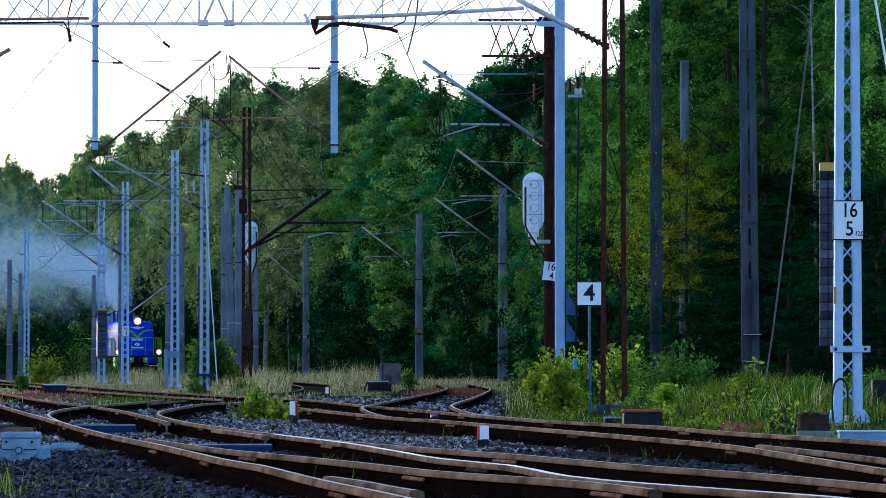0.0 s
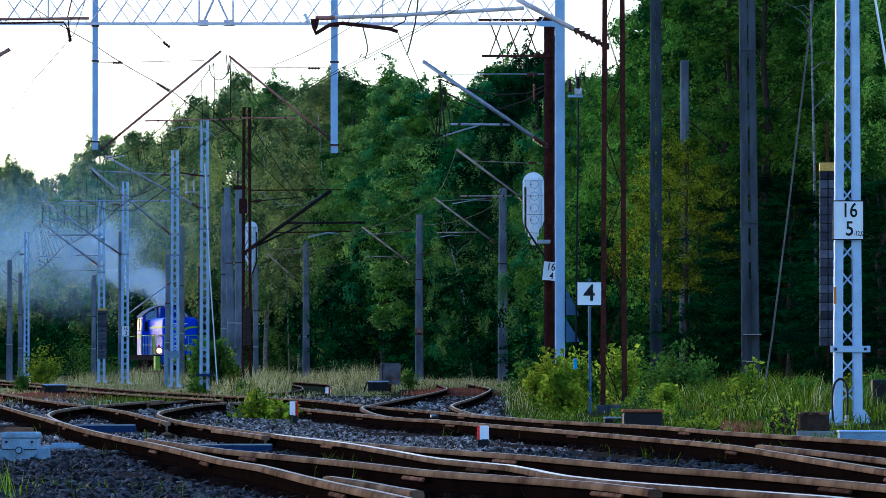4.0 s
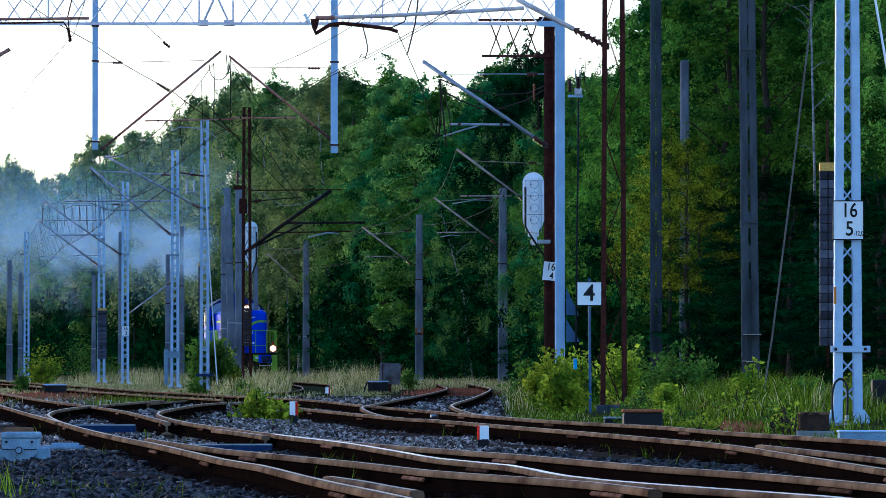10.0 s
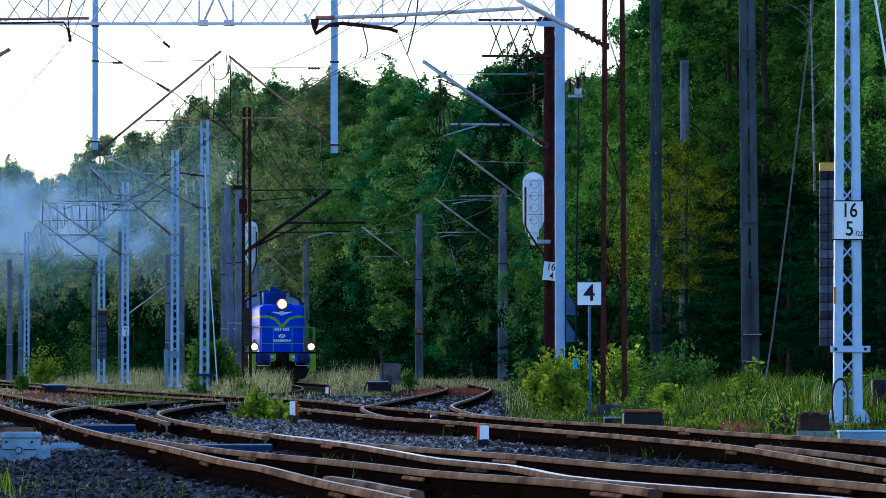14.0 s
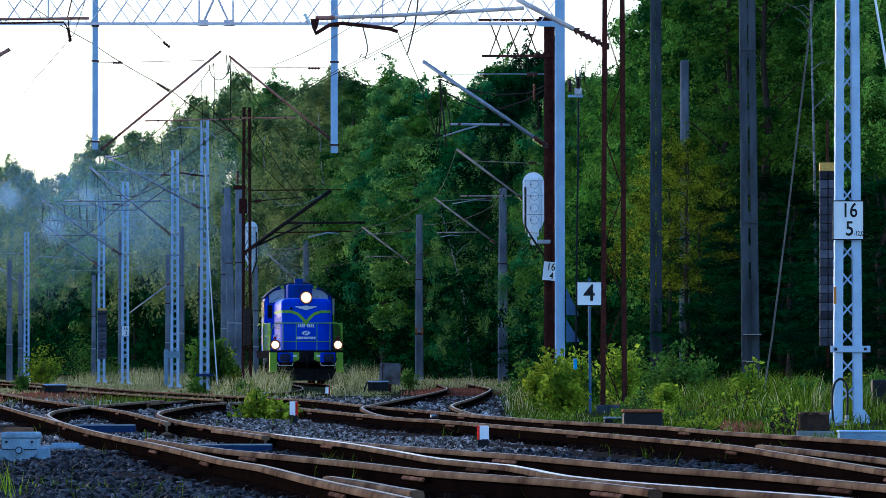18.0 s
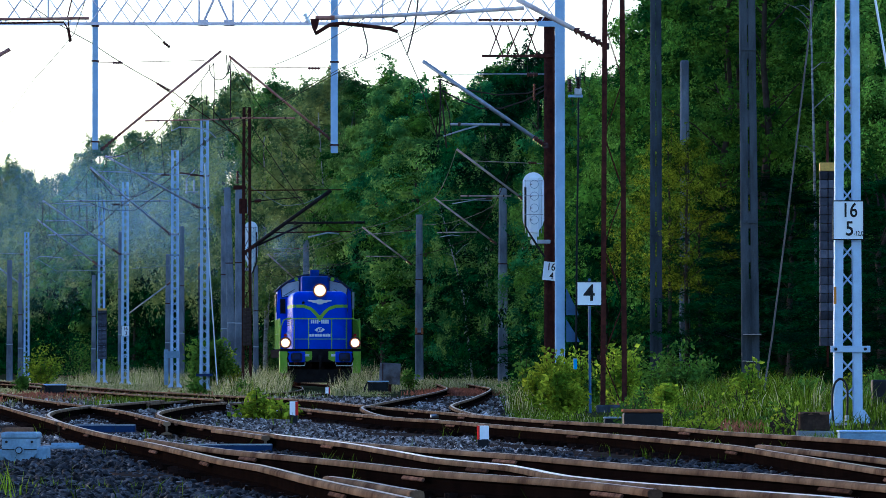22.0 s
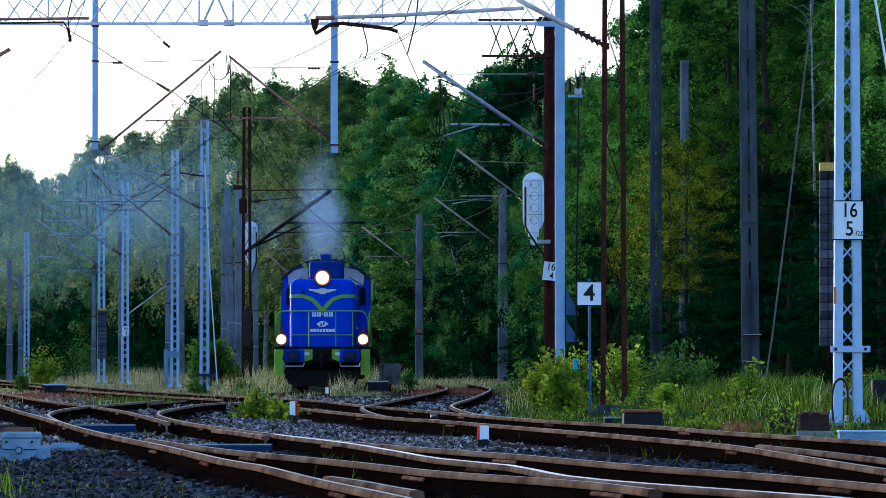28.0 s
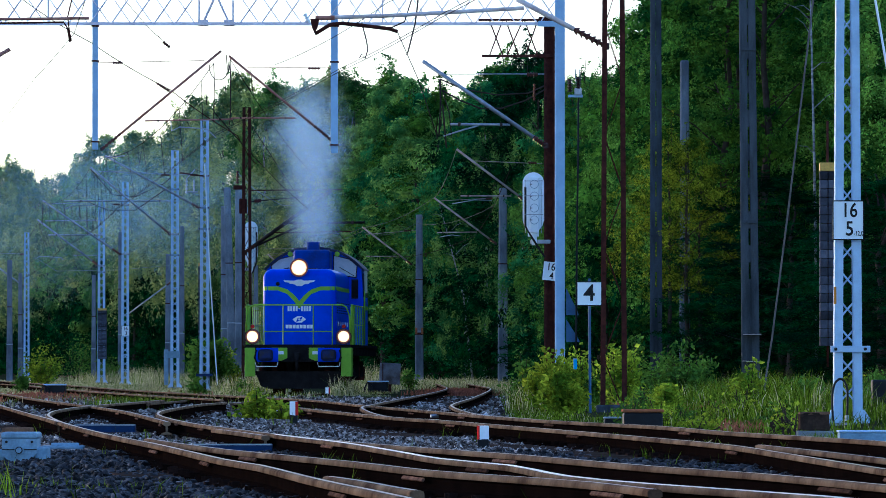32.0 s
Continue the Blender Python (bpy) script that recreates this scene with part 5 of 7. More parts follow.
    P("fuel_tank", box(B(), (0, 6.8, 0.75), (2.5, 2.2, 0.75), None, 0.08), M_UNDER)
    # bogies with wheelsets
    sets = []
    for yb in (3.1, 10.5):
        bg = P("bogie", box(B(), (0, yb, 0.72), (0.5, 3.2, 0.3), None, 0.05), M_UNDER)
        for s in (-1, 1):
            P("side_frame", box(B(), (s * 1.02, yb, 0.66), (0.14, 3.9, 0.34), None, 0.05), M_UNDER, bg)
            for k in (-1, 1):
                P("axle_box", box(B(), (s * 1.10, yb + k * 1.3, 0.55), (0.2, 0.42, 0.42), None, 0.05), M_RUST, bg)
                P("spring", tube(B(), [(s * 1.1, yb + k * 0.7, 0.45), (s * 1.1, yb + k * 0.7, 0.9)], 0.1, 10), M_UNDER, bg)
        for k in (-1, 1):
            ws = part("wheelset", tube(B(), [(-0.9, 0, 0), (0.9, 0, 0)], 0.08, 10), M_UNDER, lo)
            ws.matrix_basis = pose(0, yb + k * 1.3, 0.55)
            for s in (-1, 1):
                bm = B()
                tube(bm, [(s * 0.66, 0, 0), (s * 0.69, 0, 0)], 0.58, 28)
                tube(bm, [(s * 0.69, 0, 0), (s * 0.81, 0, 0)], 0.55, 28)
                part("wheel", bm, M_RUST, ws)
            sets.append((ws, yb + k * 1.3))
    return lo, sets


def lens_disc(x, y, z, r):
    bm = B()
    c = bm.verts.new((x, y - 0.03, z))
    prev = None
    rings = []
    for q, dy in ((0.55, -0.022), (1.0, 0.0)):
        rings.append([bm.verts.new((x + math.cos(6.2832 * k / 20) * r * q, y + dy, z + math.sin(6.2832 * k / 20) * r * q)) for k in range(20)])
    for k in range(20):
        bm.faces.new([c, rings[0][k], rings[0][(k + 1) % 20]])
        bm.faces.new([rings[0][k], rings[1][k], rings[1][(k + 1) % 20], rings[0][(k + 1) % 20]])
    return bm


M_SIDEGLASS = mat("dark_side_glass", (0.10, 0.13, 0.17), (0.07, 0.09, 0.12), 1.0, 0.12, spec=0.3, grain=0.02)
M_BOXBLUE = mat("sooty_blue_sheet", (0.014, 0.050, 0.36), (0.010, 0.028, 0.17), 1.6, 0.45, 0, 0.05, 30, spec=0.1)
# two glowing ring colours imitate the glare halo around each lit lens
M_HALO = mat("lamp_halo_glow", (1.0, 0.46, 0.13), (1.0, 0.46, 0.13), 1.0, 0.3, emit=0.6)
M_BEZEL = mat("lamp_halo_rim_glow", (0.20, 0.07, 0.05), (0.20, 0.07, 0.05), 1.0, 0.5, emit=0.05)
M_DEFL = mat("pale_deflector_glass", (0.42, 0.46, 0.42), (0.34, 0.38, 0.35), 3.0, 0.3, spec=0.3)
M_BUFFER = mat("worn_buffer_paint", (0.02, 0.03, 0.12), (0.03, 0.028, 0.03), 5.0, 0.55, 0.2)
LOCO, WHEELSETS = build_loco()

# ---- woods ----
def leaf_tris(rng, pts, size, flat=1.0, normals=None, single=False):
    """Leaf blades at pts; normals, where given, are the way each blade roughly faces."""
    p = np.array([tuple(q) for q in pts])
    n = len(p)
    r = np.random.RandomState(int(rng.random() * 1e6))
    if normals is None:
        nn = r.normal(size=(n, 3)) * np.array([1, 1, 1 / flat])
    else:
        nn = np.array([tuple(q) for q in normals]) + r.normal(size=(n, 3)) * 0.34
    nn /= np.linalg.norm(nn, axis=1)[:, None]
    a = np.cross(nn, r.normal(size=(n, 3)))
    a /= np.linalg.norm(a, axis=1)[:, None]
    b = np.cross(nn, a)
    s = (size * r.uniform(0.55, 1.45, n))[:, None]
    if single:
        return np.stack([p - a * s + b * s * 0.65, p - a * s - b * s * 0.65, p + a * s], 1)
    q = [p - a * s, p + b * s * 0.6, p + a * s, p - b * s * 0.6]
    t = np.stack([np.stack([q[0], q[1], q[2]], 1), np.stack([q[0], q[2], q[3]], 1)], 1)
    return t.reshape(-1, 3, 3)


def crown(rng, n, h, rad, low, droop, clump):
    """Lobes of the crown on limbs from the trunk, clumps of twigs over each lobe, leaves on the clumps' outer sides."""
    limbs, clumps = [], []
    count = 20
    for i in range(count):
        f = (i + 0.2 + 0.6 * rng.random()) / count
        swell = math.sin(math.pi * (0.20 + 0.76 * f)) ** 0.75
        a = 2.4 * i + rng.uniform(-0.5, 0.5)
        reach = rad * swell * rng.uniform(0.42, 0.86)
        z = low + (h - low) * (0.05 + 0.89 * f)
        c = Vector((math.cos(a) * reach, math.sin(a) * reach, z))
        size = (rad * 0.42 * swell + 0.20) * rng.uniform(0.75, 1.2)
        if f > 0.72:
            c.x, c.y, size = c.x * 0.8, c.y * 0.8, size * 0.75
        limbs.append((Vector((0, 0, max(0.3, z - reach * 0.8))), c))
        away = Vector((math.cos(a), math.sin(a), 0.25))
        for k in range(12):
            d = (Vector((rng.gauss(0, 1), rng.gauss(0, 1), rng.gauss(0.15, 0.9))).normalized() + away * 0.45).normalized()
            clumps.append((c + Vector((d.x, d.y, d.z * 0.85)) * size * rng.uniform(0.75, 1.1), clump * rng.uniform(0.28, 0.80), d))
    for k in range(5):
        a = rng.uniform(0, 6.283)
        foot = Vector((math.cos(a), math.sin(a), 0)) * rad * rng.uniform(0.0, 0.62)
        tall = rng.uniform(0.06, 0.15) * h * (1.0 if k < 2 else 0.6)
        base = Vector((foot.x, foot.y, h * 0.93 - foot.length * 0.9))
        limbs.append((base - Vector((foot.x, foot.y, tall)) * 0.5, base + Vector((0, 0, tall))))
        for j in range(9):
            p = base + Vector((rng.gauss(0, 0.10), rng.gauss(0, 0.10), tall * j / 8))
            clumps.append((p, clump * (0.62 - 0.05 * j) * rng.uniform(0.6, 1.0), Vector((rng.gauss(0, 1), rng.gauss(0, 1), 0.8)).normalized()))
    w = [r * r for _, r, _ in clumps]
    pts, nrm = [], []
    for k in rng.choices(range(len(clumps)), w, k=n):
        c, r, face = clumps[k]
        d = (Vector((rng.gauss(0, 1), rng.gauss(0, 1), rng.gauss(0.2, 0.9))).normalized() + face * 0.5).normalized()
        e = Vector((d.x, d.y, d.z * 0.62)) * (r * (0.5 + 0.6 * rng.random()))
        if droop > 0.5:
            e.z -= abs(rng.gauss(0, 1)) * r * droop * 1.2
            e.x *= 0.7
            e.y *= 0.7
        pts.append(c + e)
        nrm.append((d * 0.65 + face * 0.75 + Vector((0, 0, 0.30))).normalized() * 1.25)
    return limbs, pts, nrm


def make_tree(seed, h, rad, low, droop, leaf, bark, nleaf, size, clump, label, single=True):
    rng = random.Random(seed)
    t = thing("tree", 0, -900, 0, label, "tree", "trees of the wood")
    limbs, pts, nrm = crown(rng, nleaf, h, rad, low, droop, clump)
    trunk = [Vector((rng.gauss(0, 0.010) * z, rng.gauss(0, 0.010) * z, z)) for z in np.linspace(-0.5, h * 0.97, 9)]
    part("trunk", tube(B(), trunk, 0.17, 7, r1=0.02), bark, t, smooth=True)
    bm = B()
    for a, b in limbs:
        tube(bm, [a, a.lerp(b, 0.5) + Vector((0, 0, 0.15)), b], 0.030, 4, False, r1=0.008)
    tagged(part("branch", bm, M_BARK, t), kind="stuff")
    tagged(tris("crown", leaf_tris(rng, pts, size, 1.0, nrm, single), leaf, t), kind="stuff")
    return t


def build_woods():
    rng = random.Random(7)
    near, far, birch, close = [], [], [], []
    for k in range(3):
        close.append(make_tree(70 + k, 15.0, 2.6 + 0.3 * k, 0.6, (0.2, 0.9, 0.5)[k], (M_LEAFDARK, M_LEAFDARK, M_LEAFDARK)[k], M_BARK, 36000, 0.043, 0.66, "tree with shade-darkened leaves close behind the verge"))
    # lighter leaves above the dark front row paint in the brighter tops
    lit = [make_tree(80 + k, 16.0, 2.5 + 0.4 * k, 1.5, (0.9, 0.4)[k], (M_LEAFLIT, M_LEAF3)[k], M_BARK, 32000, 0.048, 0.68, "tall light-green birch rising behind darker trees") for k in range(2)]
    for k in range(4):
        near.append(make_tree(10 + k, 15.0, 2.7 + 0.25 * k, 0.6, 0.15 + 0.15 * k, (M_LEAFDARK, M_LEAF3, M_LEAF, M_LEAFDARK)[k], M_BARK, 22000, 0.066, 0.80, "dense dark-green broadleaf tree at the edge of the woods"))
    for k in range(3):
        birch.append(make_tree(30 + k, 16.0, 2.3 + 0.3 * k, 1.0, 1.0, M_LEAF2, M_BIRCH, 20000, 0.058, 0.62, "slender birch with drooping light-green foliage"))
    for k in range(4):
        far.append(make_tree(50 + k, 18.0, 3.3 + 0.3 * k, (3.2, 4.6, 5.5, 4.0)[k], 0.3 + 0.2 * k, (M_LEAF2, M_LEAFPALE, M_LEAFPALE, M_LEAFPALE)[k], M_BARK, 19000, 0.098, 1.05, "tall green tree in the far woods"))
    lime = make_tree(44, 15.0, 3.0, 6.0, 0.3, M_LEAFLIME, M_BARK, 15000, 0.050, 0.8, "young yellow-green tree before a concrete pole")
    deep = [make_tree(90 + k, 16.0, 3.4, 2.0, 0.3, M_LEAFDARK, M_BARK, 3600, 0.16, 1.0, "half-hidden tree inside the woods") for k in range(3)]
    under = [make_tree(60 + k, 6.0, 2.0, 0.2, 0.2, M_LEAFDARK, M_BARK, 4500, 0.085, 0.55, "low tree with shade-darkened leaves under the edge of the woods") for k in range(3)]
    # edge of the woods from the near right away to the far left: x, y, height of the tops
    edge = [(11.47, 122, 13.0), (10.624, 145, 14.2), (9.257, 175, 16.0), (7.97, 205, 15.6), (7.389, 219, 13.2), (6.639, 236, 13.0), (5.289, 262, 13.9), (1.924, 312, 16.7), (-2.763, 352, 17.8), (-6.793, 395, 19.3), (-11.28, 425, 20.8), (-17.798, 460, 21.3), (-25.421, 500, 20.3), (-33.617, 550, 20.0), (-38.543, 590, 18.8), (-42.188, 615, 21.0), (-46.893, 640, 22.4), (-57.45, 680, 22.4)]
    line = spline(edge, 1.0)
    for row, back, gap in ((0, 0.0, 4.8), (1, 6.0, 6.4)):
        run = 0.0
        for i in range(1, len(line)):
            p, o = line[i], line[i - 1]
            run += math.hypot(p.x - o.x, p.y - o.y)
            need = gap * (0.62 if p.y < 260 else 0.9 if p.y < 430 else 2.0)
            if run < need:
                continue
            run -= need
            x, y = p.x + back * 0.75 + rng.gauss(0, 0.7), p.y + back * 0.7 + rng.gauss(0, 1.0)
            h = p.z * rng.uniform(0.84, 1.06)
            if p.y < 172 and not row:
                h = rng.uniform(3.6, 6.3)
            elif p.y < 240 and not row:
                h = p.z * rng.uniform(0.88, 1.08)
            if p.y > 300 and not row:
                h = p.z * rng.uniform(0.88, 1.10)
            if row:
                h = p.z * (rng.uniform(0.70, 0.90) if p.y > 300 else rng.uniform(0.86, 1.02) if p.y > 222 else rng.uniform(0.98, 1.18))
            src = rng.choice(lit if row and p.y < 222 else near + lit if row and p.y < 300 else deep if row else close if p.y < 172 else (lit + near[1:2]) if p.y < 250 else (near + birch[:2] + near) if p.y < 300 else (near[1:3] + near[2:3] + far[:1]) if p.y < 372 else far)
            s = h / (15.0 if src in near or src in close else 16.0 if src in deep or src in lit else 16.0 if src in birch else 18.0)
            wd = min(1.3, max(0.85, s)) * rng.uniform(0.9, 1.15)
            ob = copy_thing(src, pose(x, y, gz(x, y) - 0.1, 0, 0, rng.uniform(0, 360)))
            ob.scale = (wd, wd, s)
    # undergrowth below the tall crowns, its dark leaf colour standing in for their shade
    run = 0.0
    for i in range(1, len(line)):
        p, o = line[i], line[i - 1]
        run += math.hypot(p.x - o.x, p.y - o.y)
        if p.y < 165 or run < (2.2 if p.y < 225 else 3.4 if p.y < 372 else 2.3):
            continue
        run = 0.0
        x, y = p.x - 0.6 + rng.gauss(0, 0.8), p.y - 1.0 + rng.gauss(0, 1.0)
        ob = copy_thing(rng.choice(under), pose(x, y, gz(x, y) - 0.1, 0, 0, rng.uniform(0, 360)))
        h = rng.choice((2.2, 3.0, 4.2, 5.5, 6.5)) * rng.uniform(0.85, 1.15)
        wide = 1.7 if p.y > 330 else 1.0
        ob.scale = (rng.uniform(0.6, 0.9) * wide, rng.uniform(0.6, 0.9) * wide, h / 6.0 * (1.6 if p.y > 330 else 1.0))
    # single birches that stand out
    for px, d, h in ((625, 372, 17.6), (825, 300, 11.0), (470, 405, 18.5), (860, 292, 12.5), (530, 398, 15.5)):
        x = (px - 784) * d / 10700
        ob = copy_thing(rng.choice(birch), pose(x, d, gz(x, d) - 0.1, 0, 0, rng.uniform(0, 360)))
        ob.scale = (h / 16 * (0.6 if d < 150 else 1.0), h / 16 * (0.6 if d < 150 else 1.0), h / 16)
    # a low tree before a concrete pole
    for px, d, h in ((1216, 166, 7.2), (1240, 169, 6.4), (1185, 168, 7.6), (1170, 182, 6.8)):
        x = (px - 784) * d / 10700
        ob = copy_thing(lime, pose(x, d, gz(x, d) - 0.1, 0, 0, rng.uniform(0, 360)))
        ob.scale = (0.5, 0.5, h / 15)
    for k in [lime] + near + far + birch + close + deep + lit + under:
        for o in (*k.children_recursive, k):
            bpy.data.objects.remove(o)
    # bare white birch stems at the edge
    for px, d, h, lean in ((452, 395, 12.5, 0.6), (470, 398, 11.0, -0.8), (838, 285, 8.6, 1.6), (628, 374, 15.0, 0.3), (552, 400, 10.5, 0.5), (1446, 160, 12.0, 0.2), (586, 372, 16.6, 0.8), (664, 366, 16.0, -0.9), (716, 352, 15.4, 0.7), (760, 338, 14.4, -0.5), (512, 392, 16.5, 0.6)):
        x = (px - 784) * d / 10700
        t = thing("birch_snag", x, d, gz(x, d) - 0.1, "bare white birch stem with thin broken branches", "tree", "bare birches")
        top = Vector((-lean, 0, h))
        part("trunk", tube(B(), [(0, 0, 0), (-lean * 0.3, 0, h * 0.5), top], 0.055, 7, r1=0.016), M_BIRCH, t, smooth=True)
        for k in range(7):
            f = rng.uniform(0.45, 0.98)
            p = Vector((-lean * f * f, 0, h * f))
            e = p + Vector((rng.choice((-1, 1)) * rng.uniform(0.25, 0.8), rng.gauss(0, 0.3), rng.uniform(0.1, 0.6)))
            part("branch", tube(B(), [p, p.lerp(e, 0.5) + Vector((0, 0, 0.1)), e], 0.014, 5, r1=0.005), M_BIRCH, t)
    # an added near-black sheet behind the first trees stands in for woodland shade
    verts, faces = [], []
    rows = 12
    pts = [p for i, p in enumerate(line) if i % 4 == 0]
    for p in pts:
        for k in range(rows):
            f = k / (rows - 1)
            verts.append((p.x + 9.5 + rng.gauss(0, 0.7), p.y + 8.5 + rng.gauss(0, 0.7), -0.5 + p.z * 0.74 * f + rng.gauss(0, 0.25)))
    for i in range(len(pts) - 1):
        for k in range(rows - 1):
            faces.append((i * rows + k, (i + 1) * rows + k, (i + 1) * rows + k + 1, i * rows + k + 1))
    tagged(raw("backdrop", verts, faces, M_WOODS), "near-black sheet standing in for the shade inside the woods", "woods", kind="structure")


# yellow-green leaf colour paints warm light onto the low trees
M_LEAFLIME = mat("warm_lit_foliage", (0.300, 0.350, 0.011), (0.026, 0.070, 0.006), 1.0, 0.7, 0, 0, 3.0, island=0.5, rnd=0.3, trans=0.38, spec=0.0, detail=2.0, soft=0.09)
# leaf colour brightened to paint skylight onto the upper crowns
M_LEAFLIT = mat("skylit_birch_foliage", (0.230, 0.440, 0.055), (0.034, 0.125, 0.022), 0.75, 0.7, 0, 0, 3.0, island=0.4, rnd=0.3, trans=0.36, spec=0.0, detail=2.0, soft=0.09)
M_LEAF3 = mat("yellow_green_foliage", (0.118, 0.255, 0.022), (0.015, 0.066, 0.012), 0.75, 0.7, 0, 0, 3.0, island=0.4, rnd=0.3, trans=0.28, spec=0.0, detail=2.0, soft=0.09)


# ---- bushes, weeds and grass ----
def bush(x, y, w, h, n, size, material, label, seed, name="bush", lean=0.0):
    rng = random.Random(seed)
    z0 = gz(x, y)
    t = thing(name, x, y, z0 - 0.03, label, "bush", "bushes")
    stems, pts = [], []
    for k in range(14):
        a = rng.uniform(0, 6.283)
        r = w / 2 * math.sqrt(rng.random())
        e = Vector((math.cos(a) * r + lean * h, math.sin(a) * r, h * rng.uniform(0.55, 1.0) * (1 - 0.45 * (r / (w / 2)) ** 2)))
        stems.append((Vector((e.x * 0.15, e.y * 0.15, 0)), e))
    for i in range(n):
        s, e = rng.choice(stems)
        f = rng.random() ** 0.55
        pts.append(s.lerp(e, f) + Vector((rng.gauss(0, 1), rng.gauss(0, 1), rng.gauss(0, 0.7))) * (0.10 * w + 0.02))
    pts = [p if p.z > 0.02 else Vector((p.x, p.y, 0.03 + rng.random() * 0.1)) for p in pts]
    bm = B()
    for s, e in stems:
        tube(bm, [s, s.lerp(e, 0.5) + Vector((0, 0, 0.05)), e], 0.012, 4, False, r1=0.004)
    tagged(part("stem", bm, M_BARK, t), kind="stuff")
    tagged(tris("foliage", leaf_tris(rng, pts, size, 0.6), material, t), kind="stuff")
    return t


def grass_field(name, label, spots, material, seed, lean=0.35, width=0.006):
    """Blades of three triangles each; spots are rows of x, y, z, height."""
    r = np.random.RandomState(seed)
    s = np.asarray(spots, dtype=np.float64)
    n = len(s)
    base = s[:, :3]
    h = s[:, 3:4]
    a = r.uniform(0, 6.283, (n, 1))
    u = np.hstack([np.cos(a), np.sin(a), np.zeros((n, 1))])
    bend = np.hstack([r.normal(size=(n, 2)) * lean, np.zeros((n, 1))]) * h
    w = width * (0.6 + 0.8 * r.random_sample((n, 1))) + h * 0.002
    mid = base + bend * 0.35 + np.array([0, 0, 1]) * h * 0.6
    tip = base + bend + np.array([0, 0, 1]) * h * (1 - 0.15 * np.abs(r.normal(size=(n, 1)))).clip(0.6, 1)
    t1 = np.stack([base - u * w, base + u * w, mid + u * w * 0.8], 1)
    t2 = np.stack([base - u * w, mid + u * w * 0.8, mid - u * w * 0.8], 1)
    t3 = np.stack([mid - u * w * 0.8, mid + u * w * 0.8, tip], 1)
    tagged(tris(name, np.concatenate([t1, t2, t3]), material), label, "grass", kind="stuff")


def near_track(x, y, gap):
    """Whether a place lies on a running track's bed."""
    if 150 < y < 450 and abs(x - path_x(y)) < gap:
        return True
    if 60 < y < 240 and -1.4 < x < 1.6 and y < 205:
        return True
    return False


def build_verge():
    rng = random.Random(21)
    green, straw, weeds = [], [], []
    while len(green) < 46000:
        y = 44 + 116 * rng.random() ** 1.3
        e = verge_x(y)
        x = e + 0.15 + rng.random() ** 1.1 * (2.0 + 0.07 * y)
        c = noise.noise(Vector((x * 0.5, y * 0.12, 3.0)))
        if rng.random() > 0.6 + c * 1.2 or x < e + 0.5 * rng.random():
            continue
        k = min(1.0, max(0.0, x - e - 1.4) / 2.6)
        c2 = noise.noise(Vector((x * 1.3, y * 0.35, 9.0)))
        if rng.random() < 0.5 - 1.4 * c2:
            continue
        hh = rng.uniform(0.25, 1.0) * (0.12 + 0.34 * k * (0.5 if y < 74 else 1.0)) * (1.0 + 0.9 * c + 1.2 * c2)
        if x > 0.062 * y and y > 66:
            hh *= 0.6
        (straw if rng.random() < 0.08 else green).append((x, y, gz(x, y) - 0.02, hh))
    while len(straw) < 150000:
        y = 165 + 190 * rng.random() ** 1.4
        x = -0.052 * y - 8 + rng.random() * (0.06 * y + 10)
        if near_track(x, y, 1.1):
            continue
        c = noise.noise(Vector((x * 0.45, y * 0.08, 8.0)))
        if rng.random() > 0.45 + 1.6 * c:
            continue
        hh = rng.uniform(0.25, 0.80) * (0.8 + 1.0 * c) * (0.6 + 0.8 * rng.random() ** 3)
        u = x / y
        if y < 178:
            hh *= 0.6
        if u < -0.036 and y < 207 - (u + 0.0394) * 5400:
            hh *= 0.22
        if -0.0150 < u < -0.0050 and y < 193:
            hh *= 0.2
        if u > -0.0060:
            hh *= 0.45
        (green if rng.random() < 0.30 else straw).append((x, y, gz(x, y) - 0.02, hh))
    for k in range(900):
        y = 30 + 80 * rng.random()
        x = rng.uniform(-0.075 * y, 0.075 * y)
        if x > verge_x(y):
            continue
        if noise.noise(Vector((x * 0.8, y * 0.15, 14.0))) < 0.12:
            continue
        for j in range(4):
            weeds.append((x + rng.gauss(0, 0.04), y + rng.gauss(0, 0.1), gz(x, y), rng.uniform(0.06, 0.22)))
    for cx, cy, n, hh, sp in ((-2.749, 34.0, 130, 0.30, 0.25), (-1.155, 29.5, 60, 0.16, 0.06), (-5.989, 118.0, 900, 0.26, 0.55), (-2.258, 37.0, 60, 0.12, 0.2)):
        for j in range(n):
            x, y = cx + rng.gauss(0, sp), cy + rng.gauss(0, sp * 2)
            weeds.append((x, y, gz(x, y), hh * rng.uniform(0.5, 1.2)))
    for j in range(3600):
        y = 112 + 56 * rng.random()
        x = -2.4 - 6.8 * rng.random()
        if noise.noise(Vector((x * 0.6, y * 0.1, 2.0))) > -0.05:
            (green if rng.random() < 0.5 else straw).append((x, y, gz(x, y), rng.uniform(0.06, 0.26)))
    for j in range(3400):
        y = 104 + 26 * rng.random()
        x = 1.25 + 0.0125 * (y - 104) + rng.gauss(0, 0.30)
        if x > verge_x(y) + 0.1:
            (green if rng.random() < 0.65 else straw).append((x, y, gz(x, y) - 0.02, rng.uniform(0.15, 0.62)))
    red = []
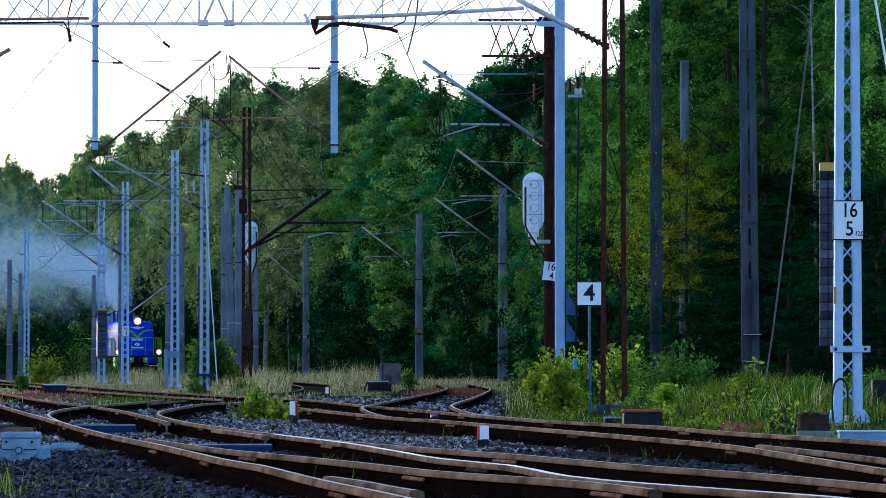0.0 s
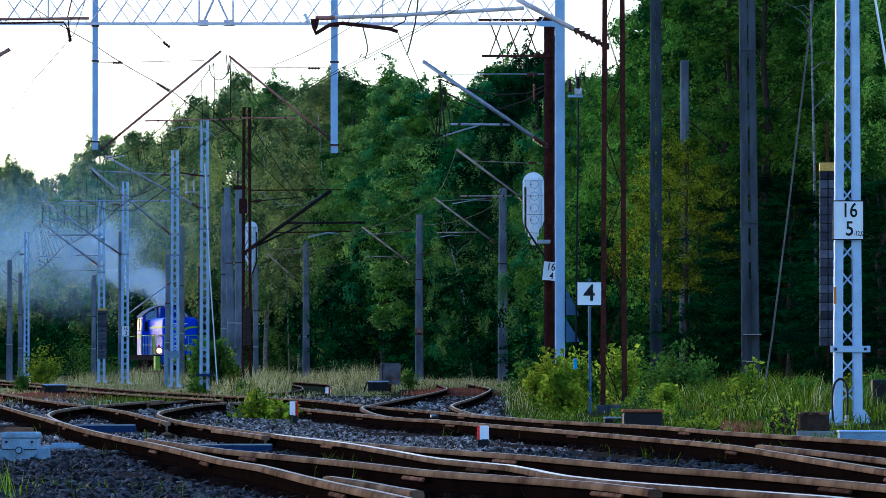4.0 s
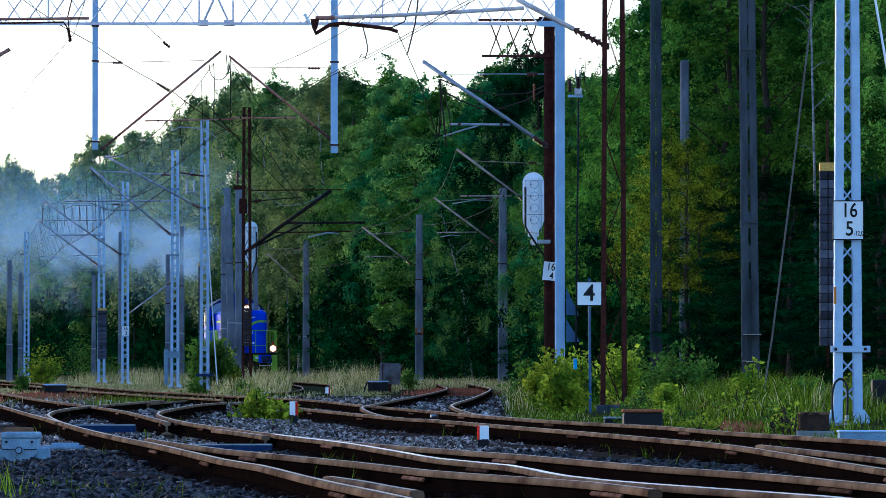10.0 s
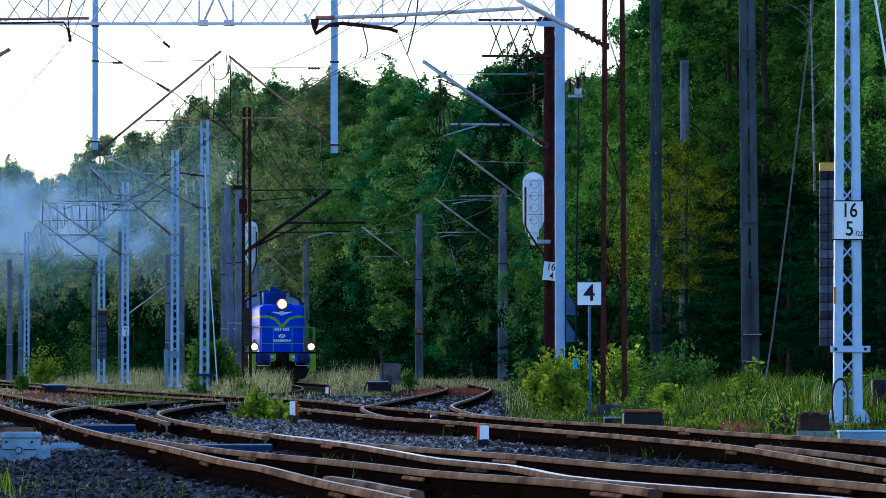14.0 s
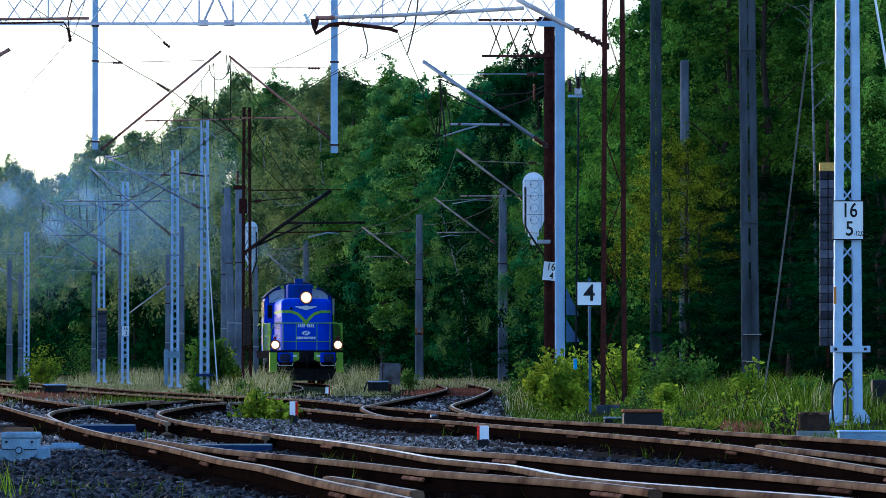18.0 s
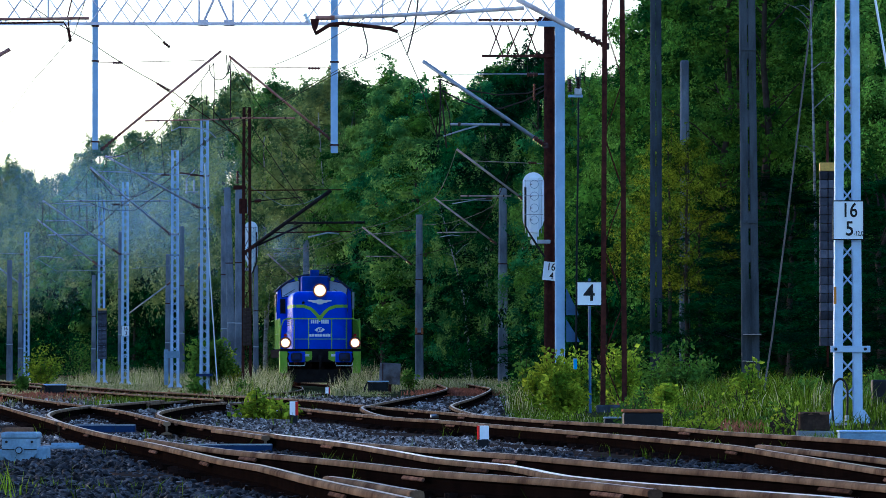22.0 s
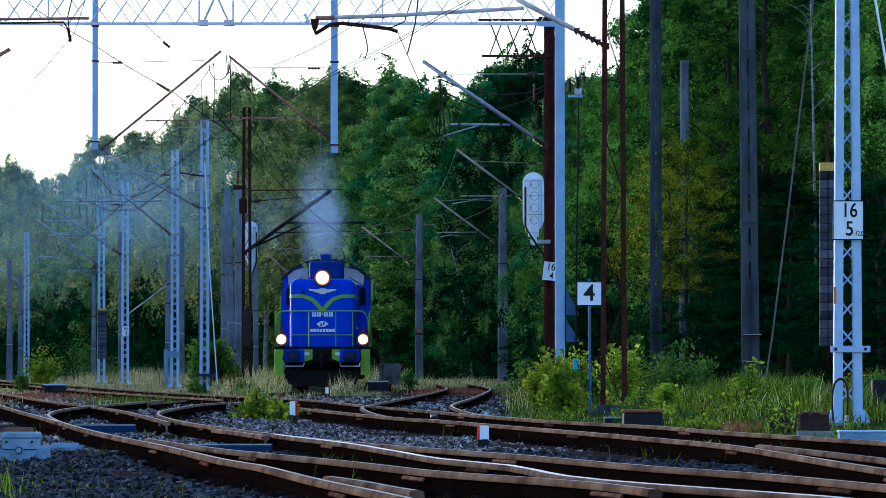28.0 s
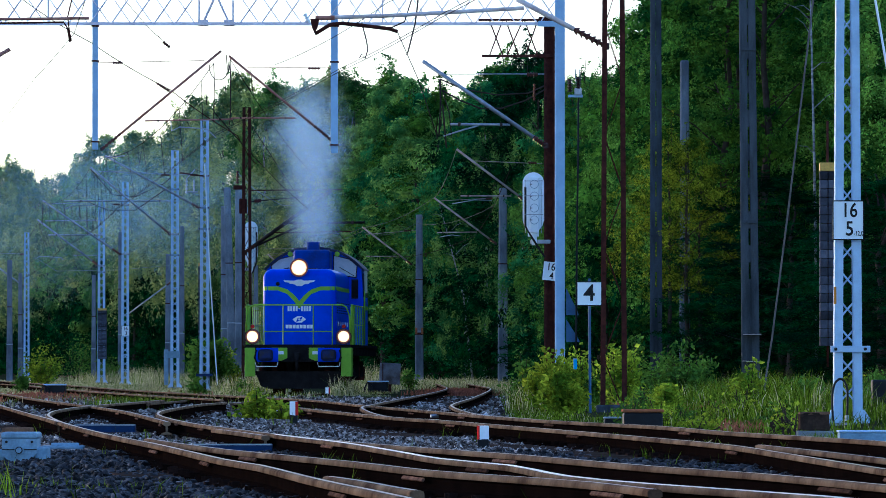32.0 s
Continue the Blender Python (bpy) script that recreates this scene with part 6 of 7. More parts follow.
    for cx, cy, n, sp in ((-10.15, 150.0, 1500, 1.1), (-9.931, 138.0, 900, 0.8), (-10.393, 172.0, 900, 0.9), (0.35, 172.0, 1600, 0.55), (0.5, 190.0, 1200, 0.5), (-7.486, 148.0, 700, 0.9), (4.289, 96.0, 500, 0.22), (3.376, 70.0, 260, 0.15), (3.351, 110.0, 300, 0.2)):
        for j in range(n):
            x, y = cx + rng.gauss(0, sp), cy + rng.gauss(0, sp * 8)
            red.append((x, y, gz(x, y), rng.uniform(0.04, 0.20)))
    grass_field("red_sorrel", "low rusty-red sorrel on the old track bed", red, M_SORREL, 5, 0.4, 0.012)
    grass_field("verge_grass", "green grass and weeds on the trackside verge", green, M_GRASS, 1)
    grass_field("dry_grass", "tall pale seeding grass between the tracks", straw, M_STRAW, 2, 0.22, 0.0042)
    grass_field("ballast_weeds", "small green weeds between ballast stones", weeds, M_GRASS, 3, 0.3, 0.004)
    bush(-2.689, 88.0, 0.62, 0.56, 640, 0.052, M_BUSH, "low bright-green maple bush growing in the ballast", 1)
    bush(-2.267, 86.0, 0.40, 0.40, 300, 0.050, M_BUSH, "low bright-green maple bush growing in the ballast", 2)
    for x, d, w, h, n in ((932, 112, 0.7, 1.15, 620), (975, 104, 0.85, 1.15, 1500), (994, 99, 0.62, 0.92, 1100), (1016, 112, 0.8, 1.45, 800), (1045, 112, 0.6, 0.95, 420), (1096, 110, 0.8, 1.6, 900), (1120, 114, 0.6, 1.7, 420), (1172, 118, 0.7, 1.15, 520), (1200, 116, 0.95, 1.45, 1100), (1236, 119, 0.7, 1.25, 560), (1180, 92, 0.55, 0.55, 560), (1325, 88, 0.40, 0.95, 460), (1560, 82, 0.7, 0.8, 700), (1420, 95, 0.8, 0.5, 500)):
        bush((x - 784) * d / 10700, d, w, h, int(n * 1.5), 0.050, M_BUSH if x in (975, 994, 1016, 1096, 1180, 1325) else M_BUSH2, "leafy green shrub on the verge", int(x))
    for k in range(46):
        y = 62 + 70 * rng.random()
        x = verge_x(y) + 1.0 + 5.5 * rng.random()
        bush(x, y, rng.uniform(0.25, 0.7), rng.uniform(0.2, 0.6), 320, 0.026, rng.choice((M_BUSH, M_BUSH, M_BUSH2)), "leafy weed clump in the verge grass", 900 + k, "weed_clump")
    for x, d, w, h, n in ((366, 204, 1.55, 2.05, 3600), (352, 209, 1.1, 1.6, 1700), (402, 206, 0.9, 1.5, 1300), (75, 262, 1.6, 1.9, 1400), (35, 190, 0.55, 0.75, 400), (75, 285, 1.5, 1.2, 700), (130, 420, 4.0, 3.5, 1500), (725, 215, 0.7, 0.8, 450), (430, 168, 0.6, 0.5, 300), (345, 160, 0.5, 0.45, 300), (190, 330, 1.5, 1.7, 800)):
        bush((x - 784) * d / 10700, d, w, h, n, 0.065, M_BUSH if x in (75, 402) and d < 270 else M_BUSH2, "green shrub among dry grass", int(x) + 7)


M_SORREL = mat("red_sorrel_leaf", (0.36, 0.13, 0.075), (0.20, 0.075, 0.045), 1.0, 0.8, 0, 0, 6.0, island=0.4, trans=0.3, spec=0.0)
M_BUSH2 = mat("dark_bush_foliage", (0.165, 0.29, 0.030), (0.042, 0.105, 0.018), 1.2, 0.55, 0, 0, 6.0, island=0.5, rnd=0.2, trans=0.35, spec=0.0)
build_woods()
build_verge()

# ---- trackside things ----
def at(x, y, z=None):
    return (x, y, gz(x, y) if z is None else z)


# switch machine with its cover and rods
_p = (-3.312, 47.5, -0.165)
_t = thing("switch_machine", *_p, "grey-blue cast switch machine box beside the rails", "switch machine")
part("case", prism(B(), [(-0.135, 0.19), (0.135, 0.19), (0.138, 0.08), (0.07, 0.0), (-0.03, -0.02), (-0.138, 0.06)], -0.225, 0.225), M_BOX, _t)
part("seam", box(B(), (0, -0.226, 0.105), (0.272, 0.012, 0.007)), M_DARKBOX, _t)
for _x in (-0.10, 0.10):
    part("bolt", tube(B(), [(_x, -0.245, 0.165), (_x, -0.22, 0.165)], 0.011, 8), M_DARKBOX, _t)
part("cover", box(B(), (0, 0, 0.215), (0.29, 0.48, 0.05), None, 0.015), M_BOX, _t)
part("hub", tube(B(), [(0.0, -0.26, 0.10), (0.0, -0.22, 0.10)], 0.036, 14), M_BOX, _t)
part("hub_ring", tube(B(), [(0.0, -0.272, 0.10), (0.0, -0.255, 0.10)], 0.029, 14), M_DARKBOX, _t)
part("hub_cap", tube(B(), [(0.0, -0.285, 0.10), (0.0, -0.25, 0.10)], 0.022, 10), M_BOX, _t)
part("flange", box(B(), (-0.17, 0, 0.06), (0.10, 0.3, 0.09), None, 0.01), M_BOX, _t)
part("flange", box(B(), (0.17, 0, 0.07), (0.10, 0.3, 0.10), None, 0.01), M_BOX, _t)
_t = thing("rod_cover", -3.266, 52.0, -0.105, "pale grey steel rod cover lying on ballast", "rod cover")
part("plate", box(B(), (0, 0, 0), (0.36, 0.25, 0.03), None, 0.008), M_BOX, _t)
part("rib", box(B(), (0.02, -0.05, 0.025), (0.24, 0.05, 0.03), None, 0.008), M_BOX, _t)
_t = thing("timber_block", -3.865, 55.0, -0.07, "weathered brown timber sleeper end", "timber")
part("block", box(B(), (0, 0, 0), (0.25, 0.6, 0.21), None, 0.012), M_TIMBER, _t)
# blue-black steel covers across the turnout
for x0, x1, d in ((134, 240, 69.0), (346, 482, 51.5)):
    _t = thing("point_rod_cover", ((x0 + x1) / 2 - 784) * d / 10700, d, -0.150, "dark blue steel cover over the point rods", "rod cover", "rod covers")
    w = (x1 - x0) * d / 10700
    part("lid", box(B(), (0, 0, 0.03), (w, 0.35, 0.10), None, 0.008), M_BLUEBOX, _t)
    part("edge_strip", box(B(), (0, -0.178, 0.078), (w * 1.01, 0.012, 0.012)), M_GALV, _t)
for x0, x1, d in ((762, 862, 80.0), (1280, 1410, 59.0)):
    _t = thing("point_rod", ((x0 + x1) / 2 - 784) * d / 10700, d, -0.06 if d > 70 else -0.155, "steel point rod crossing between the rails", "rod", "rods")
    part("rod", tube(B(), [(-(x1 - x0) * d / 21400, 0, 0), ((x1 - x0) * d / 21400, 0.3, 0)], 0.022, 8), M_GALV, _t)


def fouling_post(x, y, w, h, left_red):
    z0 = gz(x, y)
    t = thing("fouling_point_post", x, y, z0, "short square post with red and white sides on a dark foot", "marker post", "fouling posts")
    part("foot", box(B(), (0, 0, h * 0.22), (w * 0.85, w * 0.85, h * 0.5), None, 0.006), M_DARKBOX, t)
    q = Matrix.Rotation(radians(14 if left_red else -24), 3, "Z")
    c = w / 1.35
    bm = box(B(), (0, 0, h * 0.72), (c, c, h * 0.56), q, 0.006)
    part("head", bm, M_WHITE, t)
    s = -1 if left_red else 1
    k = q @ Vector((s * c * 0.506, 0, 0))
    part("red_face", box(B(), (k.x, k.y, h * 0.72), (0.004, c * 0.98, h * 0.555), q), M_RED, t, "red painted face")


fouling_post(-1.949, 79.0, 0.115, 0.33, False)
fouling_post(0.378, 57.0, 0.125, 0.24, True)
fouling_post(-2.86, 150.0, 0.12, 0.28, False)
_t = thing("white_marker_stub", -6.727, 122.0, -0.24, "short white stub between the tracks", "marker post")
part("stub", box(B(), (0, 0, 0.08), (0.09, 0.09, 0.16), None, 0.01), M_WHITE, _t)


def relay_box(x, y, w, h, d, label, lid, cable=True):
    z0 = gz(x, y)
    t = thing("track_relay_box", x, y, z0, label, "trackside box", "trackside boxes")
    part("body", box(B(), (0, 0, h * 0.42), (w, d, h * 0.84), None, 0.02), M_DARKBOX, t)
    part("lid", box(B(), (0, 0, h * 0.90), (w * 1.06, d * 1.06, h * 0.10), None, 0.012), lid, t)
    for s in (-1, 1):
        part("foot", box(B(), (s * w * 0.35, 0, -0.05), (w * 0.12, d * 0.8, 0.16)), M_DARKBOX, t)
    if cable:
        part("cable", tube(B(), [(-w * 0.62, -d * 0.3, -0.05), (-w * 0.66, -d * 0.45, h * 0.4), (-w * 0.5, -d * 0.55, h * 0.85), (-w * 0.3, -d * 0.55, h * 0.7), (-w * 0.26, -d * 0.55, h * 0.2), (-w * 0.2, -d * 0.6, -0.05)], 0.03, 7), M_DARKBOX, t)
    return t


relay_box(-10.258, 160.0, 0.56, 0.36, 0.5, "dark trackside box with pale lid and cable loop", M_PAINT)
relay_box(-1.999, 186.0, 0.62, 0.40, 0.5, "dark trackside box with bright lid and hoses", M_PAINT)
relay_box(2.144, 65.0, 0.42, 0.34, 0.5, "dark switch box with rusty orange lid on the verge", M_ORANGE, False)
relay_box(1.963, 70.0, 0.20, 0.22, 0.3, "small pale grey junction box by the rusty mast", M_GALV, False)
_t = thing("instrument_cabinet", -1.66, 189.0, gz(-1.66, 189.0), "grey weathered sheet-metal cabinet among weeds", "cabinet")
part("panel", box(B(), (0, 0, 0.60), (0.66, 0.25, 0.66), Matrix.Rotation(radians(3), 3, "Y"), 0.02), M_CABINET, _t)
part("post", box(B(), (0, 0.02, 0.15), (0.1, 0.1, 0.4)), M_RUST, _t)
part("strap", box(B(), (-0.22, -0.135, 0.62), (0.03, 0.012, 0.6)), M_RUST, _t)
_t = thing("pole_bracket", -1.146, 291.7, 0.58 + (651 - 591) * 0.02729, "small rusty orange bracket on a grey pole", "bracket")
part("strap", box(B(), (0, 0, 0), (0.42, 0.05, 0.10), None, 0.01), M_RUST, _t)
for s in (-1, 1):
    part("lug", box(B(), (s * 0.14, -0.04, 0.14), (0.10, 0.06, 0.30), None, 0.01), M_ORANGE, _t)
_t = thing("mast_collar", *(-7.994, 202.7, 0.334), "dark blue-grey steel collar round a mast foot", "bracket")
part("collar", box(B(), (0, 0, 0), (0.56, 0.30, 0.09), None, 0.01), M_BLUEBOX, _t)
# concrete block with rotten timber lid, low grey case and cable loop by the near mast
_t = thing("concrete_block", 3.69, 60.0, -0.20, "pale concrete block with dark rotten timber on top", "concrete block")
part("block", box(B(), (0, 0, 0.07), (0.36, 0.36, 0.17), None, 0.015), M_CONC, _t)
part("timber_lid", rotten((-0.01, 0, 0.24), (0.30, 0.34, 0.16), 3), M_SLEEPER, _t)
part("timber_crust", rotten((-0.01, 0, 0.328), (0.30, 0.33, 0.022), 5, 0.15), M_TIMBER, _t)
_t = thing("stump", 3.539, 63.0, -0.20, "dark rotten timber stump in the grass", "stump")
part("block", rotten((0, 0, 0.11), (0.24, 0.26, 0.24), 8, 0.08), M_SLEEPER, _t)
_t = thing("low_case", 3.958, 57.0, -0.16, "low pale grey steel case at the foot of the mast", "case")
part("case", box(B(), (0, 0, 0.065), (0.46, 0.3, 0.13), None, 0.012), M_BOX, _t)
part("lid", box(B(), (0, 0, 0.14), (0.48, 0.32, 0.02), None, 0.006), M_PAINT, _t)
part("bolt", tube(B(), [(0.09, -0.17, 0.05), (0.09, -0.14, 0.05)], 0.014, 8), M_DARKBOX, _t)
_t = thing("cable_loop", *(4.41, 68, -0.189), "black cable looping up beside the mast foot", "cable")
bars("cable", spline([(4.423, 68, -0.189), (4.385, 68, 0.014), (4.379, 68, 0.269), (4.41, 68, 0.408), (4.474, 68, 0.453), (4.531, 68, 0.396), (4.55, 68, 0.269), (4.544, 68, 0.046), (4.544, 68, 0.002)], 0.02), (4.41, 68, -0.189), 0.013, M_DARKBOX, _t)
part("clamp", box(B(), Vector((4.544, 68, 0.014)) - Vector((4.41, 68, -0.189)), (0.04, 0.04, 0.06)), M_GALV, _t)
_t = thing("dark_case", 5.787, 80.0, gz(5.787, 80.0), "dark weathered case half hidden in grass", "case")
part("case", box(B(), (0, 0, 0.2), (0.24, 0.3, 0.5), None, 0.03), M_DARKBOX, _t)
_t = thing("blue_meter_case", *(2.209, 101, 0.637), "small bright blue case among the shrubs", "case")
part("case", box(B(), (0, 0, 0), (0.06, 0.06, 0.17), None, 0.01), M_CYAN, _t)
part("lid", box(B(), (0, 0, 0.09), (0.066, 0.066, 0.014), None, 0.003), M_GALV, _t)
_t = thing("mast_switch_case", -10.441, 228.0, gz(-10.441, 228.0), "grey cabinet fixed at the foot of a lattice mast", "cabinet")
part("case", box(B(), (0, 0, 0.8), (0.16, 0.2, 1.35), None, 0.02), M_BOX, _t)
_t = thing("mast_bracket", *(-10.28, 230.6, 1.076), "blue steel bracket plate on a distant mast", "bracket")
part("plate", box(B(), (0, 0, 0), (0.5, 0.03, 0.26), None, 0.01), M_BOX, _t)


# dark clods and offcuts along the edge of the verge
_rng = random.Random(77)
for k in range(14):
    y = _rng.uniform(50, 66)
    x = verge_x(y) + _rng.uniform(0.5, 1.3)
    _t = thing("timber_offcut", x, y, gz(x, y), "dark rotten sleeper offcut lying at the verge", "timber", "offcuts", _rng.uniform(0, 180))
    part("block", rotten((0, 0, 0.04), (_rng.uniform(0.12, 0.4), _rng.uniform(0.1, 0.2), _rng.uniform(0.07, 0.14)), k), M_SLEEPER, _t)
_t = thing("orange_mark", *(4.531, 69.86, 1.416), "orange paint patch on the mast leg", "paint mark")
part("patch", box(B(), (0, 0, 0), (0.03, 0.006, 0.20)), M_ORANGE2, _t)
for yy in (592, 640):
    _t = thing("pole_band", 5.966, 116.75, 0.58 + (651 - yy) * 116.7 / 10700, "thin pale wire band round the ladder pole", "band")
    part("wire", box(B(), (0, 0, 0), (0.345, 0.30, 0.014), Matrix.Rotation(radians(3 if yy > 600 else 0), 3, "Y")), M_PALETUBE, _t)
_t = thing("jumper_loop", *(-5.297, 139.6, 7.612), "slack jumper cable between two catenary arms", "cable")
bars("cable", spline([(-5.375, 139.6, 7.612), (-5.401, 139.6, 7.482), (-5.297, 139.6, 7.273), (-5.127, 139.6, 7.234), (-4.984, 139.6, 7.377), (-4.945, 139.6, 7.664)], 0.05), (-5.297, 139.6, 7.612), 0.011, M_WIRE, _t)
for p, q in (((-6.634, 140, 7.174), (-6.333, 140, 6.978)), ((-6.443, 139, 8.076), (-6.287, 139, 7.946))):
    _t = thing("strain_insulator", *p, "brown strain insulator in an overhead wire", "insulator", "strain insulators")
    insulator("insulator", p, q, p, 0.045, M_PORC, _t, 4)

# ---- track pieces: sleepers, rail chairs, rods ----
def lerp_line(line, y):
    """x on a plan line at distance y."""
    q = sorted(line, key=lambda p: p[1])
    for a, b in zip(q, q[1:]):
        if a[1] <= y <= b[1]:
            return a[0] + (b[0] - a[0]) * (y - a[1]) / max(1e-6, b[1] - a[1])
    return None


def lay_sleepers(track, left, right, y0, y1):
    me = bpy.data.meshes.new("sleeper")
    bm = box(B(), (0, 0, 0), (2.5, 0.25, 0.14), None, 0.012)
    bm.to_mesh(me)
    bm.free()
    me.materials.append(M_SLEEPER)
    ch = bpy.data.meshes.new("rail_chair")
    bm = box(B(), (0, 0, 0), (0.34, 0.15, 0.022))
    for s in (-1, 1):
        box(bm, (s * 0.095, 0, 0.022), (0.05, 0.08, 0.03))
        box(bm, (s * 0.125, 0, 0.02), (0.026, 0.026, 0.03))
    bm.to_mesh(ch)
    bm.free()
    ch.materials.append(M_CHAIR)
    rng = random.Random(int(y0 * 10 + y1))
    y = y0
    while y < y1:
        a, b = lerp_line(left, y), lerp_line(right, y)
        a2, b2 = lerp_line(left, y + 2), lerp_line(right, y + 2)
        if None not in (a, b, a2, b2):
            turn = math.degrees(math.atan2(-(a2 - a), 2))
            sl = link("sleeper", me, None, track)
            sl.matrix_basis = pose((a + b) / 2, y, -0.226 + rng.gauss(0, 0.004), 0, 0, turn + rng.gauss(0, 1.0))
            for x in (a, b):
                c = link("rail_chair", ch, None, track)
                c.matrix_basis = pose(x, y, -0.147, 0, 0, turn)
        y += 0.62


M_CHAIR = mat("rusty_rail_chair", (0.030, 0.017, 0.013), (0.012, 0.008, 0.007), 8.0, 0.9, 0.0, 0.3, 60, rnd=0.7, spec=0.0)
M_BRACE = mat("rusty_rail_brace", (0.17, 0.092, 0.056), (0.060, 0.032, 0.021), 9.0, 0.8, 0.0, 0.3, 60, rnd=0.6, spec=0.0)


def lay_braces(track, line, y0, y1, step):
    """Flat steel braces under the rail head that hold it against its chairs, on the side towards the yard."""
    me = bpy.data.meshes.new("rail_brace")
    bm = box(B(), (-0.047, 0, -0.052), (0.022, 0.80, 0.014), Matrix.Rotation(radians(-55), 3, "Y"), 0.002)
    bm.to_mesh(me)
    bm.free()
    me.materials.append(M_BRACE)
    rng = random.Random(int(y0 * 7 + line[0][0] * 100))
    y = y0
    while y < y1:
        a, b = lerp_line(line, y), lerp_line(line, y + 1.0)
        if a is not None and b is not None:
            ob = link("rail_brace", me, None, track)
            ob.matrix_basis = pose(a, y, rng.gauss(0, 0.004), 0, 0, math.degrees(math.atan2(-(b - a), 1.0)))
        y += step * rng.uniform(0.55, 1.45)


_tr = {o.name: o for o in scene.objects if o.name.startswith("track_")}
lay_sleepers(_tr["track_near"], RAIL_E, RAIL_D, 66, 108)
lay_sleepers(_tr["track_near"], RAIL_E, RAIL_S2, 28, 66)
lay_sleepers(_tr["track_near"], RAIL_R2, RAIL_D, 29, 62)
lay_sleepers(_tr["track_far"], RAIL_T2, RAIL_T1, 40, 86)
lay_sleepers(_tr["track_far"], shifted(RAIL_T1[9:], -1.53), RAIL_T1, 88, 150)
lay_sleepers(_tr["track_side"], RAIL_F, RAIL_C, 68, 110)
lay_sleepers(_tr["track_branch"], RAIL_U2, RAIL_U1, 74, 150)
for _line, _y0, _y1, _k in ((RAIL_E, 30, 80, 9.0), (RAIL_D, 31, 80, 8.0), (RAIL_S2, 27, 50, 8.0), (RAIL_R2, 30, 49, 7.5)):
    lay_braces(_tr["track_near"], _line, _y0, _y1, _k)
for _line, _y0, _y1 in ((RAIL_T1, 46, 95), (RAIL_T2, 34, 86)):
    lay_braces(_tr["track_far"], _line, _y0, _y1, 8.5)
lay_braces(_tr["track_side"], RAIL_C, 66, 110, 9.0)
# check rail with a blunt end beside the near rail
rail([(-0.124, 28.865), (-0.233, 29.694), (-0.422, 31.343), (-0.617, 32.663)], _tr["track_near"], False, -0.005)
rail([(-1.55, 52.817), (-1.833, 55.411), (-2.211, 58.547)], _tr["track_near"], False, -0.012)


# ---- ballast ----
def build_ballast():
    r = np.random.RandomState(5)
    def stones(n, y0, y1, size, shape, power):
        y = y0 + (y1 - y0) * r.random_sample(n) ** power
        x = (r.random_sample(n) * 2 - 1) * (0.078 * y + 0.4)
        keep = np.array([a < verge_x(b) + 0.25 * r.rand() for a, b in zip(x, y)])
        x, y = x[keep], y[keep]
        m = len(x)
        z = np.array([gz(a, b) for a, b in zip(x, y)])
        hump = np.array([noise.noise(Vector((a * 0.9, b * 0.25, 0))) for a, b in zip(x, y)])
        z += 0.015 + hump * 0.05 + r.random_sample(m) * 0.025
        base, tri = shape
        v = base[None] * (0.7 + 0.6 * r.random_sample((m, len(base), 1)))
        q = r.normal(size=(m, 4))
        q /= np.linalg.norm(q, axis=1)[:, None]
        w, a, b, c = q.T
        rot = np.stack([np.stack([1 - 2 * (b * b + c * c), 2 * (a * b - c * w), 2 * (a * c + b * w)], 1), np.stack([2 * (a * b + c * w), 1 - 2 * (a * a + c * c), 2 * (b * c - a * w)], 1), np.stack([2 * (a * c - b * w), 2 * (b * c + a * w), 1 - 2 * (a * a + b * b)], 1)], 1)
        v = np.einsum("mij,mkj->mki", rot, v) * np.array([1.0, 1.0, 0.95]) * (size * r.uniform(0.4, 1.6, m))[:, None, None]
        v += np.stack([x, y, z], 1)[:, None, :]
        f = tri[None] + (np.arange(m) * len(base))[:, None, None]
        return v.reshape(-1, 3), f.reshape(-1, 3)
    g = 1.618
    ico = np.array([(-1, g, 0), (1, g, 0), (-1, -g, 0), (1, -g, 0), (0, -1, g), (0, 1, g), (0, -1, -g), (0, 1, -g), (g, 0, -1), (g, 0, 1), (-g, 0, -1), (-g, 0, 1)]) / 1.9
    icof = np.array([(0, 11, 5), (0, 5, 1), (0, 1, 7), (0, 7, 10), (0, 10, 11), (1, 5, 9), (5, 11, 4), (11, 10, 2), (10, 7, 6), (7, 1, 8), (3, 9, 4), (3, 4, 2), (3, 2, 6), (3, 6, 8), (3, 8, 9), (4, 9, 5), (2, 4, 11), (6, 2, 10), (8, 6, 7), (9, 8, 1)])
    octa = np.array([(1, 0, 0), (-1, 0, 0), (0, 1, 0), (0, -1, 0), (0, 0, 1), (0, 0, -1)], dtype=float)
    octf = np.array([(0, 2, 4), (2, 1, 4), (1, 3, 4), (3, 0, 4), (2, 0, 5), (1, 2, 5), (3, 1, 5), (0, 3, 5)])
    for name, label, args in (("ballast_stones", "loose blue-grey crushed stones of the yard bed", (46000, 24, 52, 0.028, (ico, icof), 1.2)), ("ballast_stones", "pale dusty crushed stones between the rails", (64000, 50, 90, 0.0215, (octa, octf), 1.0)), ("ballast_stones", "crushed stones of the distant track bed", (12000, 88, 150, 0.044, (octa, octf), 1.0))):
        v, f = stones(*args)
        me = bpy.data.meshes.new(name)
        me.vertices.add(len(v))
        me.vertices.foreach_set("co", v.astype(np.float32).reshape(-1))
        me.loops.add(len(f) * 3)
        me.loops.foreach_set("vertex_index", f.astype(np.int32).reshape(-1))
        me.polygons.add(len(f))
        me.polygons.foreach_set("loop_start", np.arange(0, len(f) * 3, 3, dtype=np.int32))
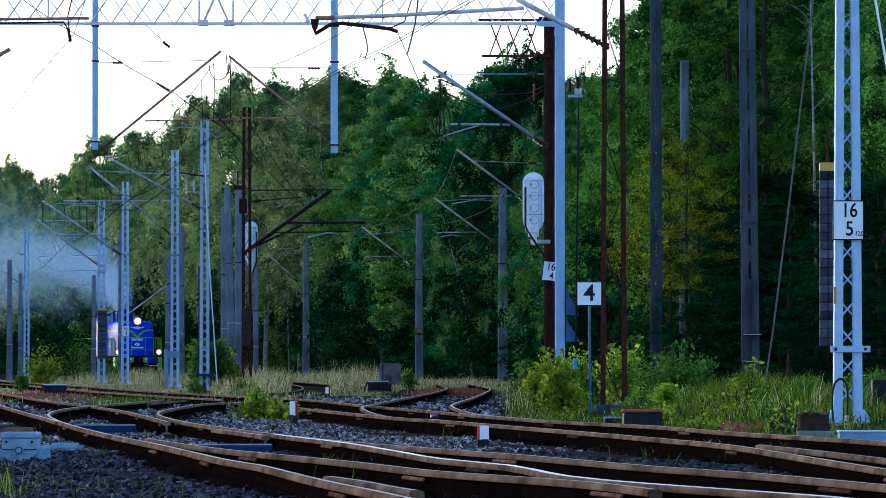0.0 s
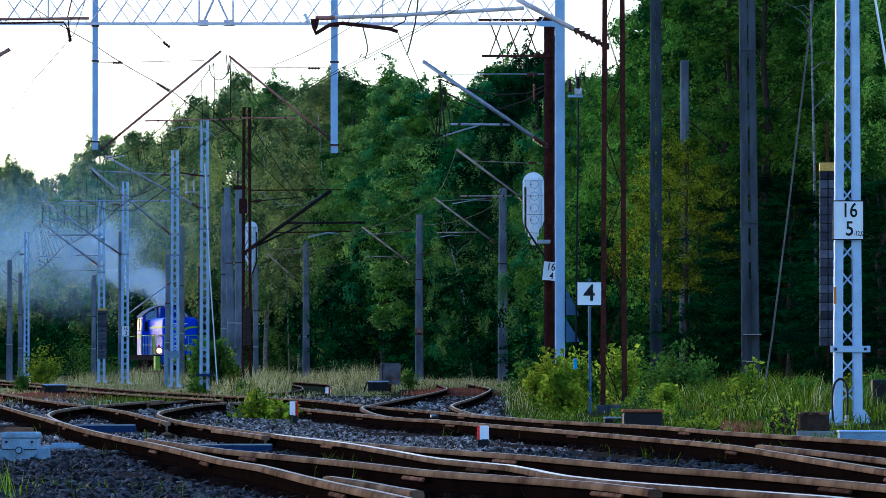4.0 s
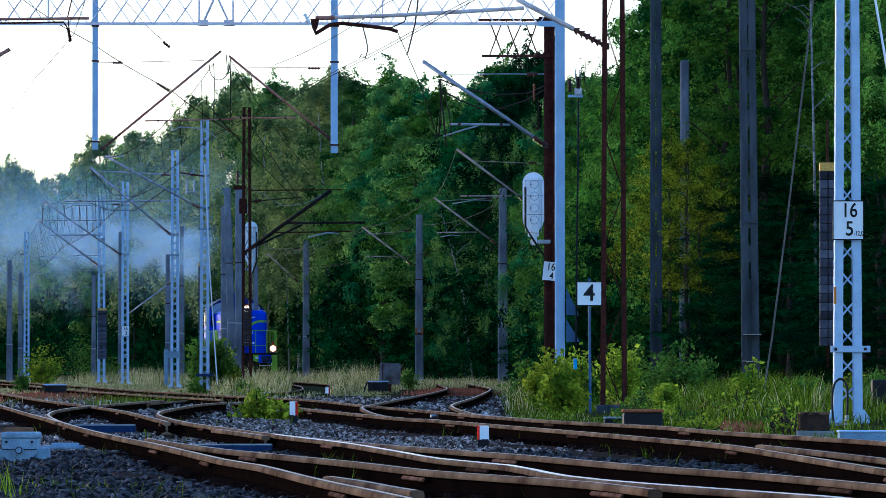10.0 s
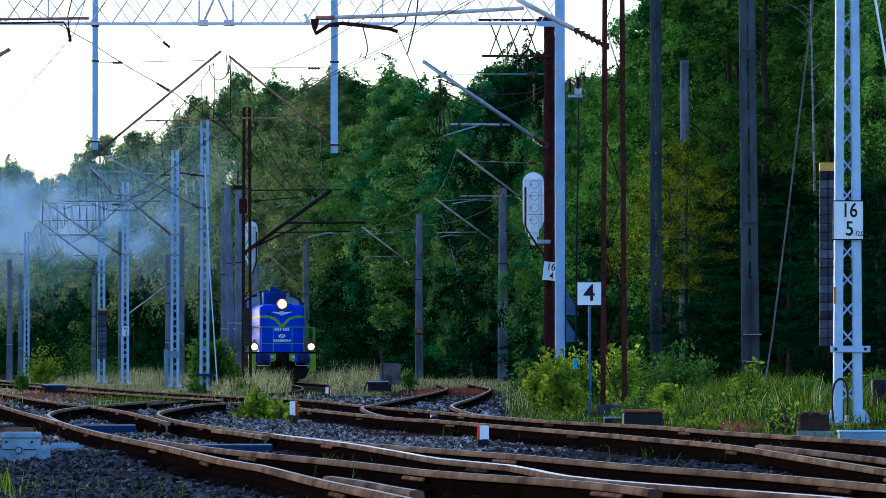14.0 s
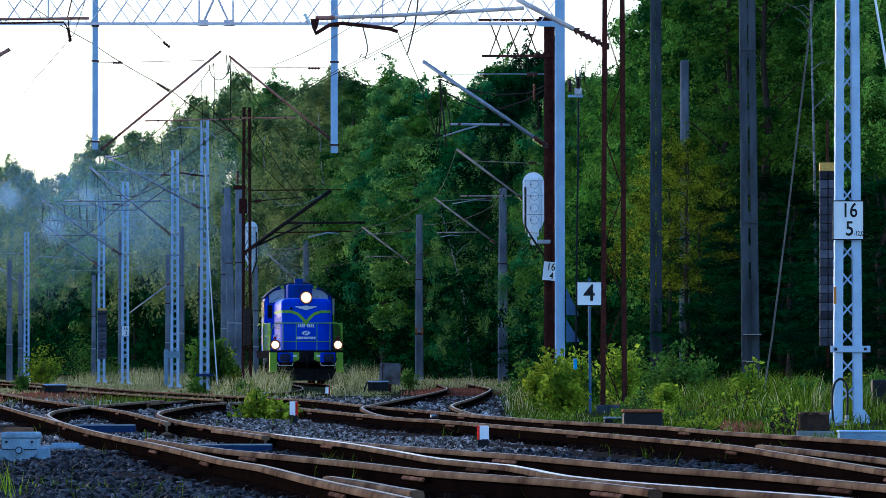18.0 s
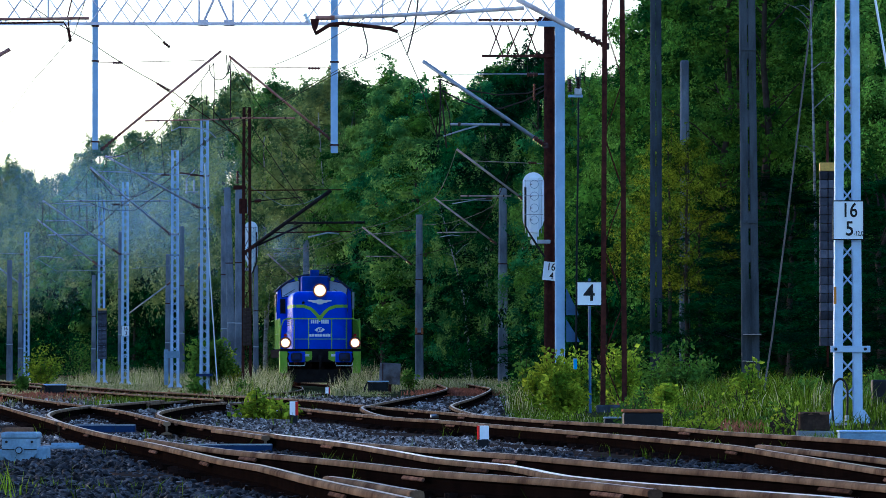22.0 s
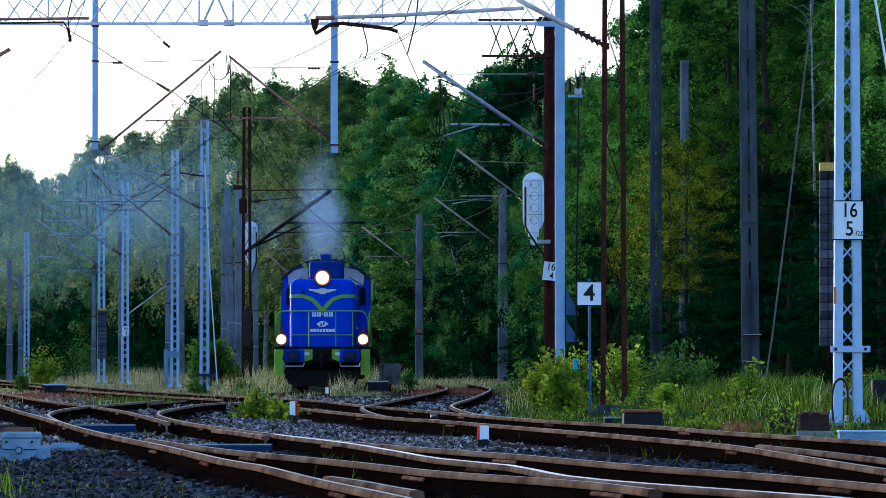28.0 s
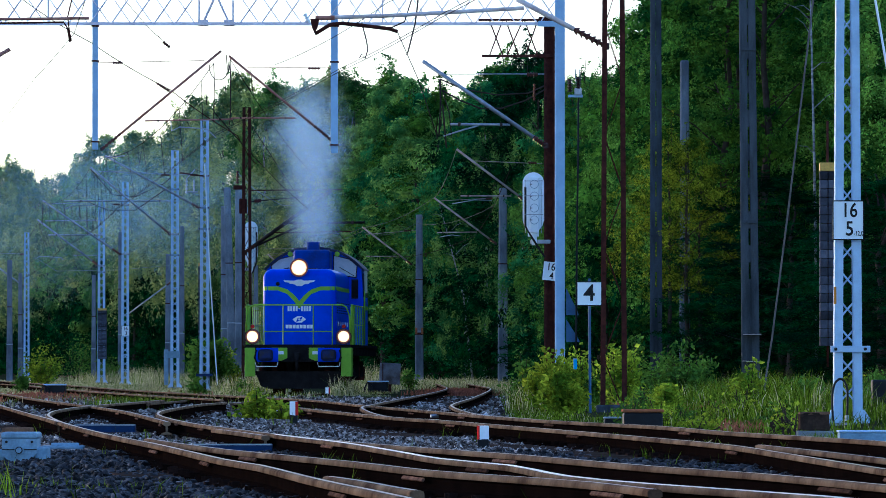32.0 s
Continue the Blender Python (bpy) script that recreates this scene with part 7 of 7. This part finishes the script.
        me.update(calc_edges=True)
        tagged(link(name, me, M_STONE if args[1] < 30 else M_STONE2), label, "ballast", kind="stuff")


build_ballast()

# ---- exhaust smoke: loose clouds of specks, each one rigid, carried by the air ----
def smoke_puff(seed, n, spread, speck, reach, material=None):
    """A soft cloud of tiny pale specks, thicker in the middle."""
    r = np.random.RandomState(seed)
    p = r.normal(size=(n * 2, 3))
    ln = np.linalg.norm(p, axis=1)
    p = (p * np.array(spread))[ln < reach][:n]
    for k in range(3):
        f = 2.2 / spread[0] * (k + 1) * 0.45
        p += np.stack([np.sin(p[:, 1] * f + seed), np.sin(p[:, 2] * f + 2 * seed), np.sin(p[:, 0] * f + 3 * seed)], 1) * spread[0] * 0.22 / (k + 1)
    m = len(p)
    v = p[:, None, :] + r.normal(size=(m, 3, 3)) * speck * 0.6
    ob = tris("smoke_puff", v, material or M_SMOKE)
    return tagged(ob, "pale blue-grey diesel exhaust smoke drifting in still air", "smoke", "exhaust smoke", "stuff")


OLD = [-0.3 * k for k in range(1, 49)]
EARLY = [smoke_puff(100 + k, 14500 - 80 * k, (0.44 + 0.055 * -e, 0.44 + 0.045 * -e, 0.42 + 0.045 * -e), 0.031, 2.6) for k, e in enumerate(OLD)]
HAZE = [smoke_puff(150 + k, 46000, (4.2, 2.5, 2.1), 0.055, 2.3, M_HAZE) for k in range(9)]
TRAIL = [smoke_puff(200 + k, 7800, (0.38, 0.38, 0.38), 0.030, 2.2) for k in range(40)]
WISP = [smoke_puff(300 + k, 3600, (0.40, 0.40, 0.36), 0.015, 2.2, M_HAZE) for k in range(14)]
PLUME = [smoke_puff(400 + k, 14000, (0.36, 0.36, 0.40), 0.0125, 2.4, M_PLUME) for k in range(52)]

# ---- what moves ----
def run_y(t):
    """How far off the locomotive's front is at t seconds: it slows gently."""
    return 374.0 - 8.16 * t + 0.0538 * t * t


def loco_pose(t):
    y = run_y(t)
    a, b = Vector((path_x(y + 3.1), y + 3.1, 0)), Vector((path_x(y + 10.5), y + 10.5, 0))
    turn = math.degrees(math.atan2(-(b - a).x, (b - a).y))
    f = a - (b - a).normalized() * 3.1
    lag = float(np.interp(t, (0, 3, 6, 8.5, 14, 21, 25.5, 30, 32), (3.5, 2.8, 1.5, 0.4, 0.5, 1.0, 0.0, -1.1, -1.2)))
    return pose(f.x, f.y, path_z(f.y), 0, 0, turn + lag)


STACK = Vector((0, 6.75, 4.4))


def puff_rows(k, start, rise, drift, wander, bay, gust=0.0, calm=0.0):
    """A puff rides in the engine hood until it leaves the stack, then climbs, slows and parts from its neighbours."""
    rng = random.Random(k)
    side = Vector((rng.gauss(0, 1), rng.gauss(0, 1), rng.gauss(0, 0.55)))
    lift = rng.uniform(0.55, 1.45)
    blow = gust * rng.uniform(0.45, 1.4)
    s0 = round(start * 30) / 30
    times = sorted({i * 0.5 for i in range(65) if i * 0.5 < s0} | {float(i) for i in range(33) if i > s0} | {32.0} | ({s0, s0 + 0.1, s0 + 0.4} if s0 >= 0 else set()))
    out = loco_pose(s0) @ STACK
    rows = []
    for t in times:
        if t <= s0:
            hold = Vector((0, bay, 2.42))
            rows.append((t, Matrix.Translation(loco_pose(t) @ (hold if t < s0 else Vector((0, STACK.y, 3.9))))))
        else:
            u = t - s0
            climb = lift * rise * (1 - math.exp(-u / 2.2)) + 0.14 * u
            away = blow * max(0.0, t - calm) ** 1.5
            p = out + Vector((drift[0] * u - away, drift[1] * u, climb + 0.10 * away)) + side * wander * (1 - math.exp(-u / 4.0)) * (1 + 0.09 * max(0.0, u - 4.0))
            rows.append((t, Matrix.Translation(p)))
    return rows


def motions():
    walk(LOCO, [(i * 0.5, loco_pose(i * 0.5)) for i in range(65)])
    for ws, y in WHEELSETS:
        walk(ws, [(i / 15, pose(0, y, 0.55) @ Matrix.Rotation((374.0 - run_y(i / 15)) / 0.55, 4, "X")) for i in range(481)])
    for k, ob in enumerate(EARLY):
        walk(ob, puff_rows(400 + k, OLD[k], 2.9, (-0.06, 0.05), 1.0, 0.0, 0.46, 8.5))
    for k, ob in enumerate(HAZE):
        rows = []
        for i in range(17):
            t = 2.0 * i
            g = 1 - math.exp(-t / 7.0)
            rows.append((t, Matrix.Translation((-45.0 + 1.7 * k + (16.5 + 0.5 * k) * g - 0.05 * t, 402.0 + 3 * k + 0.4 * t, 7.8 + 0.5 * (k % 3) + g * (0.8 + 1.5 * (k % 3)) + 0.05 * t))))
        walk(ob, rows)
    for k, ob in enumerate(TRAIL):
        walk(ob, puff_rows(500 + k, 0.04 + 0.19 * k, 2.4, (-0.14, 0.10), 1.2, 1.6 + 0.12 * k, 0.55, 9.5))
    for k, ob in enumerate(WISP):
        walk(ob, puff_rows(600 + k, 12.0 + 1.0 * k, 1.1, (-0.03, 0.3), 0.40, 1.8 + 0.33 * k, 0.03, 14.0))
    for k, ob in enumerate(PLUME):
        walk(ob, puff_rows(700 + k, 26.1 + 0.115 * k, 3.6, (-0.14, 0.0), 0.80, 1.6 + 0.09 * k))


motions()
